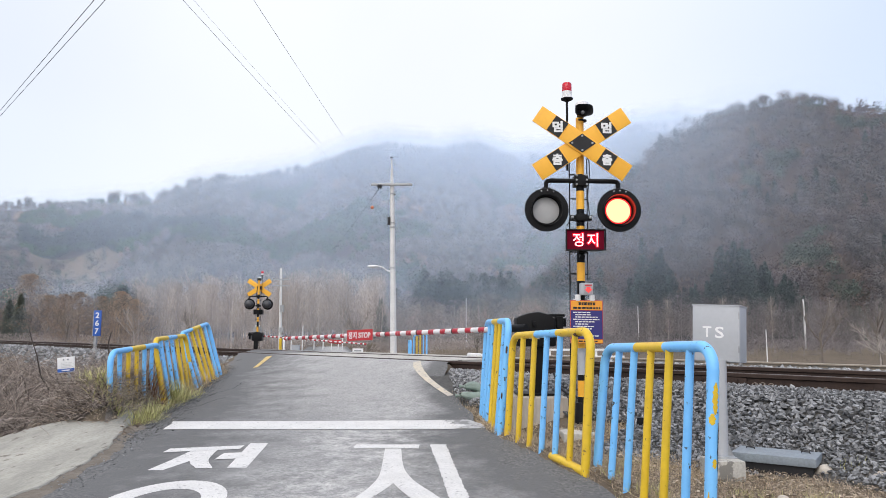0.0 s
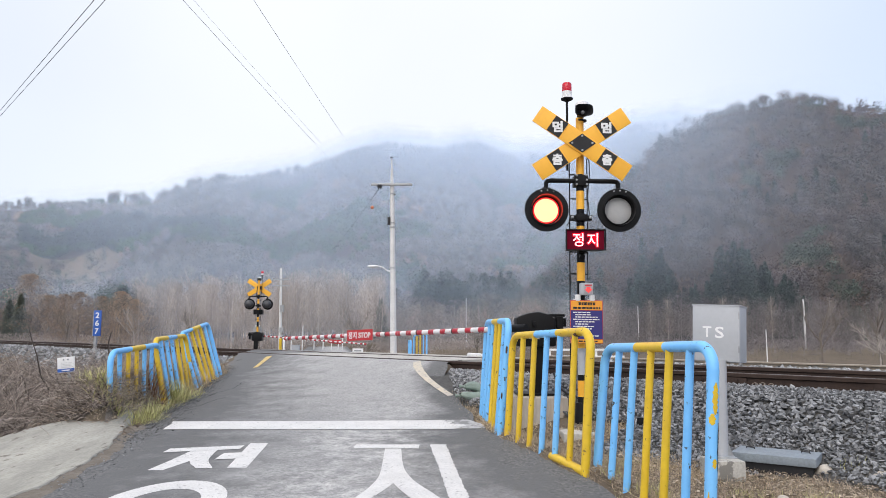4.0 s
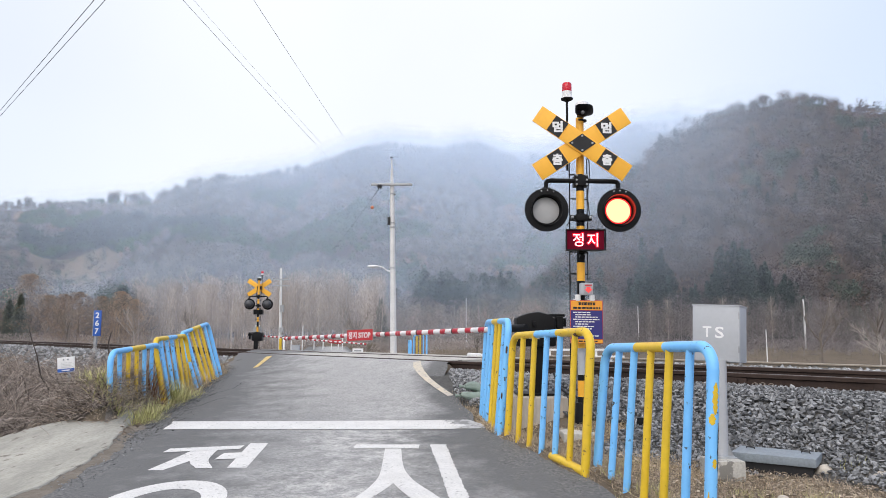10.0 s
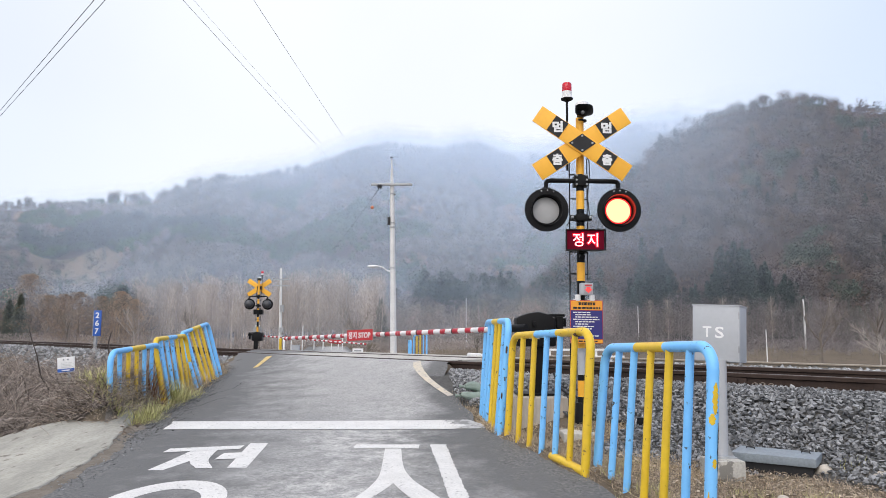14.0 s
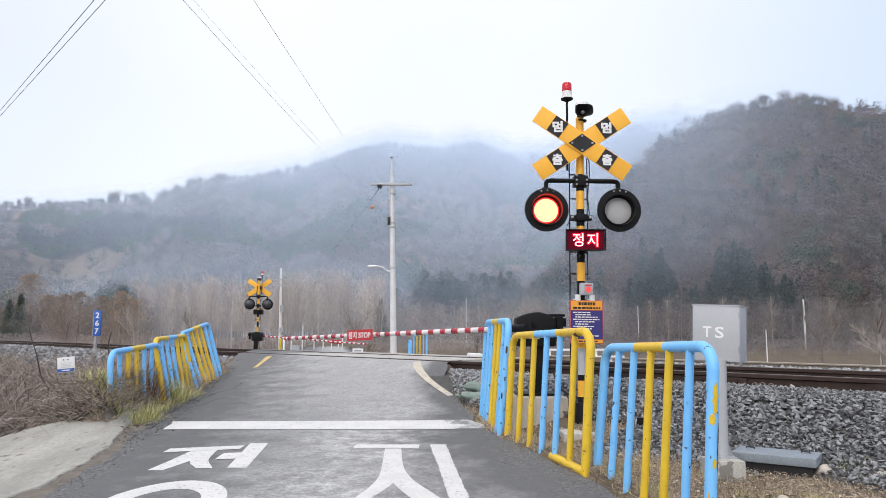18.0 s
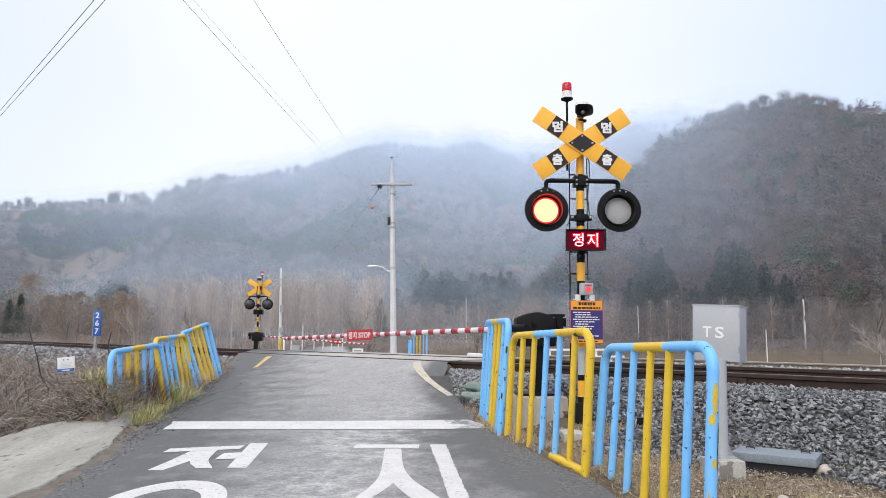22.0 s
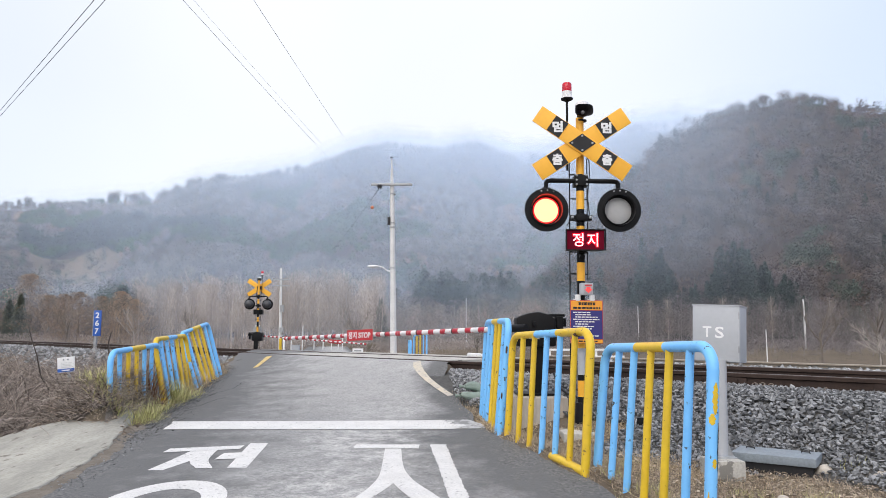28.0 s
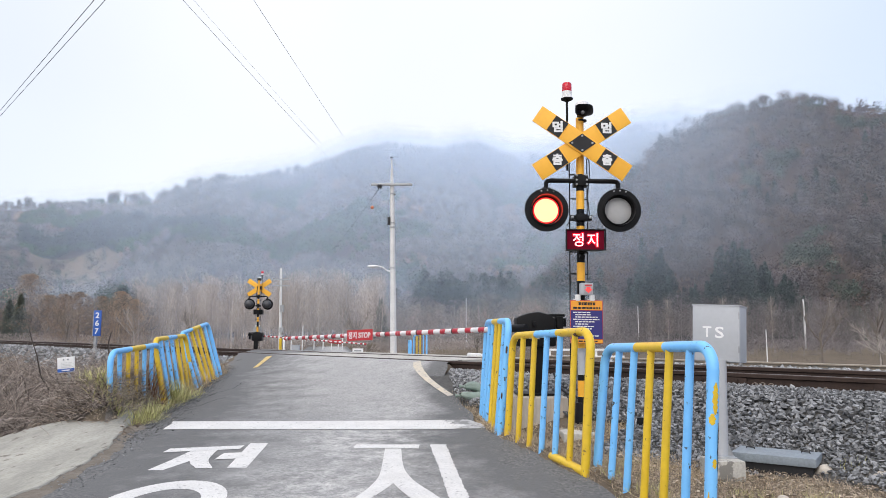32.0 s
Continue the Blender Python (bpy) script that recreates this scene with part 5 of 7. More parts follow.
def leafy_woods(places, heights, per, rng, spread=0.4, size=1.0, low=-0.35):
    """Rounded, lobed crowns of many small clumps, thicker towards the top."""
    n = len(places)
    H = np.repeat(heights, per)
    root = np.repeat(places, per, axis=0)
    d = rng.normal(size=(n * per, 3))
    d /= np.linalg.norm(d, axis=1, keepdims=True)
    d[:, 2] = np.where(d[:, 2] < low, -d[:, 2], d[:, 2])
    az = np.arctan2(d[:, 1], d[:, 0])
    lobe = 1 + 0.20 * np.sin(3 * az + np.repeat(rng.uniform(0, 6.3, n), per)) * (1 - np.abs(d[:, 2])) + 0.16 * np.sin(5 * d[:, 2] + 2 * az + np.repeat(rng.uniform(0, 6.3, n), per))
    wide = np.repeat(spread * heights * rng.uniform(0.75, 1.25, n), per)
    r = (rng.uniform(0, 1, n * per) ** 0.45 * lobe)[:, None]
    c = root + d * r * np.stack([wide, wide, 0.42 * H], 1) + np.stack([0 * H, 0 * H, 0.56 * H], 1)
    way = np.cross(d, rng.normal(size=d.shape))
    way /= np.linalg.norm(way, axis=1, keepdims=True) + 1e-9
    side = np.cross(d, way) + rng.normal(0, 0.13, d.shape)
    way = way + rng.normal(0, 0.13, d.shape)
    L = (H * 0.10 * size * rng.uniform(0.6, 1.2, n * per))[:, None]
    v = np.stack([c - side * L * 0.5, c + side * L * 0.5, c + way * L * rng.uniform(0.7, 1.5, (n * per, 1))], 1)
    return v.reshape(-1, 3), np.arange(3 * n * per).reshape(-1, 3), np.repeat(rng.uniform(0, 1, n), 3 * per)


def wood(name, v, f, ma, label, category="woodland"):
    return tagged(new(name, sheet(name, v, f, ma, smooth=False)), label, category, kind="stuff")


def grove(name, made, ma, label, category="woodland"):
    """A wood whose trees each keep a tone of their own."""
    v, f, tone = made
    me = sheet(name, v, f, ma, smooth=False)
    layer = me.attributes.new("tree_tone", "FLOAT", "POINT")
    layer.data.foreach_set("value", tone.astype(np.float32))
    return tagged(new(name, me), label, category, kind="stuff")


def scatter(hill, n, ulo, uhi, vlo, vhi, rng, keep=None):
    u, v = rng.uniform(ulo, uhi, n), rng.uniform(vlo, vhi, n)
    if keep is not None:
        m = keep(u, v)
        u, v = u[m], v[m]
    return hill.place(u, v)


def stands(u, v, seed):
    """Uneven stands of one kind of tree: about -1.5 to 1.5 over a hillside."""
    return np.sin(u * 19 + seed + 1.3 * np.sin(v * 7)) * np.sin(v * 9 + seed * 2 + 0.8 * np.sin(u * 13)) + 0.55 * np.sin(u * 47 + 3 * seed - 5 * v) * np.sin(v * 23 + seed)


terrace = lambda u, v: (u > -0.66) & (u < -0.475) & (v > 0.25) & (v < 0.49 - 0.5 * np.maximum(u + 0.54, 0))
fir_band = lambda u, v: (u > -0.62) & (u < -0.33) & (np.abs(v - np.interp(u, [-0.62, -0.5, -0.4, -0.33], [0.60, 0.53, 0.46, 0.44])) < 0.05 * np.interp(u, [-0.62, -0.58, -0.43, -0.33], [0.5, 1, 0.9, 0.15]))
pine_belt = lambda u, v: (u > -0.62) & (u < -0.02) & (np.abs(v - np.interp(u, [-0.62, -0.4, -0.2, 0.0], [0.50, 0.47, 0.40, 0.33])) < 0.075 + 0.04 * np.sin(u * 31))
u_, v_ = grow.uniform(-0.72, 0.40, 12500), grow.uniform(0.02, 0.985, 12500) ** 0.85
kind_ = stands(u_, v_, 0.7)
open_ = ~terrace(u_, v_) & ~fir_band(u_, v_) & (u_ < 0.31)
belt_ = pine_belt(u_, v_)
for ma, pick, label, tall in ((M_FARGREY, (kind_ < 0.1) & ~belt_, "leafless grey-brown woods on the far hill", (11, 19)), (M_FARMAUVE, (kind_ >= 0.1) & (kind_ < 0.45) & ~belt_, "mauve-grey leafless woods on the far hill", (11, 18)),
                              (M_FARRUST, (kind_ >= 0.45) & (kind_ < 0.65) & ~belt_, "rust-brown oaks on the far hill", (9, 15)), (M_PINE, (kind_ >= 0.65) | belt_, "dull green pine woods on the far hill", (11, 20))):
    near_ = v_ < 0.42
    p = hill_back.place(u_[pick & open_ & near_], v_[pick & open_ & near_])
    grove("hill_woods", leafy_woods(p, grow.uniform(*tall, len(p)), 70, grow, 0.36, 0.82), ma, label)
    p = hill_back.place(u_[pick & open_ & ~near_], v_[pick & open_ & ~near_])
    grove("hill_woods", leafy_woods(p, grow.uniform(*tall, len(p)), 46, grow, 0.36, 1.05), ma, label)
p = scatter(hill_back, 6000, -0.62, -0.33, 0.38, 0.66, grow, fir_band)[:620]
grove("conifer_stand", needle_woods(p, grow.uniform(17, 27, len(p)), 150, grow, 0.30, 0.25, 2.2, 0.2, (0.45, 0.9)), M_CONIFER, "dark conifer band high on the far slope")
p = scatter(hill_back, 240, -0.72, 0.40, 0.1, 0.85, grow)
grove("conifer_stand", needle_woods(p, grow.uniform(14, 24, len(p)), 110, grow, 0.26, 0.25, 1.7, 0.2, (0.5, 0.95)), M_CONIFER_GREY, "single dark conifers standing among the bare woods")
u_ = np.sort(grow.uniform(-0.72, 0.40, 300))
u_ = u_ + 0.004 * np.sin(u_ * 160)
tall = (15 + 6 * np.sin(u_ * 37) * np.sin(u_ * 11 + 1) + grow.uniform(-4, 4, 300)) * np.interp(u_, [-0.7, -0.35, -0.25, 0.4], [1.3, 1.3, 0.95, 0.9])
p = hill_back.place(u_, grow.uniform(0.985, 1.004, 300))
grove("ridge_trees", bare_woods(p, tall, 50, grow, 0.30, width=0.05, low=0.3, trunk=0.06), M_HILLGREY, "bare trees standing along the skyline of the far hill")
grove("ridge_trees", leafy_woods(p, tall, 40, grow, 0.30, 0.75), M_HILLGREY, "lacy leafless crowns along the skyline of the far hill")
p = scatter(hill_back, 60, -0.40, 0.15, 0.985, 1.0, grow)
grove("ridge_trees", leafy_woods(p, grow.uniform(9, 17, len(p)), 60, grow, 0.3, 1.1), M_PINE, "dark pines standing along the skyline of the far hill")
u_, v_ = grow.uniform(0.08, 0.74, 2300), grow.uniform(0.02, 0.985, 2300)
kind_ = stands(u_, v_, 2.9)
for ma, pick, label in ((M_HILLGREY, kind_ < 0.0, "leafless grey woods on the nearer hill"), (M_HILLMAUVE, (kind_ >= 0.0) & (kind_ < 0.5), "mauve-grey leafless woods on the nearer hill"),
                        (M_HILLRUST, (kind_ >= 0.5) & (kind_ < 0.8), "rust-brown oak scrub on the nearer hill"), (M_CONIFER_GREY, kind_ >= 0.8, "dull pines on the nearer hill")):
    p = hill_spur.place(u_[pick & (v_ > 0.4)], v_[pick & (v_ > 0.4)])
    grove("hill_woods", leafy_woods(p, grow.uniform(6, 11, len(p)), 124, grow, 0.42, 0.66), ma, label)
    p = hill_spur.place(u_[pick & (v_ <= 0.4)], v_[pick & (v_ <= 0.4)])
    grove("hill_woods", leafy_woods(p, grow.uniform(6, 11, len(p)), 190, grow, 0.42, 0.5), ma, label)
    if ma is not M_CONIFER_GREY:
        p = p[::3] + [0.6, -1.0, 0]
        grove("bare_woods", bare_woods(p, grow.uniform(7, 12, len(p)), 60, grow, 0.30, width=0.009, trunk=0.016), M_HILLPALE, label + ", their pale stems showing")
p = scatter(hill_spur, 70, 0.12, 0.72, 0.05, 0.9, grow)
grove("conifer_stand", needle_woods(p, grow.uniform(7, 13, len(p)), 500, grow, 0.25), M_CONIFER, "single dark conifers on the nearer hill")
u_ = grow.uniform(0.25, 0.75, 260)
tall = 4.6 + 1.2 * np.sin(u_ * 43) * np.sin(u_ * 17) + grow.uniform(-1.0, 1.2, 260)
grove("ridge_trees", bare_woods(hill_spur.place(u_, grow.uniform(0.98, 1.004, 260)), tall, 90, grow, 0.40, width=0.03, low=0.15, trunk=0.04), M_HILLGREY, "low bare trees along the skyline of the nearer hill")


# dark conifer stands at the hills' foot
def stand(n, ulo, uhi, dlo, dhi, hlo, hhi, per=170, spread=0.22):
    u, d = grow.uniform(ulo, uhi, n), grow.uniform(dlo, dhi, n)
    z = np.full(n, -1.5) + np.maximum(d - 190, 0) * 0.25
    return needle_woods(np.stack([u * d, d, z], 1), grow.uniform(hlo, hhi, n), per, grow, spread, 0.25, 0.78, 0.2, (0.42, 0.85))


grove("conifer_stand", stand(16, -0.072, 0.0, 176, 205, 10, 17, 600, 0.25), M_CONIFER, "dark conifers behind the utility pole")
grove("conifer_stand", stand(170, -0.05, 0.235, 175, 215, 8, 17.5, 480, 0.28), M_CONIFER, "dark conifer stand behind the bare thicket")
grove("conifer_stand", stand(34, 0.03, 0.25, 172, 200, 7, 13, 480, 0.3), M_CONIFER_GREY, "paler grey-green conifers before the dark stand")
grove("conifer_stand", stand(34, 0.25, 0.37, 178, 205, 8, 14, 520, 0.30), M_CONIFER, "dark conifer stand at the foot of the hill")
grove("conifer_stand", stand(50, 0.36, 0.53, 178, 208, 8, 14, 520, 0.30), M_CONIFER, "dark conifer stand at the foot of the hill")
for u0, u1, n, us_, tops_ in ((0.262, 0.345, 15, [0.26, 0.305, 0.345], [0.55, 1.0, 0.6]), (0.355, 0.525, 30, [0.355, 0.375, 0.415, 0.44, 0.47, 0.525], [0.6, 0.72, 1.0, 0.92, 0.88, 0.45])):
    u, d = np.linspace(u0, u1, n) + grow.normal(0, 0.003, n), grow.uniform(176, 192, n)
    tall = 28 * np.interp(u, us_, tops_) * grow.uniform(0.72, 1.02, n)
    grove("conifer_stand", needle_woods(np.stack([u * d, d, np.full(n, -1.5)], 1), tall, 1500, grow, 0.20, 0.3, 0.5, 0.3, (0.55, 0.95)), M_CONIFER, "tall dark conifers in a clump at the foot of the hill")
grove("conifer_stand", stand(60, 0.50, 0.76, 182, 215, 5, 11, 600, 0.27), M_CONIFER_GREY, "low grey-green pines at the foot of the hill")


# bare thicket and poplars along the valley floor
def belt(n, ulo, uhi, dlo, dhi, hlo, hhi, per, spread, width, trunk=0.012, up=1.0):
    u, d = grow.uniform(ulo, uhi, n), grow.uniform(dlo, dhi, n)
    return bare_woods(np.stack([u * d, d, np.full(n, -1.4)], 1), grow.uniform(hlo, hhi, n), per, grow, spread, up=up, width=width, trunk=trunk)


grove("bare_thicket", belt(190, -0.13, 0.25, 105, 165, 6, 10.5, 380, 0.30, 0.004, up=0.55), M_BRANCH, "grey leafless thicket along the valley floor")
grove("bare_thicket", belt(290, 0.2, 0.75, 105, 165, 6, 10, 340, 0.27, 0.0038, up=0.5), M_MAUVE, "grey leafless thicket along the valley floor")
grove("poplar_belt", belt(300, -0.46, -0.09, 112, 165, 8, 15.5, 260, 0.20, 0.0036, 0.011), M_PALEBRANCH, "slender bare poplars in a dense grey-brown belt")
grove("bare_thicket", belt(190, -0.80, -0.42, 114, 150, 6, 11, 300, 0.34, 0.0065), M_HILLPALE, "grey leafless trees beside the railway")
u_, d_ = grow.uniform(-0.50, -0.46, 5), grow.uniform(160, 170, 5)
grove("conifer_stand", needle_woods(np.stack([u_ * d_, d_, np.full(5, -1.4)], 1), grow.uniform(11, 15, 5), 600, grow, 0.3), M_CONIFER, "dark conifers behind the larches")
grove("valley_brush", belt(560, -0.8, 0.18, 66, 110, 1.0, 2.8, 110, 0.6, 0.022), M_BRANCH, "low leafless brush on the valley floor")
grove("valley_brush", belt(620, 0.10, 0.8, 64, 110, 1.0, 2.8, 110, 0.6, 0.022), M_MAUVE, "low leafless brush on the valley floor")


def valley_tree(u, d, height, kind, seed):
    """A single tree of the valley's edge: larch in tiers, dark conifer or round evergreen."""
    rng = np.random.RandomState(seed)
    ma, label, spread, droop, full, tiers = {"larch": (M_TAN, "tan winter larch with branches in flat tiers", 0.52, 0.06, 0.38, 0.3), "fir": (M_FIR, "dark green conifer at the field's edge", 0.24, 0.25, 0.6, 0.25),
                                             "round": (M_CONIFER, "dark rounded evergreen tree beside the larches", 0.0, 0.0, 0.0, 0.0)}[kind]
    tree = thing("larch_tree" if kind == "larch" else "conifer_tree", pose(u * d, d, -1.4), label, "tree", "larches beside the railway" if kind == "larch" else "")
    part("trunk", Shape().pipe([(0, 0, -0.3), (0.05, 0, height * 0.5), (0, 0, height * 0.97)], [height * 0.016, height * 0.011, 0.02], 7), M_BARK, tree)
    if kind == "round":
        v, f, tone = leafy_woods(np.zeros((1, 3)), np.array([height]), 3600, rng, 0.36, 0.28)
    else:
        v, f, tone = needle_woods(np.zeros((1, 3)), np.array([height]), 5200, rng, spread, droop, full, tiers, (0.5, 0.65) if kind == "larch" else (0.7, 1.05))
    me = sheet("crown", v, f, ma, smooth=False)
    layer = me.attributes.new("tree_tone", "FLOAT", "POINT")
    layer.data.foreach_set("value", tone.astype(np.float32))
    part("crown", me, ma, tree)


for i, (u, d, height, kind) in enumerate(((-0.466, 96, 8.2, "larch"), (-0.492, 98, 7.6, "larch"), (-0.447, 100, 7.3, "larch"), (-0.527, 104, 8.6, "larch"), (-0.548, 106, 8.4, "larch"), (-0.572, 112, 8.6, "larch"),
                                          (-0.598, 118, 12.5, "larch"), (-0.612, 113, 8.8, "fir"), (-0.628, 114, 8.0, "fir"), (-0.646, 111, 6.0, "fir"), (-0.473, 118, 11.3, "round"), (-0.09, 118, 8.4, "fir"))):
    valley_tree(u, d, height, kind, 200 + i)

# ---------------------------------------------------------------- haze over the hillsides, made of tinted sheets
def haze_material(name):
    """A thin veil standing in for haze: how thick it lies is stored in the sheet's density layer."""
    ma = bpy.data.materials.new(name)
    ma.use_nodes = True
    nt = ma.node_tree
    nt.nodes.remove(nt.nodes["Principled BSDF"])
    out = nt.nodes["Material Output"]
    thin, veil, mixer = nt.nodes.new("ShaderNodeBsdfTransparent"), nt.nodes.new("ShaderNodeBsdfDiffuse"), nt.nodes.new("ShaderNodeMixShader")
    # the blue of distant haze is put into the veil's colour
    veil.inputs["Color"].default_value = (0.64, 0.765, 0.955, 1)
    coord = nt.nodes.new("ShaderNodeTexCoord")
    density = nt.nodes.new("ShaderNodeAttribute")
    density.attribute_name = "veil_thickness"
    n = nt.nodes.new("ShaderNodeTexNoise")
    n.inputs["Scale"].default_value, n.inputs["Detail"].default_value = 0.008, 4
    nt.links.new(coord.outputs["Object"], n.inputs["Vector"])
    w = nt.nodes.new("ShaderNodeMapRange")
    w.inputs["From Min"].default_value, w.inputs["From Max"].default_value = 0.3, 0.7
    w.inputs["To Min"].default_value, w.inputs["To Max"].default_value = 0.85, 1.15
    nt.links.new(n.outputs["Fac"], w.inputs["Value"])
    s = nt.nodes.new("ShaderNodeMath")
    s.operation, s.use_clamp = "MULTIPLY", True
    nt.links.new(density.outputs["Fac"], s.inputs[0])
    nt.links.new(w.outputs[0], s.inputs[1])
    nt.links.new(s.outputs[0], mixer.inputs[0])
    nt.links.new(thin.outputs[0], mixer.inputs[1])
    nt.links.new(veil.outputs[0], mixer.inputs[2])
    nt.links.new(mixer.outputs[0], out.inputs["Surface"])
    return ma


M_HAZE = haze_material("haze_veil")


def mist(d, ulo, uhi, line, thick, label, layers):
    """Upright sheets of painted haze one behind another across the valley, thinning out along the skyline they hide."""
    us, ks = np.linspace(ulo, uhi, 160), np.concatenate([np.linspace(0, 0.86, 26), np.linspace(0.88, 1.22, 20)])
    U, K = np.meshgrid(us, ks)
    top = np.interp(U, [p[0] for p in line], [p[1] for p in line])
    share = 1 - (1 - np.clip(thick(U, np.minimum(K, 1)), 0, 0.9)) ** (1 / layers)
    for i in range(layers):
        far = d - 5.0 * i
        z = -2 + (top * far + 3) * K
        me = sheet("mist_bank", np.stack([U * far, far + 0 * U, z], -1).reshape(-1, 3), grid_faces(len(ks), 160), M_HAZE)
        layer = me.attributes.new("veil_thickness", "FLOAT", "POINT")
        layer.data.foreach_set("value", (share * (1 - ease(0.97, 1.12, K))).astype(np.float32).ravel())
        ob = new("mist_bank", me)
        ob.visible_shadow = False
        tagged(ob, label, "mist", kind="stuff")


mist(405, -1.3, 1.3, RIDGE, lambda u, k: 0.86 * ((0.13 + 0.12 * k + 0.24 * k ** 3) * np.interp(u, [-0.62, -0.45, -0.1], [0.5, 0.9, 1.42]) + 0.20 * k ** 3 * ease(-0.4, -0.05, u)), "pale tinted sheet standing in for haze before the far hill", 4)
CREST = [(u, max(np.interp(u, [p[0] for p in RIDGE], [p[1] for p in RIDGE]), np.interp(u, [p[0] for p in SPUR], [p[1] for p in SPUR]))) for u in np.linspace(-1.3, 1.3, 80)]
mist(170, -1.3, 1.3, CREST, lambda u, k: 0.85 * ((0.11 + 0.11 * k ** 2) * np.interp(u, [-0.1, 0.2, 0.35, 0.6], [1.05, 1.95, 1.75, 0.7]) * (1 - 0.55 * ease(-0.12, 0.05, u) * (1 - ease(0.2, 0.5, k))) + 0.09 * k ** 3 * ease(0.2, 0.32, u) * (1 - 0.8 * ease(0.36, 0.5, u))), "faint tinted sheet standing in for haze before the nearer hill", 2)


def low_haze(u0, u1, d, tops, thick, label):
    """A low sheet of painted haze before a wood, with a soft upper edge."""
    us, ks = np.linspace(u0, u1, 60), np.linspace(0, 1, 12)
    U, K = np.meshgrid(us, ks)
    top = np.interp(U, np.linspace(u0, u1, len(tops)), tops)
    dist = d + 3 * np.sin(U * 19) + 4 * K
    me = sheet("mist_bank", np.stack([U * dist, dist, -1.6 + (top + 1.6) * K], -1).reshape(-1, 3), grid_faces(12, 60), M_HAZE)
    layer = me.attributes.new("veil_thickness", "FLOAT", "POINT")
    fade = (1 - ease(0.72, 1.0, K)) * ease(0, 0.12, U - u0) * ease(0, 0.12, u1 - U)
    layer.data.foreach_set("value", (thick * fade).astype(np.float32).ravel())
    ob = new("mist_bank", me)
    ob.visible_shadow = False
    return tagged(ob, label, "mist", kind="stuff")


low_haze(-0.66, 0.30, 108, (9, 14, 16, 16, 13, 10, 8), 0.10, "thin tinted sheet standing in for haze before the poplars")

# terraced fields on the far slope
hill_us, hill_vs = np.linspace(-1.3, 1.3, 150), np.linspace(0, 1, 60)
for i0, i1, j0, j1, label in ((36, 49, 13, 30, "brown terraced fields on the far slope"),):
    U, V = np.meshgrid(hill_us[i0:i1], hill_vs[j0:j1])
    pts = hill_back.place(U, V) + [0, 0, 1.0]
    tagged(new("terraced_fields", sheet("terraced_fields", pts.reshape(-1, 3), grid_faces(j1 - j0, i1 - i0), M_FIELD)), label, "field", kind="structure")
for v0, u0, u1, n in ((0.278, -0.585, -0.50, 50), (0.327, -0.578, -0.515, 40), (0.374, -0.605, -0.545, 44), (0.405, -0.65, -0.608, 40), (0.426, -0.575, -0.54, 20), (0.36, -0.65, -0.60, 44), (0.478, -0.60, -0.535, 50)):
    p = hill_back.place(grow.uniform(u0, u1, n), v0 + grow.normal(0, 0.003, n)) + [0, 0, 1.8]
    grove("hedge", leafy_woods(p, grow.uniform(3, 6.5, n), 60, grow, 0.5, 0.8), M_CONIFER_GREY, "dark hedge between the terraces", "hedge")
p = scatter(hill_back, 2600, -0.67, -0.47, 0.24, 0.49, grow, lambda u, v: (np.sin(u * 60 + 9 * v) * np.sin(v * 55 + 1) > 0.62) | (u < -0.605) | (v < 0.275))
grove("field_scrub", leafy_woods(p, grow.uniform(2, 8, len(p)), 44, grow, 0.55, 1.0), M_HILLMAUVE, "bare scrub between the terraced fields", "scrub")


# ---------------------------------------------------------------- single trees
def branches(start, way, length, radius, level, rng, out):
    """Adds a bent branch and its forks to out: lists of points and radii."""
    pts, p, d = [start], start.copy(), way.normalized()
    n = 5
    for i in range(n):
        d = (d + Vector((rng.uniform(-1, 1), rng.uniform(-1, 1), rng.uniform(-0.5, 0.9))) * 0.17).normalized()
        p = p + d * (length / n)
        pts.append(p.copy())
    out.append((pts, [radius * (1 - 0.75 * i / n) for i in range(n + 1)], level))
    if level < 3:
        for i in range(6 if level else 7):
            t = rng.uniform(0.25, 1.0)
            q = pts[min(int(t * n), n)]
            side_way = (d + Vector((rng.uniform(-1, 1), rng.uniform(-1, 1), rng.uniform(-0.2, 0.7)))).normalized()
            branches(q, side_way, length * rng.uniform(0.35, 0.6), radius * 0.42, level + 1, rng, out)


def bare_tree(m, height, seed, ma, label, wide=1.0):
    rng = random.Random(seed)
    tree = thing("tree", m, label, "tree")
    lean = Vector((rng.uniform(-0.15, 0.15), 0, 1))
    top = lean * height * 0.45
    part("trunk", Shape().pipe([Vector((0, 0, -0.3)), top * 0.4 + Vector((0.05, 0, 0)), top], [height * 0.018, height * 0.014, height * 0.010], 8), ma, tree)
    crown = Shape()
    for i in range(6):
        found = []
        at_z = top * rng.uniform(0.45, 1.0)
        a = rng.uniform(0, 6.28)
        branches(at_z, Vector((math.cos(a) * wide, math.sin(a) * wide, rng.uniform(0.7, 1.6))), height * rng.uniform(0.35, 0.55), height * 0.008, 1, rng, found)
        part("limb", Shape().pipe(found[0][0], found[0][1], 6), ma, tree)
        for pts, rad, level in found[1:]:
            crown.pipe(pts, rad, 3, caps=False)
    part("crown", crown, ma, tree, "fine leafless twigs", smooth=0)
    return tree


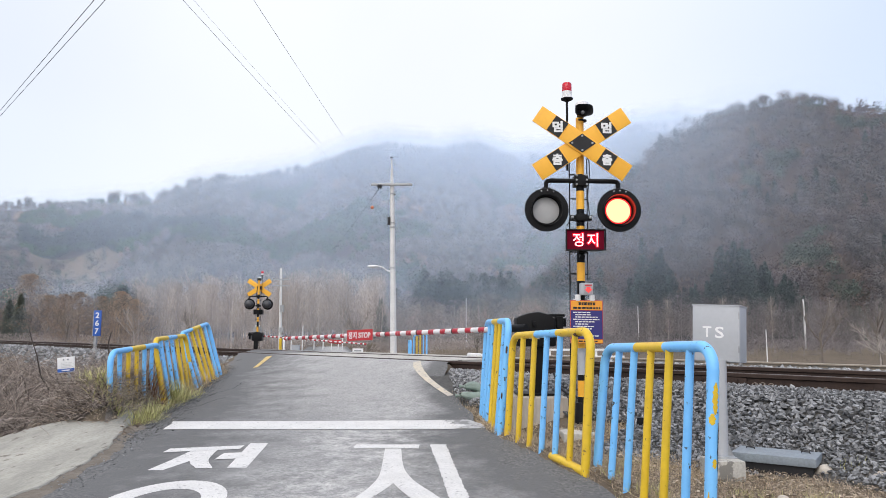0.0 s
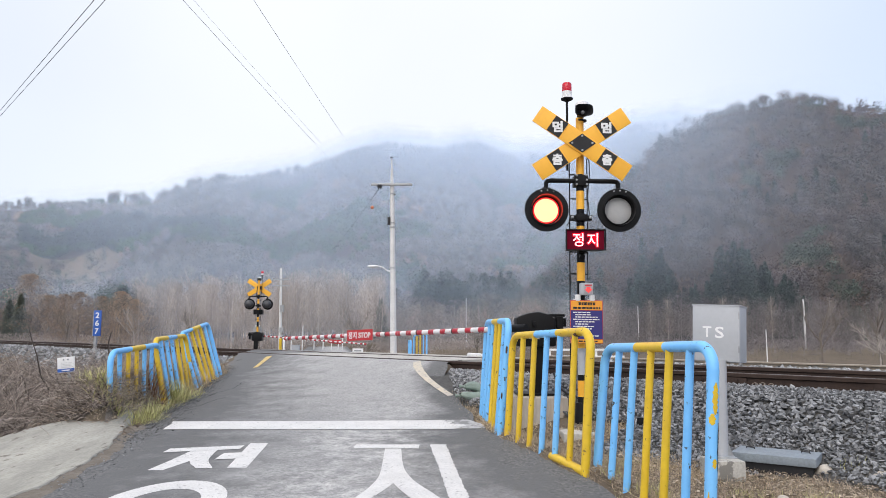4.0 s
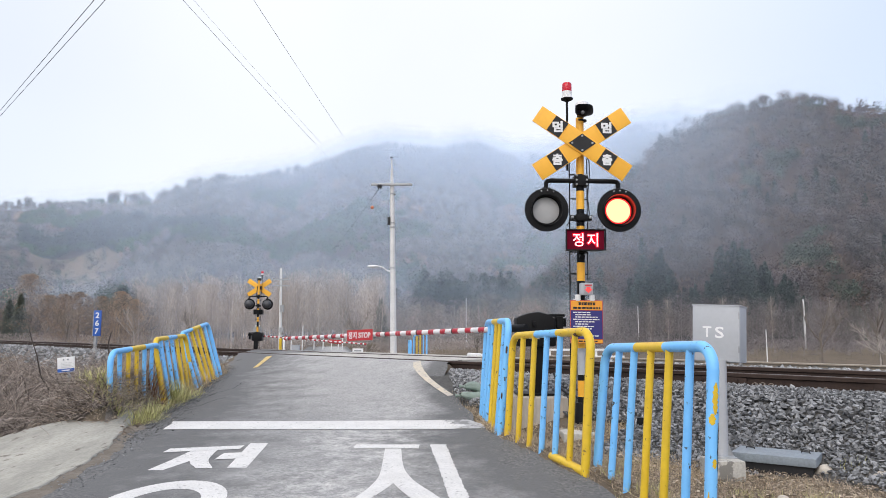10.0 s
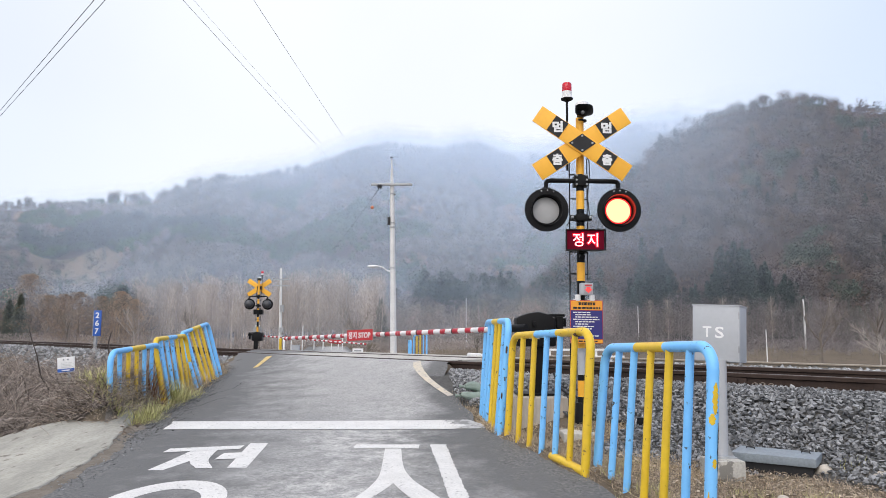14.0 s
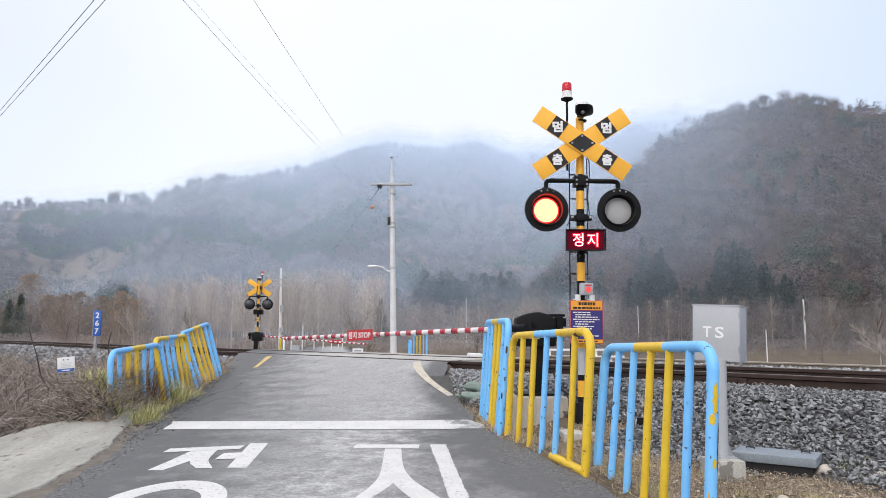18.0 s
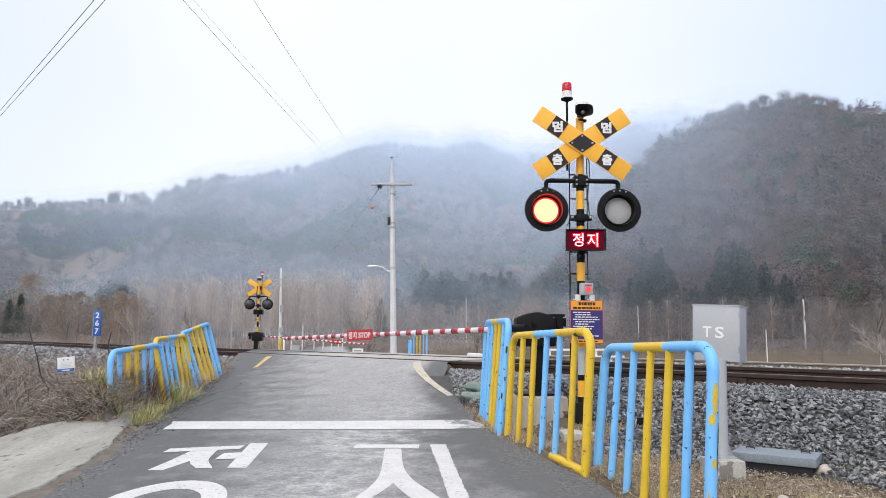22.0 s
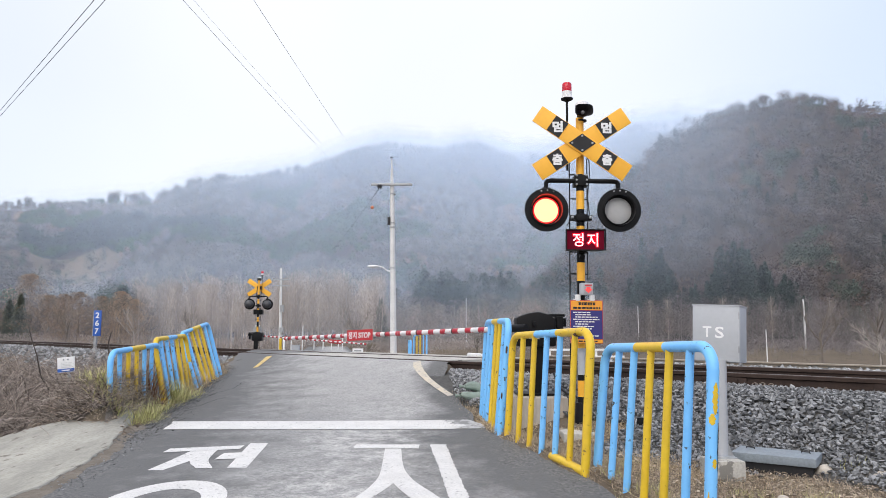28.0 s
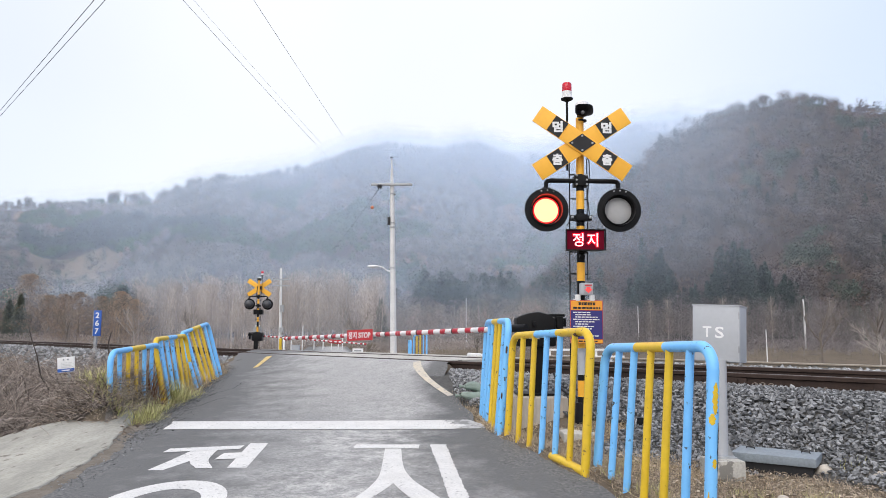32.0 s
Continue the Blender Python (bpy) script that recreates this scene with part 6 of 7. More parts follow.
M_PALEBARK = material("pale_bark", (0.46, 0.42, 0.38), (0.36, 0.32, 0.29), grain=20, blotch=3, rough=0.95, bump=0.3)
for i, (x, y, z, h, ma, label, wide) in enumerate((
        (25.0, 46.0, -1.3, 5.2, M_BARK, "dark leafless tree beside the field", 0.9),
        (27.6, 44.0, -1.3, 3.4, M_PALEBARK, "pale leafless shrub arching over the field's edge", 1.8),
        (29.5, 46.0, -1.3, 3.6, M_PALEBARK, "pale leafless shrub arching over the field's edge", 1.8),
        (31.5, 50.0, -1.3, 5.5, M_BARK, "dark leafless tree beside the field", 1.2),
        (-41.0, 92.0, -1.4, 7.5, M_PALEBARK, "pale-stemmed leafless tree beside the railway", 0.9),
        (-33.0, 92.0, -1.4, 7.0, M_BARK, "grey leafless tree beside the railway", 0.9),
        (-49.0, 90.0, -1.4, 7.5, M_BARK, "grey leafless tree beside the railway", 0.9),
        (-12.5, 100.0, -1.4, 6.5, M_BARK, "grey leafless tree in the valley", 1.0),
        (3.0, 62.0, -1.3, 4.0, M_BARK, "grey leafless shrub beyond the crossing", 1.3))):
    bare_tree(pose(x, y, z), h, 40 + i, ma, label, wide)


def poplar_tree(seed):
    rng = np.random.RandomState(seed)
    tree = thing("poplar_tree", pose(0, 0, -50), "slender pale bare poplar in the valley belt", "tree", "poplars in the valley")
    part("trunk", Shape().pipe([(0, 0, -0.3), (0.05, 0, 4), (0, 0, 11)], [0.13, 0.09, 0.02], 7), M_PALEBARK, tree)
    v, f, tone = bare_woods(np.zeros((1, 3)), np.array([11.5]), 420, rng, 0.13, up=1.5, width=0.0036, trunk=0.011)
    part("crown", sheet("crown", v, f, M_PALEBRANCH, smooth=False), M_PALEBRANCH, tree, "upright pale twigs")
    return tree


stock = [poplar_tree(70 + i) for i in range(3)]
spots = [(-0.44, 112), (-0.41, 116), (-0.385, 113), (-0.36, 115), (-0.335, 112), (-0.31, 116), (-0.285, 112), (-0.262, 114), (-0.235, 112), (-0.21, 115), (-0.19, 113), (-0.165, 112), (-0.14, 116),
         (0.30, 124), (0.325, 120), (0.405, 118), (0.435, 124), (0.475, 119), (0.56, 124)]
for i, (u, d) in enumerate(spots):
    base = pose(u * d, d, -1.4, 0, 0, i * 77 % 360)
    if i < 3:
        stock[i].matrix_basis = base
    else:
        c = copy_thing(stock[i % 3], base)
        if u > 0:
            c.scale = (0.85, 0.85, 0.8)


# ---------------------------------------------------------------- ballast, stone by stone
ROCK_V = np.array([(i, j, k) for i in (-1, 1) for j in (-1, 1) for k in (-1, 1)]) * 0.62
ROCK_F = np.array([(0, 1, 3), (0, 3, 2), (4, 6, 7), (4, 7, 5), (0, 4, 5), (0, 5, 1), (2, 3, 7), (2, 7, 6), (0, 2, 6), (0, 6, 4), (1, 5, 7), (1, 7, 3)])


def stones(places, sizes, rng):
    """Angular stones, each with its own shape and turn."""
    n = len(places)
    v = (ROCK_V[None] + rng.uniform(-0.36, 0.36, (n, 8, 3))) * rng.uniform(0.6, 1.35, (n, 1, 3)) * np.array([1.2, 0.95, 0.56])
    q = rng.normal(size=(n, 4)) * np.array([1.0, 0.5, 0.5, 1.0])
    q /= np.linalg.norm(q, axis=1, keepdims=True)
    w, x, y, z = q.T
    R = np.stack([1 - 2 * (y * y + z * z), 2 * (x * y - z * w), 2 * (x * z + y * w), 2 * (x * y + z * w), 1 - 2 * (x * x + z * z), 2 * (y * z - x * w), 2 * (x * z - y * w), 2 * (y * z + x * w), 1 - 2 * (x * x + y * y)], 1).reshape(n, 3, 3)
    v = np.einsum("nij,nkj->nki", R, v) * sizes[:, None, None] * np.array([1, 1, 0.9]) + places[:, None, :]
    f = ROCK_F[None] + np.arange(n)[:, None, None] * 8
    return v.reshape(-1, 3), f.reshape(-1, 3)


def bed_points(a0, a1, q0, q1, step, rng, keep=None):
    A, Q = np.meshgrid(np.arange(a0, a1, step), np.arange(q0, q1, step))
    A, Q = A.ravel() + rng.uniform(-0.6, 0.6, A.size) * step, Q.ravel() + rng.uniform(-0.6, 0.6, A.size) * step
    if keep is not None:
        m = keep(A, Q)
        A, Q = A[m], Q[m]
    x, y = ALONG[0] * A + ACROSS[0] * Q, 11.27 + ALONG[1] * A + ACROSS[1] * Q
    off = np.maximum(road_left(y) - x, x - road_right(y))
    m = (off > 0.03 + 0.10 * rng.uniform(size=len(x)))
    px_, py_ = (x - 2.62) * 0.574 + (y - 5.57) * 0.819, (y - 5.57) * 0.574 - (x - 2.62) * 0.819
    m &= (np.abs(px_) > 0.205) | (np.abs(py_) > 0.32)
    return np.stack([x, y, bed_z(Q) + rng.uniform(-0.006, 0.038, len(x))], 1)[m]


shake = np.random.RandomState(11)
edge = lambda A, Q: Q > -2.15 + 0.18 * np.sin(A * 2.1) + 0.1 * np.sin(A * 5.3) - 0.15 * shake.uniform(size=A.shape) ** 3
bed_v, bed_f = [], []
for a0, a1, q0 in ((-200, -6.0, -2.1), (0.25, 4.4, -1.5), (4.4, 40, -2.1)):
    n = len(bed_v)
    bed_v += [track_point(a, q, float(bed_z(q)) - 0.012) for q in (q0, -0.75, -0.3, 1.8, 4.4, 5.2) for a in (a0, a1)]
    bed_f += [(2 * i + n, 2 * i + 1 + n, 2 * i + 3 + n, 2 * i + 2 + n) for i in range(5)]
# surface under the stones, with the shade of their gaps in its colour
ballast = new("ballast", sheet("shaded_ballast_bed", np.array(bed_v), bed_f, M_BALLASTSHADE))
tagged(ballast, "grey crushed-stone ballast under the rails", "ballast", kind="structure")
M_STONE = material("ballast_stone_single", (0.265, 0.27, 0.278), (0.165, 0.168, 0.173), grain=30, blotch=8, rough=0.9, bump=0.1, bump_size=0.003, random_tint=0.6, spec=0.25)
near_patch = lambda A, Q: (A > 5.3) & (A < 6.3) & (Q > -1.35) & (Q < -0.78)
pts = bed_points(3.0, 10.5, -2.3, -0.05, 0.025, shake, lambda A, Q: edge(A, Q) & ~near_patch(A, Q) & ((Q > -1.5) | (A > 4.4)))
loose = tagged(part("loose_stones", sheet("loose_stones", *stones(pts, shake.uniform(0.010, 0.025, len(pts)), shake), M_BALLAST, smooth=False), M_BALLAST, ballast), kind="stuff")
for a0, a1, q0, q1, gap, small, large in ((0.2, 3.0, -2.3, -0.05, 0.027, 0.012, 0.026), (0.2, 10.5, 0.1, 4.5, 0.078, 0.026, 0.05), (-34, -3.5, -2.3, 3.0, 0.15, 0.036, 0.066)):
    pts = bed_points(a0, a1, q0, q1, gap, shake, lambda A, Q: (Q > -1.45) | (A < -2))
    tagged(part("loose_stones", sheet("loose_stones", *stones(pts, shake.uniform(small, large, len(pts)), shake), M_BALLAST_PALE, smooth=False), M_BALLAST_PALE, ballast), kind="stuff")
kinds = []
for i in range(8):
    v, f = stones(np.zeros((1, 3)), np.array([0.026]), shake)
    kinds.append(sheet("stone", v, f, M_STONE, smooth=False))
pts = bed_points(5.3, 6.3, -1.35, -0.78, 0.042, shake)
for i, p in enumerate(pts):
    part("stone", kinds[i % 8], M_STONE, ballast, at=pose(*p, 0, 0, i * 47 % 360))

low_wall = tagged(part("low_wall", Shape().box((8.5, 4.62, 0.29 - RAIL_Z), (20, 0.14, 0.40)).box((8.5, 4.61, 0.496 - RAIL_Z), (20, 0.2, 0.022)), M_TANWALL, at=TRACK, smooth=0), "low tan concrete wall along the far side of the ballast", "wall", kind="structure")
for q0, q1 in ((0.19, 1.31), (1.56, 2.2)):
    tagged(part("crossing_panel", Shape().box((-2.75, (q0 + q1) / 2, -0.03), (5.2, q1 - q0, 0.05)), M_CONCRETE, at=TRACK, smooth=0, bevel=0.008), "grey concrete crossing panel between the rails", "crossing panel", kind="structure")

# ---------------------------------------------------------------- brambles and grass
green = np.random.RandomState(21)


def canes(roots, lengths, rng, thick, segs=4, rise=0.8):
    """Arching dead stems as thin three-sided rods."""
    n = len(roots)
    az = rng.uniform(0, 2 * math.pi, n)
    d = np.stack([np.cos(az), np.sin(az), rng.uniform(0.5, 1.6, n) * rise], 1)
    d /= np.linalg.norm(d, axis=1, keepdims=True)
    bend = rng.normal(0, 0.22, (n, 3)) + np.array([0, 0, -0.30])
    p, line = roots.copy(), [roots.copy()]
    for s in range(segs):
        p = p + d * (lengths / segs)[:, None]
        d = d + bend * 0.55 + rng.normal(0, 0.16, (n, 3))
        d /= np.linalg.norm(d, axis=1, keepdims=True)
        line.append(p)
    line = np.stack(line, 1)
    m = segs + 1
    ring = np.array([(1, 0, 0), (-0.5, 0.4, 0.8), (-0.5, -0.4, -0.8)])
    w = thick[:, None] * np.linspace(1, 0.4, m)[None]
    v = line[:, :, None, :] + ring[None, None] * w[:, :, None, None]
    idx = np.arange(n * m * 3).reshape(n, m, 3)
    f = [np.stack([idx[:, :-1, k], idx[:, :-1, (k + 1) % 3], idx[:, 1:, (k + 1) % 3], idx[:, 1:, k]], -1).reshape(-1, 4) for k in range(3)]
    return v.reshape(-1, 3), np.concatenate(f)


def blades(xy, length, lean, rng, width=0.006):
    n = len(xy)
    base = np.stack([xy[:, 0], xy[:, 1], ground_z(xy[:, 0], xy[:, 1]) - 0.01], 1)
    az = rng.uniform(0, 2 * math.pi, n)
    k = rng.uniform(0, lean, n)
    tip = base + np.stack([np.cos(az) * k, np.sin(az) * k, np.ones(n)], 1) / np.sqrt(1 + k * k)[:, None] * (length * rng.uniform(0.5, 1.2, n))[:, None]
    return slivers(base, tip, np.full(n, width) * rng.uniform(0.6, 1.4, n), rng)


def tuft_blades(xy, length, rng, width=0.006, droop=1.1):
    """Long grass blades that rise, bend over and hang: ribbons of four pieces."""
    n, m = len(xy), 5
    az = rng.uniform(0, 2 * math.pi, n)
    out = np.stack([np.cos(az), np.sin(az), 0 * az], 1)
    side_ = np.stack([-np.sin(az), np.cos(az), 0 * az], 1)
    p = np.stack([xy[:, 0], xy[:, 1], ground_z(xy[:, 0], xy[:, 1]) - 0.01], 1)
    tilt = rng.uniform(0.1, 1.15, n)
    curl = rng.uniform(0.3, 1.0, n) * droop / m
    L = length * rng.uniform(0.5, 1.2, n) / (m - 1)
    rows_ = []
    for i in range(m):
        w = (width * (1 - (i / (m - 1)) ** 1.5 * 0.9) * rng.uniform(0.7, 1.3, n) / 2)[:, None]
        rows_ += [p - side_ * w, p + side_ * w]
        p = p + (out * np.sin(tilt)[:, None] + np.array([0, 0, 1.0]) * np.cos(tilt)[:, None]) * L[:, None]
        tilt = tilt + curl * (1 + i * 0.6)
    v = np.stack(rows_, 1)
    i0 = np.arange(n)[:, None] * (2 * m) + 2 * np.arange(m - 1)[None]
    f = np.stack([i0, i0 + 1, i0 + 3, i0 + 2], -1).reshape(-1, 4)
    return v.reshape(-1, 3), f


def flakes(xy, lift, size, rng):
    """Curled dead leaves lying about: two triangles each, bent along the rib."""
    n = len(xy)
    c = np.stack([xy[:, 0], xy[:, 1], ground_z(xy[:, 0], xy[:, 1]) + lift * rng.uniform(0.2, 1.0, n)], 1)
    az = rng.uniform(0, 2 * math.pi, n)
    along = np.stack([np.cos(az), np.sin(az), rng.uniform(-0.4, 0.4, n)], 1) * (size * rng.uniform(0.5, 1.3, n))[:, None]
    across = np.stack([-np.sin(az), np.cos(az), rng.uniform(-0.3, 0.3, n)], 1) * (size * 0.5 * rng.uniform(0.5, 1.2, n))[:, None]
    rise = np.array([0, 0, 1.0]) * (size * rng.uniform(0.0, 0.5, n))[:, None]
    v = np.stack([c - along, c + along, c + across + rise, c - across + rise], 1)
    k = np.arange(n)[:, None] * 4
    return v.reshape(-1, 3), np.concatenate([k + [0, 1, 2], k + [1, 0, 3]])


def cluster(centres, per, spread, rng):
    c = np.repeat(np.asarray(centres, float), per, axis=0)
    return c + rng.normal(0, spread, c.shape)


# dark sheet laid under the brambles to paint the shade in their gaps
bx_, by_ = np.meshgrid(np.linspace(-14, -3.45, 110), np.linspace(5.2, 16, 110))
reach = np.interp(by_, [5.2, 6.2, 7.0, 7.4, 7.7, 9, 20], [-4.45, -4.2, -3.92, -3.6, -3.52, -3.7, -4.5])
bx_ = np.minimum(bx_, reach)
tagged(new("leaf_litter", sheet("leaf_litter", np.stack([bx_, by_, np.where(beyond(bx_, by_) < -1.8, ground_z(bx_, by_) + 0.02, ground_z(bx_, by_) - 0.1)], -1).reshape(-1, 3), grid_faces(110, 110), M_BRAMBLESHADE)), "dark brown sheet painted as shade under the brambles", "leaf litter", kind="structure")
n = 9000
bx_, by_ = green.uniform(-13, -3.5, n), green.uniform(5.6, 17, n)
ok = (bx_ < np.interp(by_, [5.6, 6.2, 7.0, 7.4, 7.9, 9, 20], [-4.35, -4.22, -4.08, -3.95, -3.75, -3.95, -4.5])) & (beyond(bx_, by_) < -1.6) & (bx_ > -0.75 * by_ - 1) & ((np.abs(bx_ + 0.5316 * by_) > 0.42) | (by_ < 6.3) | (by_ > 9.0))
bx_, by_ = bx_[ok], by_[ok]
hump = 0.10 + 0.16 * (np.sin(bx_ * 1.9) * np.sin(by_ * 1.4 + 0.5) + 1)
roots = np.stack([bx_, by_, ground_z(bx_, by_) + hump * green.uniform(0, 1, len(bx_))], 1)
tagged(new("brambles", sheet("brambles", *canes(roots, green.uniform(0.35, 1.0, len(roots)) * np.interp(roots[:, 0], [-4.9, -4.1], [1.0, 0.38]), green, green.uniform(0.003, 0.007, len(roots))), M_BRAMBLE)), "tangled leafless brown brambles over the field edge", "brambles", kind="stuff")
bx_, by_ = green.uniform(-7.5, -3.6, 7500), green.uniform(5.8, 10.5, 7500)
ok = (bx_ < np.interp(by_, [5.6, 6.2, 7.0, 7.4, 7.9, 9, 20], [-4.35, -4.22, -4.06, -3.92, -3.75, -3.95, -4.5])) & (bx_ > -0.72 * by_ - 0.6) & ((np.abs(bx_ + 0.5316 * by_) > 0.42) | (by_ < 6.3) | (by_ > 9.0))
bx_, by_ = bx_[ok], by_[ok]
roots = np.stack([bx_, by_, ground_z(bx_, by_) + 0.16 * green.uniform(0, 1, len(bx_)) * np.interp(bx_, [-4.6, -3.7], [1.5, 0.5])], 1)
tagged(new("brambles", sheet("brambles", *canes(roots, green.uniform(0.25, 0.7, len(roots)) * np.interp(roots[:, 0], [-4.9, -4.1], [1.0, 0.5]), green, green.uniform(0.003, 0.0075, len(roots)), 4), M_BRAMBLE)), "dense low brambles along the concrete apron", "brambles", kind="stuff")
bx_, by_ = green.uniform(-4.9, -3.4, 2600), green.uniform(6.8, 11.0, 2600)
ok = bx_ < np.interp(by_, [7.0, 7.3, 7.5, 7.8, 8, 9, 10, 11], [-4.02, -3.85, -3.72, -3.62, -3.58, -3.66, -3.8, -4.0])
bx_, by_ = bx_[ok], by_[ok]
roots = np.stack([bx_, by_, ground_z(bx_, by_) + 0.06 * green.uniform(0, 1, len(bx_))], 1)
tagged(new("brambles", sheet("brambles", *canes(roots, green.uniform(0.08, 0.24, len(roots)), green, green.uniform(0.0022, 0.005, len(roots)), 6, 0.55), M_PALECANE)), "low dead brambles under the railing", "brambles", kind="stuff")
bx_, by_ = green.uniform(-14, -3.5, 15000), green.uniform(6, 18, 15000)
ok = ((np.abs(bx_ + 0.5316 * by_) > 0.42) | (by_ < 6.3) | (by_ > 9.0)) & (beyond(bx_, by_) < -1.7) & (bx_ < np.interp(by_, [6, 7.0, 7.4, 7.9, 9, 20], [-4.25, -4.05, -3.9, -3.7, -3.85, -4.6]))
bl = np.stack([bx_[ok], by_[ok]], 1)
wood("dead_weeds", *blades(bl, 0.34, 1.6, green, 0.006), M_BRAMBLE, "dead brown weeds among the brambles", "weeds")
fence_line = np.stack([green.uniform(-4.2, -3.42, 9000), green.uniform(7.3, 13.8, 9000)], 1)
fence_line[:, 0] -= 0.085 * (fence_line[:, 1] - 7.6) - 0.06
wood("dry_grass", *blades(fence_line, 0.10, 3.5, green, 0.005), M_DRYGRASS, "dry straw-coloured grass on the bank under the railing", "grass")
tufts = [(-3.40, 7.86), (-3.42, 7.98), (-3.36, 8.05), (-3.44, 8.25), (-3.50, 8.4), (-3.58, 8.75), (-3.62, 8.95), (-3.55, 9.1), (-3.70, 9.6), (-4.0, 7.85), (-4.1, 8.0), (-4.15, 7.8), (-4.62, 6.3), (-4.75, 6.2), (-4.5, 6.4), (-3.55, 10.2)]
wood("green_grass", *blades(cluster(tufts, 130, 0.06, green), 0.15, 2.2, green, 0.008), M_GREENGRASS, "yellow-green grass tufts at the lane's edge", "grass")
wood("dry_grass", *blades(cluster(tufts, 70, 0.09, green), 0.14, 2.4, green, 0.006), M_DRYGRASS, "straw-coloured stalks among the green tufts", "grass")
gxr, gyr = green.uniform(0.8, 4.4, 130000), green.uniform(4.2, 7.4, 130000)
ok = (gxr > road_right(gyr) + 0.08) & (beyond(gxr, gyr) < np.where(gyr > 5.9, -1.42, -1.75) + np.where(gyr > 5.9, 0.05, 0.2) * np.sin(gxr * 4)) & (gxr < 0.7 * gyr + 0.3) & (np.sin(gxr * 5.1 + 2 * np.sin(gyr * 3.3)) * np.sin(gyr * 6.7 + gxr) + green.uniform(-0.9, 0.9, len(gxr)) > -0.55 + 0.45 * ease(2.6, 3.8, gxr))
wood("dry_grass", *blades(np.stack([gxr[ok], gyr[ok]], 1), 0.06, 6.0, green, 0.0042), M_DEADGRASS, "flattened brown dead grass beside the ballast", "grass")
gxr, gyr = green.uniform(0.3, 1.0, 2600), green.uniform(4.4, 10.2, 2600)
ok = (gxr > road_right(gyr) + 0.0) & (gxr < road_right(gyr) + 0.30)
wood("dry_grass", *blades(np.stack([gxr[ok], gyr[ok]], 1), 0.10, 1.8, green, 0.004), M_DEADGRASS, "dry grass stalks at the foot of the railing", "grass")
gxr, gyr = green.uniform(0.0, 1.3, 9000), green.uniform(7.3, 9.9, 9000)
ok = (gxr > road_right(gyr) - 0.05) & (beyond(gxr, gyr) < -1.15 + 0.1 * np.sin(gyr * 9)) & (gxr < road_right(gyr) + 0.75)
wood("dry_grass", *blades(np.stack([gxr[ok], gyr[ok]], 1), 0.07, 3.2, green, 0.006), M_DRYGRASS, "pale dry grass between the lane and the ballast", "grass")
k_ = green.uniform(0, 1, 4200)
line_x, line_y = np.interp(k_, [0, 0.35, 0.7, 1], [0.45, 0.56, 0.82, 1.10]), np.interp(k_, [0, 0.35, 0.7, 1], [7.7, 6.75, 5.9, 4.9])
wood("dry_grass", *blades(np.stack([line_x + green.normal(0.02, 0.06, 4200), line_y + green.normal(0, 0.05, 4200)], 1), 0.065, 3.0, green, 0.005), M_DEADGRASS, "dry grass and leaf litter along the railing's feet", "grass")
tufts = [(1.28, 4.62), (1.38, 4.5), (2.05, 4.75), (2.45, 4.6), (3.1, 5.3), (1.25, 5.0), (1.5, 5.9)]
wood("green_grass", *blades(cluster(tufts, 60, 0.07, green), 0.10, 1.2, green, 0.006), M_GREENGRASS, "small green grass tufts among dry straw", "grass")

bx_, by_ = green.uniform(-25, 52, 90000), green.uniform(12, 80, 90000)
ok = (beyond(bx_, by_) > 5.3) & (np.maximum(road_left(by_) - bx_, bx_ - road_right(by_)) > 0.4)
wood("dead_weeds", *blades(np.stack([bx_[ok], by_[ok]], 1), 0.15, 2.2, green, 0.012), M_WEED, "dead brown weeds over the field beyond the tracks", "weeds")

y_ = green.uniform(7.75, 10.8, 46)
bank = np.stack([-3.60 - 0.10 * (y_ - 7.66) - green.uniform(-0.06, 0.14, 46), y_], 1)
wood("dry_grass", *blades(cluster(bank, 75, 0.06, green), 0.20, 1.7, green, 0.0065), M_DRYGRASS, "long straw-coloured grass at the railing's feet", "grass")
wood("green_grass", *blades(cluster(bank[::5], 60, 0.05, green), 0.20, 1.6, green, 0.007), M_GREENGRASS, "yellow-green grass among the straw", "grass")
y_ = green.uniform(9.4, 12.9, 26)
wood("dry_grass", *blades(cluster(np.stack([road_left(y_) - green.uniform(-0.10, 0.10, 26), y_], 1), 70, 0.06, green), 0.17, 1.8, green, 0.006), M_DRYGRASS, "tan dry grass hanging over the lane's edge", "grass")
y_ = green.uniform(4.9, 13.5, 2600)
x_ = road_left(y_) + 0.02 + 0.30 * green.uniform(0, 1, 2600) ** 2
v, f = stones(np.stack([x_, y_, road_z(x_, y_) + 0.002], 1), green.uniform(0.002, 0.0085, 2600), green)
wood("edge_grit", v, f, M_BALLAST, "loose grit and crumbs along the broken asphalt edge", "grit")

gxr, gyr = green.uniform(0.5, 2.1, 26000), green.uniform(5.2, 7.3, 26000)
ok = (gxr > road_right(gyr) + 0.02) & (beyond(gxr, gyr) < -1.40) & (np.sin(gxr * 9 + 3 * np.sin(gyr * 5)) + green.uniform(-1, 1.4, len(gxr)) > -0.2)
wood("dry_grass", *blades(np.stack([gxr[ok], gyr[ok]], 1), 0.075, 4.0, green, 0.0045), M_DRYGRASS, "pale flattened straw round the footings", "grass")
gxr, gyr = green.uniform(1.1, 3.6, 30000), green.uniform(4.1, 5.9, 30000)
ok = (gxr > road_right(gyr) + 0.06) & (beyond(gxr, gyr) < -1.8) & (np.sin(gxr * 7 + 2.5 * np.sin(gyr * 6)) * np.sin(gyr * 8) + green.uniform(-0.9, 0.9, len(gxr)) > 0.15)
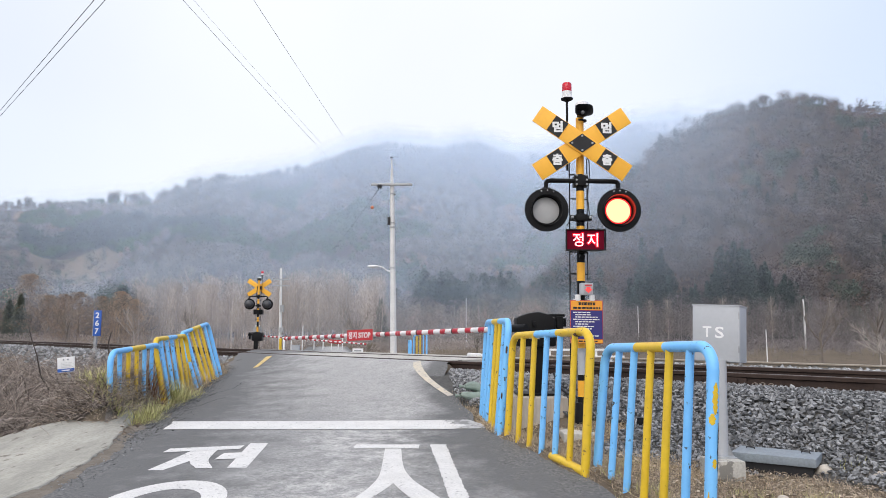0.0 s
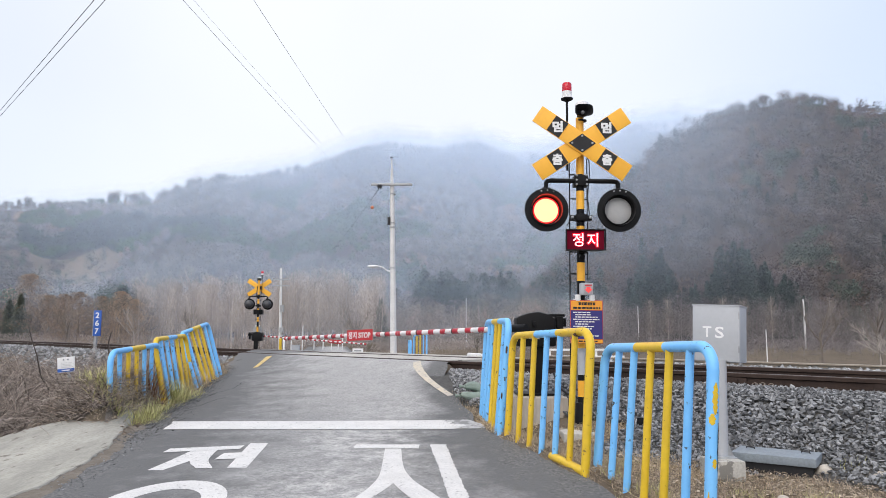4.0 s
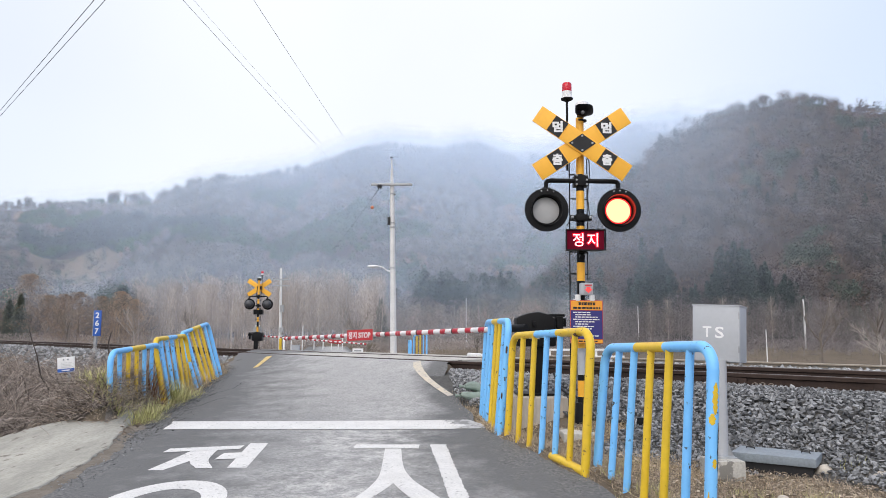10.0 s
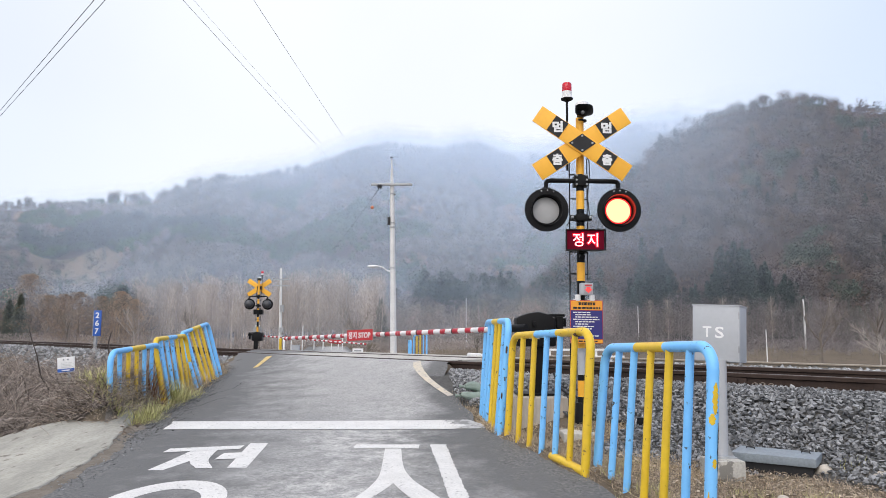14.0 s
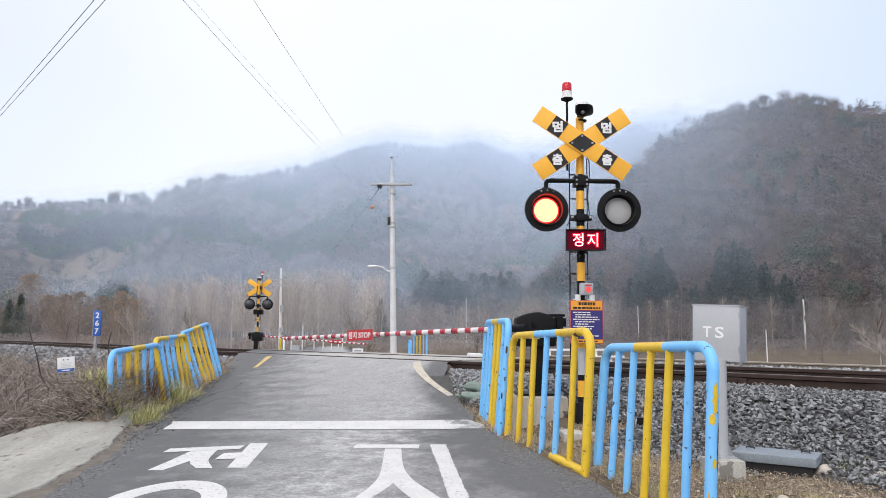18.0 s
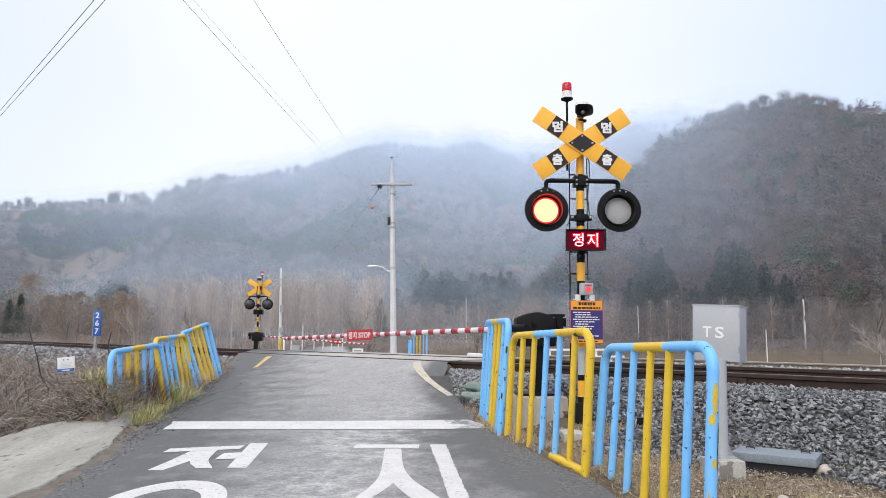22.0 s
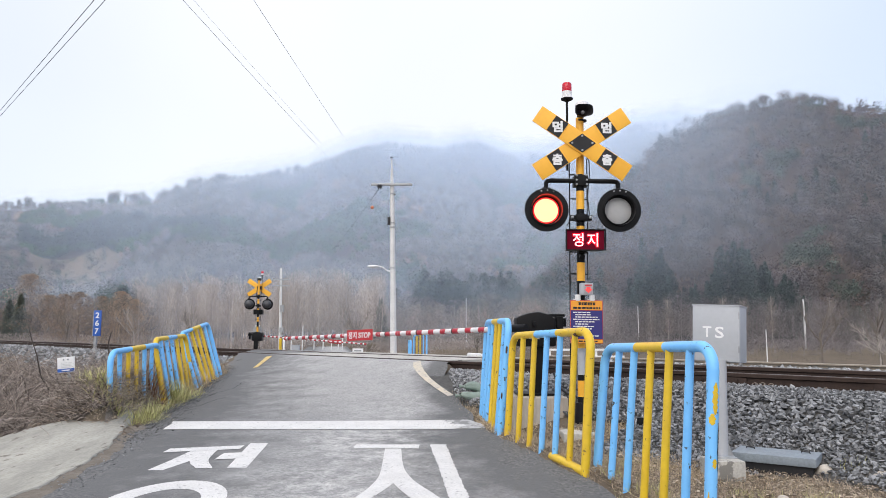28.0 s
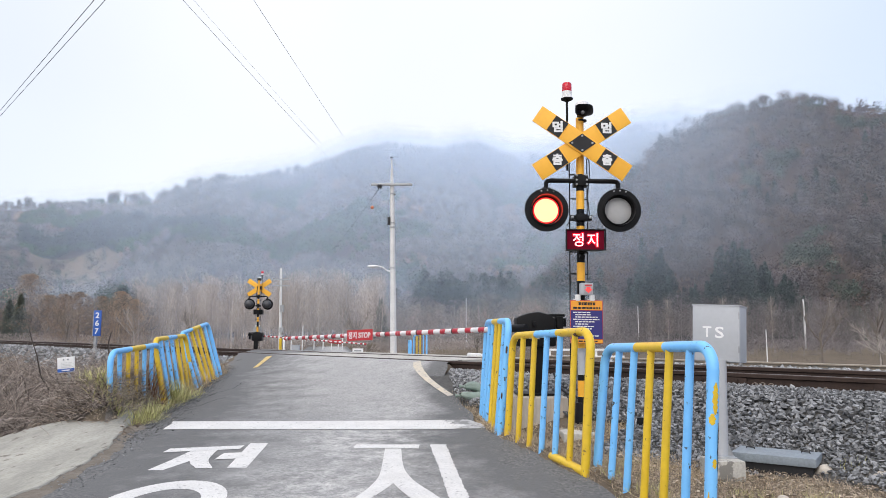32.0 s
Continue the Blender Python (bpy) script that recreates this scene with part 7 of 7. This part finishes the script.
wood("dry_grass", *blades(np.stack([gxr[ok], gyr[ok]], 1), 0.055, 5.0, green, 0.004), M_DRYGRASS, "pale straw matted over the brown grass", "grass")
# long tufts, dead fern and pale canes on the bank
tufts = [(-3.36, 7.74), (-3.40, 7.9), (-3.38, 8.05), (-3.46, 8.2), (-3.50, 8.4), (-3.53, 8.6), (-3.55, 8.8), (-4.0, 7.75), (-4.1, 7.95), (-4.22, 8.15), (-3.92, 7.95), (-3.85, 7.7), (-3.66, 7.55), (-3.74, 7.58), (-3.60, 7.66), (-4.65, 6.25), (-4.8, 6.15), (-4.5, 6.4)]
wood("green_grass", *tuft_blades(cluster(tufts, 60, 0.05, green), 0.25, green, 0.011, 1.0), M_GREENGRASS, "arching yellow-green grass tufts at the lane's edge", "grass")
tufts = [(-3.60, 9.35), (-3.64, 9.5), (-3.62, 9.68), (-3.68, 9.8), (-3.70, 9.6)]
wood("green_grass", *tuft_blades(cluster(tufts, 90, 0.06, green), 0.36, green, 0.012, 1.1), M_GREENGRASS, "large pale green grass tuft under the railing", "grass")
y_ = green.uniform(9.9, 12.9, 40)
wood("dry_grass", *tuft_blades(cluster(np.stack([-3.72 - 0.10 * (y_ - 9.5) - green.uniform(-0.05, 0.22, 40), y_], 1), 55, 0.06, green), 0.33, green, 0.008, 1.2), M_DRYGRASS, "long tan straw arching over the lane's edge", "grass")
y_ = green.uniform(7.6, 10.2, 44)
wood("dry_grass", *tuft_blades(cluster(np.stack([-3.60 - 0.10 * (y_ - 7.66) - green.uniform(0.0, 0.3, 44), y_], 1), 60, 0.06, green), 0.27, green, 0.007, 1.3), M_DRYGRASS, "brown dead grass round the railing's feet", "grass")
fern = np.stack([-3.74 + green.normal(0, 0.07, 26), 8.95 + green.normal(0, 0.10, 26)], 1)
wood("dead_fern", *tuft_blades(np.repeat(fern, 6, axis=0) + green.normal(0, 0.012, (156, 2)), 0.42, green, 0.017, 0.8), M_RUSTLEAF, "rust-brown dead fern against the yellow railing leg", "fern")
n = 900
bx_, by_ = green.uniform(-9.5, -3.9, n), green.uniform(6.0, 11.5, n)
ok = (bx_ < np.interp(by_, [5.6, 6.2, 7.0, 7.4, 9, 20], [-4.3, -4.15, -3.9, -3.9, -4.1, -4.5])) & (bx_ > -0.75 * by_ - 0.6) & ((np.abs(bx_ + 0.5316 * by_) > 0.75) | (by_ < 6.0) | (by_ > 9.0)) & (beyond(bx_, by_) < -1.8)
bx_, by_ = bx_[ok], by_[ok]
roots = np.stack([bx_, by_, ground_z(bx_, by_) + 0.15 * green.uniform(0, 1, len(bx_))], 1)
tagged(new("brambles", sheet("brambles", *canes(roots, green.uniform(0.5, 1.2, len(roots)), green, green.uniform(0.004, 0.0065, len(roots)), 9, 0.7), M_PALECANE)), "pale arching bramble canes over the dark tangle", "brambles", kind="stuff")
bx_, by_ = green.uniform(-5.0, -3.52, 4600), green.uniform(6.9, 8.9, 4600)
ok = (bx_ < np.interp(by_, [6.9, 7.1, 7.25, 7.4, 7.6, 9.4], [-4.10, -3.92, -3.74, -3.58, -3.56, -3.68]))
bx_, by_ = bx_[ok], by_[ok]
roots = np.stack([bx_, by_, ground_z(bx_, by_) + 0.05 * green.uniform(0, 1, len(bx_))], 1)
tagged(new("brambles", sheet("brambles", *canes(roots, green.uniform(0.14, 0.34, len(roots)), green, green.uniform(0.0025, 0.005, len(roots)), 5, 0.6), M_BRAMBLE)), "short dead bramble stems over the bank's foot", "brambles", kind="stuff")
wood("dead_leaves", *flakes(np.stack([bx_, by_], 1), 0.10, 0.022, green), M_DEADLEAF, "dead leaves caught in the brambles", "leaf litter")
bx_, by_ = green.uniform(-4.3, -3.5, 900), green.uniform(7.15, 8.0, 900)
ok = bx_ < np.interp(by_, [7.15, 7.3, 7.5, 8.0], [-3.95, -3.66, -3.54, -3.52])
roots = np.stack([bx_[ok], by_[ok], ground_z(bx_[ok], by_[ok]) + 0.02], 1)
tagged(new("brambles", sheet("brambles", *canes(roots, green.uniform(0.12, 0.34, len(roots)), green, green.uniform(0.0025, 0.005, len(roots)), 6, 0.6), M_PALECANE)), "pale dead stems hanging over the apron's tip", "brambles", kind="stuff")
wood("dead_leaves", *flakes(np.stack([bx_[ok], by_[ok]], 1), 0.06, 0.024, green), M_PALELEAF, "pale dry leaves at the apron's tip", "leaf litter")
gxr, gyr = green.uniform(1.0, 3.4, 3400), green.uniform(4.2, 7.0, 3400)
ok = (gxr > road_right(gyr) + 0.12) & (beyond(gxr, gyr) < -2.05)
wood("dead_leaves", *flakes(np.stack([gxr[ok], gyr[ok]], 1), 0.03, 0.02, green), M_PALELEAF, "pale dry leaves scattered behind the railing", "leaf litter")
gxr, gyr = green.uniform(0.9, 4.2, 9000), green.uniform(4.2, 6.9, 9000)
ok = (gxr > road_right(gyr) + 0.03) & (beyond(gxr, gyr) < -1.8 + 0.2 * np.sin(gxr * 4))
wood("dead_leaves", *flakes(np.stack([gxr[ok], gyr[ok]], 1), 0.035, 0.011, green), M_DEADLEAF, "dead brown leaves strewn through the grass", "leaf litter")
y_ = green.uniform(7.0, 12.6, 2600)
wood("dead_leaves", *flakes(np.stack([road_left(y_) - green.uniform(-0.02, 0.55, 2600), y_], 1), 0.07, 0.02, green), M_DEADLEAF, "dead brown leaves on the bank beside the lane", "leaf litter")
y_ = green.uniform(6.6, 13.8, 5500)
x_ = road_left(y_) + np.abs(green.normal(0, 0.13, 5500)) * np.interp(y_, [6.6, 7.6, 10, 13.8], [0.5, 1.3, 1.2, 0.8]) - 0.03
v, f = stones(np.stack([x_, y_, road_z(x_, y_) + 0.001], 1), 0.0025 + 0.009 * green.uniform(0, 1, 5500) ** 2, green)
wood("asphalt_crumbs", v, f, M_CRUMB, "dark broken asphalt crumbs along the lane's edge", "rubble")

# ---------------------------------------------------------------- sandbags and loose stones
def boulder(size, seed):
    """A worn field stone: a ball knocked flat on a few sides."""
    rng = random.Random(seed)
    bm = bmesh.new()
    bmesh.ops.create_icosphere(bm, subdivisions=3, radius=1.0)
    cuts = [(Vector((rng.uniform(-1, 1), rng.uniform(-1, 1), rng.uniform(-0.6, 1))).normalized(), rng.uniform(0.62, 0.85)) for _ in range(9)]
    for v in bm.verts:
        for way, depth in cuts:
            over = v.co.dot(way) - depth
            if over > 0:
                v.co -= way * over * 0.85
        v.co *= 1 + 0.05 * noise.noise(v.co * 2.5 + Vector((seed, 0, 0)))
        v.co = Vector((v.co.x * 1.35, v.co.y, v.co.z * 0.85)) * size
    me = bpy.data.meshes.new("stone")
    bm.to_mesh(me)
    bm.free()
    me.materials.append(M_PALESTONE)
    me.shade_smooth()
    me.set_sharp_from_angle(angle=radians(30))
    return me


def sandbag(m, seed):
    rng = random.Random(seed)
    sh = Shape()
    rows_, cols_ = 26, 30
    w1, w2, w3 = rng.uniform(0, 6), rng.uniform(0, 6), rng.uniform(0, 6)
    for i in range(rows_):
        t = i / (rows_ - 1)
        s = math.sin(math.pi * min(max(t, 0.02), 0.98)) ** 0.36
        for k in range(cols_):
            a = 2 * math.pi * k / cols_
            pull = 1 - min(t, 1 - t) * 2
            r = 1 + 0.05 * math.sin(3 * a + w1 + 5 * t) + 0.05 * math.sin(11 * t + 2 * a + w2) * math.sin(a + w3) + 0.09 * pull * math.sin(7 * a + w2) + 0.03 * math.sin(17 * t - 4 * a + w1) + rng.uniform(-0.012, 0.012)
            sh.v.append(((t - 0.5) * 0.36 + 0.012 * math.sin(2 * a + w3), 0.11 * s * r * math.cos(a) + 0.015 * math.sin(4 * t + w1), 0.052 + 0.062 * s * r * abs(math.sin(a)) ** 0.7 * (1 if math.sin(a) > 0 else -0.85) - 0.018 * math.sin(6 * t + w2)))
    sh.f = [(i * cols_ + k, i * cols_ + (k + 1) % cols_, (i + 1) * cols_ + (k + 1) % cols_, (i + 1) * cols_ + k) for i in range(rows_ - 1) for k in range(cols_)]
    bag = thing("sandbag", m, "sagging dull green woven sandbag", "sandbag", "sandbags at the ballast's end")
    part("sack", sh, M_SANDBAG, bag, smooth=60)
    part("tied_neck", Shape().pipe([(-0.18, 0, 0.05), (-0.215, 0, 0.06), (-0.25, 0.01, 0.055)], [0.02, 0.012, 0.03], 8), M_SANDBAG, bag)


sandbag(pose(0.40, 8.93, float(ground_z(0.40, 8.93)) + 0.0, 0, 0, 14), 1)
sandbag(pose(0.55, 9.06, float(ground_z(0.55, 9.06)) + 0.01, 0, 0, -8), 2)
sandbag(pose(0.46, 9.06, float(ground_z(0.40, 8.93)) + 0.085, 0, 5, 5), 3)
for (x, y, s), label in (((2.88, 5.36, 0.062), "pale tan field stone beside the cable pit"), ((3.16, 5.12, 0.05), "small pale stone in the dry grass"), ((2.2, 4.62, 0.04), "small grey stone in the dry grass")):
    tagged(part("field_stone", boulder(s, int(s * 1000)), M_PALESTONE, at=pose(x, y, float(ground_z(x, y)) + s * 0.4)), label, "stone")

# ---------------------------------------------------------------- small posts by the railway
km = thing("kilometre_post", pose(-11.46, 23.0, 0.25), "blue railway distance plate numbered 267 on a grey post", "distance marker")
part("post", Shape().box((-0.06, 0.03, 0.42), (0.09, 0.09, 0.95)), M_GALV, km, bevel=0.008)
pl = part("plate", Shape().box((0.0, -0.03, 1.08), (0.24, 0.05, 0.84)), M_SIGNBLUE, km, "blue plate with white numerals", bevel=0.006)
part("plate_edge", Shape().box((-0.128, 0.0, 1.08), (0.02, 0.10, 0.84)), M_GALV, pl)
for i, c in enumerate("267"):
    writing(c, 0.125, 0.19, M_WHITE, pl, pose(0.0, -0.059, 1.34 - 0.26 * i), 0.006, 0.02)
sg = thing("stake_sign", pose(-4.29, 8.07, 0.167, 0, -5, 0), "small white and blue notice on a leaning metal stake", "sign")
part("stake", Shape().box((0, 0.01, 0.10), (0.03, 0.02, 0.75)), M_GALV, sg)
pl = part("plate", Shape().box((-0.025, -0.006, 0.476), (0.197, 0.008, 0.174)), M_WHITE, sg, "white plate with a blue foot")
part("blue_band", Shape().box((-0.025, -0.012, 0.412), (0.192, 0.004, 0.038)), M_SIGNBLUE, pl)
part("text_bar", Shape().box((-0.05, -0.012, 0.533), (0.017, 0.004, 0.015)).box((0.0, -0.012, 0.533), (0.017, 0.004, 0.015)), M_BLUEGREY, pl)
for z in (0.497, 0.48, 0.463, 0.446):
    part("text_bar", Shape().box((-0.025, -0.012, z), (0.11, 0.004, 0.002)), M_GALV, pl)
part("text_bar", Shape().box((-0.025, -0.0155, 0.412), (0.094, 0.003, 0.014)), M_WHITE, pl)
tagged(part("dead_stem", Shape().pipe([(0.35, 0, -0.3), (0.31, 0, 0.3), (0.20, 0, 0.45), (0.12, 0.02, 0.72), (0.05, 0, 0.92), (0, 0, 1.08)], [0.011, 0.010, 0.009, 0.008, 0.006, 0.004], 7), M_DARKSTEM, at=pose(-5.38, 9.0, 0.0)), "dark bare sapling stem leaning over the brambles", "sapling")
tagged(part("dead_stem", Shape().pipe([(0, 0, -0.2), (0.02, 0, 0.4), (-0.02, 0, 0.8), (0.03, 0, 1.02)], [0.02, 0.017, 0.014, 0.008], 7), M_DARKSTEM, at=pose(-7.2, 15.0, 0.0)), "dark bare sapling stem by the railing", "sapling")

# ---------------------------------------------------------------- beyond the tracks
copy_thing(sig, pose(-8.16, 30.5, -0.07, 0, 0, 184))
tagged(bpy.data.objects["warning_signal.001"], "yellow and black crossing signal seen from behind, beyond the tracks")
barrier(pose(-8.1, 30.3, 0.12, 0, 0, 180), Vector((4.75, -2.75, -0.30)), 0.72, "black barrier machine with a lowered boom, beyond the tracks")
tagged(part("machine_footing", Shape().box((0, 0, 0), (0.66, 0.72, 0.6)), M_CONCRETE, bevel=0.02, at=pose(-8.1, 30.3, -0.18)), "concrete block under the far barrier machine", "footing")


def wire(name, a, b, sag, radius, label, n=24):
    a, b = Vector(a), Vector(b)
    pts = []
    for i in range(n + 1):
        t = i / n
        q = a.lerp(b, t)
        q.z -= sag * 4 * t * (1 - t)
        pts.append(q)
    return tagged(part(name, Shape().pipe(pts, radius, 6), M_WIRE), label, "overhead wire")


up = thing("utility_pole", pose(-2.12, 30.0, -0.6), "white concrete utility pole with a steel crossarm and street light", "utility pole")
part("shaft", Shape().pipe([(0, 0, 0), (-0.14, 0, 8.15)], [0.145, 0.095], 20), M_POLE, up, smooth=50)
part("cap_spike", Shape().pipe([(-0.14, 0, 8.1), (-0.15, 0, 8.6), (-0.17, 0, 9.35)], [0.08, 0.06, 0.015], 10), M_POLE, up)
part("finial", Shape().box((-0.17, 0, 9.38), (0.16, 0.05, 0.05)), M_DARK, up)
part("crossarm", Shape().box((-0.14, -0.14, 8.12), (1.82, 0.09, 0.10)), M_GALV, up, bevel=0.01)
for x in (-0.72, -0.62):
    part("insulator", Shape().lathe([(0.03, 0), (0.07, 0.03), (0.04, 0.08), (0.07, 0.12), (0.03, 0.2)], pose(x, -0.14, 8.1, 150), 10), M_DARK, up)
for z in (7.7, 6.4, 6.2, 4.4):
    part("band", Shape().lathe([(0.135, z), (0.14, z), (0.14, z + 0.05), (0.135, z + 0.05)], pose(-0.1, 0, 0), 16), M_GALV, up)
part("cable_box", Shape().box((-0.26, -0.05, 6.5), (0.12, 0.12, 0.35)), M_DARK, up, bevel=0.01)
lt = part("street_light", Shape().pipe([(-0.12, 0, 4.28), (-0.3, 0, 4.3), (-0.5, 0, 4.45), (-0.7, 0, 4.5)], 0.03, 8), M_WHITE, up, "white street light on a curved arm")
part("lamp_head", Shape().lathe([(0.02, -0.28), (0.075, -0.2), (0.09, 0.0), (0.06, 0.2), (0.03, 0.26)], pose(-0.92, 0, 4.5, 0, 90, 0) @ Matrix.Diagonal((0.7, 1.4, 1, 1)), 14), M_WHITE, lt)
up2 = thing("utility_pole", pose(-15.9, 68.0, -1.4), "slim grey utility pole with two crossarms", "utility pole")
part("shaft", Shape().pipe([(0, 0, 0), (-0.15, 0, 8.8)], [0.19, 0.10], 14), M_POLE, up2)
for z in (7.05, 7.65):
    part("crossarm", Shape().box((-0.1, -0.1, z), (1.8, 0.1, 0.1)), M_GALV, up2)
for z, h in ((4.8, 0.7), (2.7, 0.5)):
    part("equipment_box", Shape().box((0.1, -0.2, z), (0.35, 0.3, h)), M_GALV, up2)
for x, y, z, h, r in ((57.4, 110, -1.4, 7.7, 0.16), (23.27, 50, -1.2, 2.4, 0.045), (31, 110, -1.4, 6.6, 0.08), (4.0, 120, -1.4, 8.4, 0.08)):
    pole = thing("pole", pose(x, y, z), "plain pale pole standing in the valley brush", "pole", "poles in the valley")
    part("shaft", Shape().pipe([(0, 0, 0), (0.004 * h, 0, h)], [r, r * 0.75], 10), M_POLE, pole)
    part("cap", Shape().lathe([(r * 0.85, h), (r * 0.85, h + 0.08), (r * 0.3, h + 0.12)], pose(0.004 * h, 0, 0), 10), M_GALV, pole)

wire("overhead_wire", (-2.81, 29.85, 7.42), (-2.90, -12.0, 5.15), 0.35, 0.0032, "black overhead wire to the crossarm")
wire("overhead_wire", (-2.35, 29.9, 5.9), (-5.45, -12.0, 6.4), 0.25, 0.0032, "black overhead wire to the pole")
wire("overhead_wire", (-2.35, 29.9, 6.1), (-5.35, -12.0, 6.55), 0.30, 0.0018, "thin overhead wire to the pole")
wire("overhead_wire", (-2.85, 30.0, 7.35), (-15.2, 67.9, 6.2), 1.0, 0.01, "overhead wire running on to the next pole")
wire("overhead_wire", (-22.0, 30.2, 8.4), (3.8, 0.0, 6.1), 0.0, 0.007, "black overhead wire crossing high above the field")
wire("overhead_wire", (-22.2, 30.2, 8.05), (4.4, 0.0, 6.5), 0.0, 0.007, "black overhead wire crossing high above the field")
tagged(part("marker_ball", Shape().lathe([(0.01, -0.09), (0.07, -0.05), (0.09, 0), (0.07, 0.05), (0.01, 0.09)], None, 14), glow("orange_marker", (0.9, 0.2, 0.1), 0.0), at=pose(-3.6, 34.5, 7.34)), "small orange marker on the overhead wire", "wire marker")

railing("railing", (-1.36, 27.6, -0.25), (-1.22, 26.4, -0.25), (-1.36, 27.6, 0.70), (-1.22, 26.4, 0.72), RB, (RB, RB), (RB, RB), "blue tube railing seen end-on beyond the tracks", "railing beyond the crossing")
for x, y, z, w, h, ma, label in ((-7.95, 34, -0.3, 0.14, 1.05, M_YELLOW, "yellow crossing post beyond the tracks"), (-7.78, 34, -0.3, 0.10, 1.0, M_WHITE, "white crossing post beyond the tracks")):
    b = thing("bollard", pose(x, y, z), label, "bollard")
    part("shaft", Shape().lathe([(w / 2, 0), (w / 2, h - 0.03), (w / 3, h)], None, 14), ma, b)
cabx = thing("relay_box", pose(-7.2, 34, -0.2), "small grey relay box beyond the tracks", "cabinet")
part("case", Shape().box((0, 0, 0.3), (0.35, 0.3, 0.6)), M_GREYBOX, cabx, bevel=0.01)
part("lid", Shape().box((0, 0, 0.615), (0.39, 0.34, 0.03)), M_GREYBOX, cabx)
wb = thing("field_sign", pose(-4.9, 40, -0.8), "white framed panel beside the far lane", "sign")
part("panel", Shape().box((0, 0, 0.75), (0.6, 0.03, 0.36)), M_WHITE, wb)
part("text_bar", Shape().box((0, -0.02, 0.8), (0.4, 0.01, 0.08)), M_GALV, wb)
for dx in (-0.3, 0.3):
    part("leg", Shape().box((dx, 0, 0.25), (0.05, 0.05, 0.5)), M_GALV, wb)
st = thing("covered_stack", pose(1.50, 30, -0.82, 0, 0, 8), "low stack under pale striped sheeting in the field", "covered stack")
part("sheeting", Shape().prism([(-0.34, 0), (0.34, 0), (0.33, 0.85), (0.28, 0.93), (-0.28, 0.96), (-0.33, 0.90)], 0.9), M_WHITE, st, bevel=0.04)
for dx in (-0.22, -0.05, 0.1, 0.24):
    part("strap", Shape().box((dx, -0.006, 0.42), (0.04, 0.012, 0.9)), M_YELLOWLINE, st)
gr = thing("guard_rail", pose(4.6, 30, -0.55), "white guard rail beside the field track", "guard rail")
for x in (0.0, 1.0, 2.0, 3.0):
    part("post", Shape().box((x, 0, 0.3), (0.08, 0.08, 0.95)), M_WHITE, gr)
for z in (0.55, 0.84):
    part("beam", Shape().box((1.5, -0.05, z), (3.4, 0.03, 0.09)), M_WHITE, gr, bevel=0.008)
wbx = thing("meter_box", pose(5.25, 28.5, -0.7), "white metal box on the field's edge", "cabinet")
part("case", Shape().box((0, 0, 0.42), (0.36, 0.3, 0.7)), M_WHITE, wbx, bevel=0.02)
part("door", Shape().box((0, -0.155, 0.42), (0.3, 0.012, 0.6)), M_WHITE, wbx)

for u, top in ((-0.219, 0.4), (-0.2027, 1.6), (-0.186, 0.6), (-0.173, 0.5), (-0.161, 0.3), (-0.151, 0.4), (-0.145, 0.9)):
    d = 58.0
    fp = thing("field_post", pose(u * d, d, -1.45), "thin pale post standing in the valley brush", "post", "pale posts in the valley")
    part("shaft", Shape().pipe([(0, 0, 0), (0.04, 0, top + 1.45)], [0.055, 0.04], 8), M_POLE, fp)

jb = thing("junction_box", pose(1.93, 6.9, 0.07), "small black junction box at the foot of the ballast", "junction box")
part("case", Shape().box((0, 0, 0.06), (0.06, 0.05, 0.10)), M_BLACK, jb, bevel=0.006)
part("tail", Shape().pipe([(-0.04, -0.02, 0.10), (-0.055, -0.03, 0.05), (-0.05, -0.03, 0.0), (-0.02, -0.02, -0.03)], 0.007, 8), M_GALV, jb, "pale cable end")
for a, r in ((5.03, 0.026), (5.11, 0.03), (5.20, 0.026), (3.9, 0.028)):
    ring = [Vector((a + r * math.cos(k * 0.6), -0.10 + 0.01 * math.sin(k), -0.115 + r * math.sin(k * 0.6))) for k in range(10)]
    part("spring_clip", Shape().pipe(ring, 0.006, 6), M_CLIP, track, "pale curled spring clip")


# ---------------------------------------------------------------- what moves
def motions():
    """The two lenses turn in turn: lit for half of each beat of 1.2578 s."""
    beat = 1.2578
    seats = pose(0, 0, -0.055)

    def rows(on, off):
        """Turns of the lens about its upright spindle: 0 is grey, 180 is lit."""
        events = []
        for k in range(-1, 27):
            events.append((on + beat * k, 180))
            events.append((off + beat * k, 0))
        events.sort()
        lit = [a for t, a in events if t <= 0.0][-1]
        out = [(0.0, seats @ pose(0, 0, 0, 0, lit, 0))]
        for t, angle in events:
            if 0.1 < t < 31.95:
                start = math.floor(t * 10) / 10
                step = 1 if angle else -1
                base = 0 if angle else 180
                for i in range(4):
                    out.append((start + i / FPS, seats @ pose(0, 0, 0, 0, base + step * 60 * i, 0)))
        out.append((32.0, out[-1][1]))
        clean = []
        for t, m in out:
            if t > 32.0 or (clean and frame(t) <= frame(clean[-1][0])):
                continue
            clean.append((t, m))
        if frame(clean[-1][0]) < frame(32.0):
            clean.append((32.0, clean[-1][1]))
        return clean

    walk(FRONT["left"], rows(0.19, 0.8112))
    walk(FRONT["right"], rows(0.8112 - beat, 0.19))


motions()
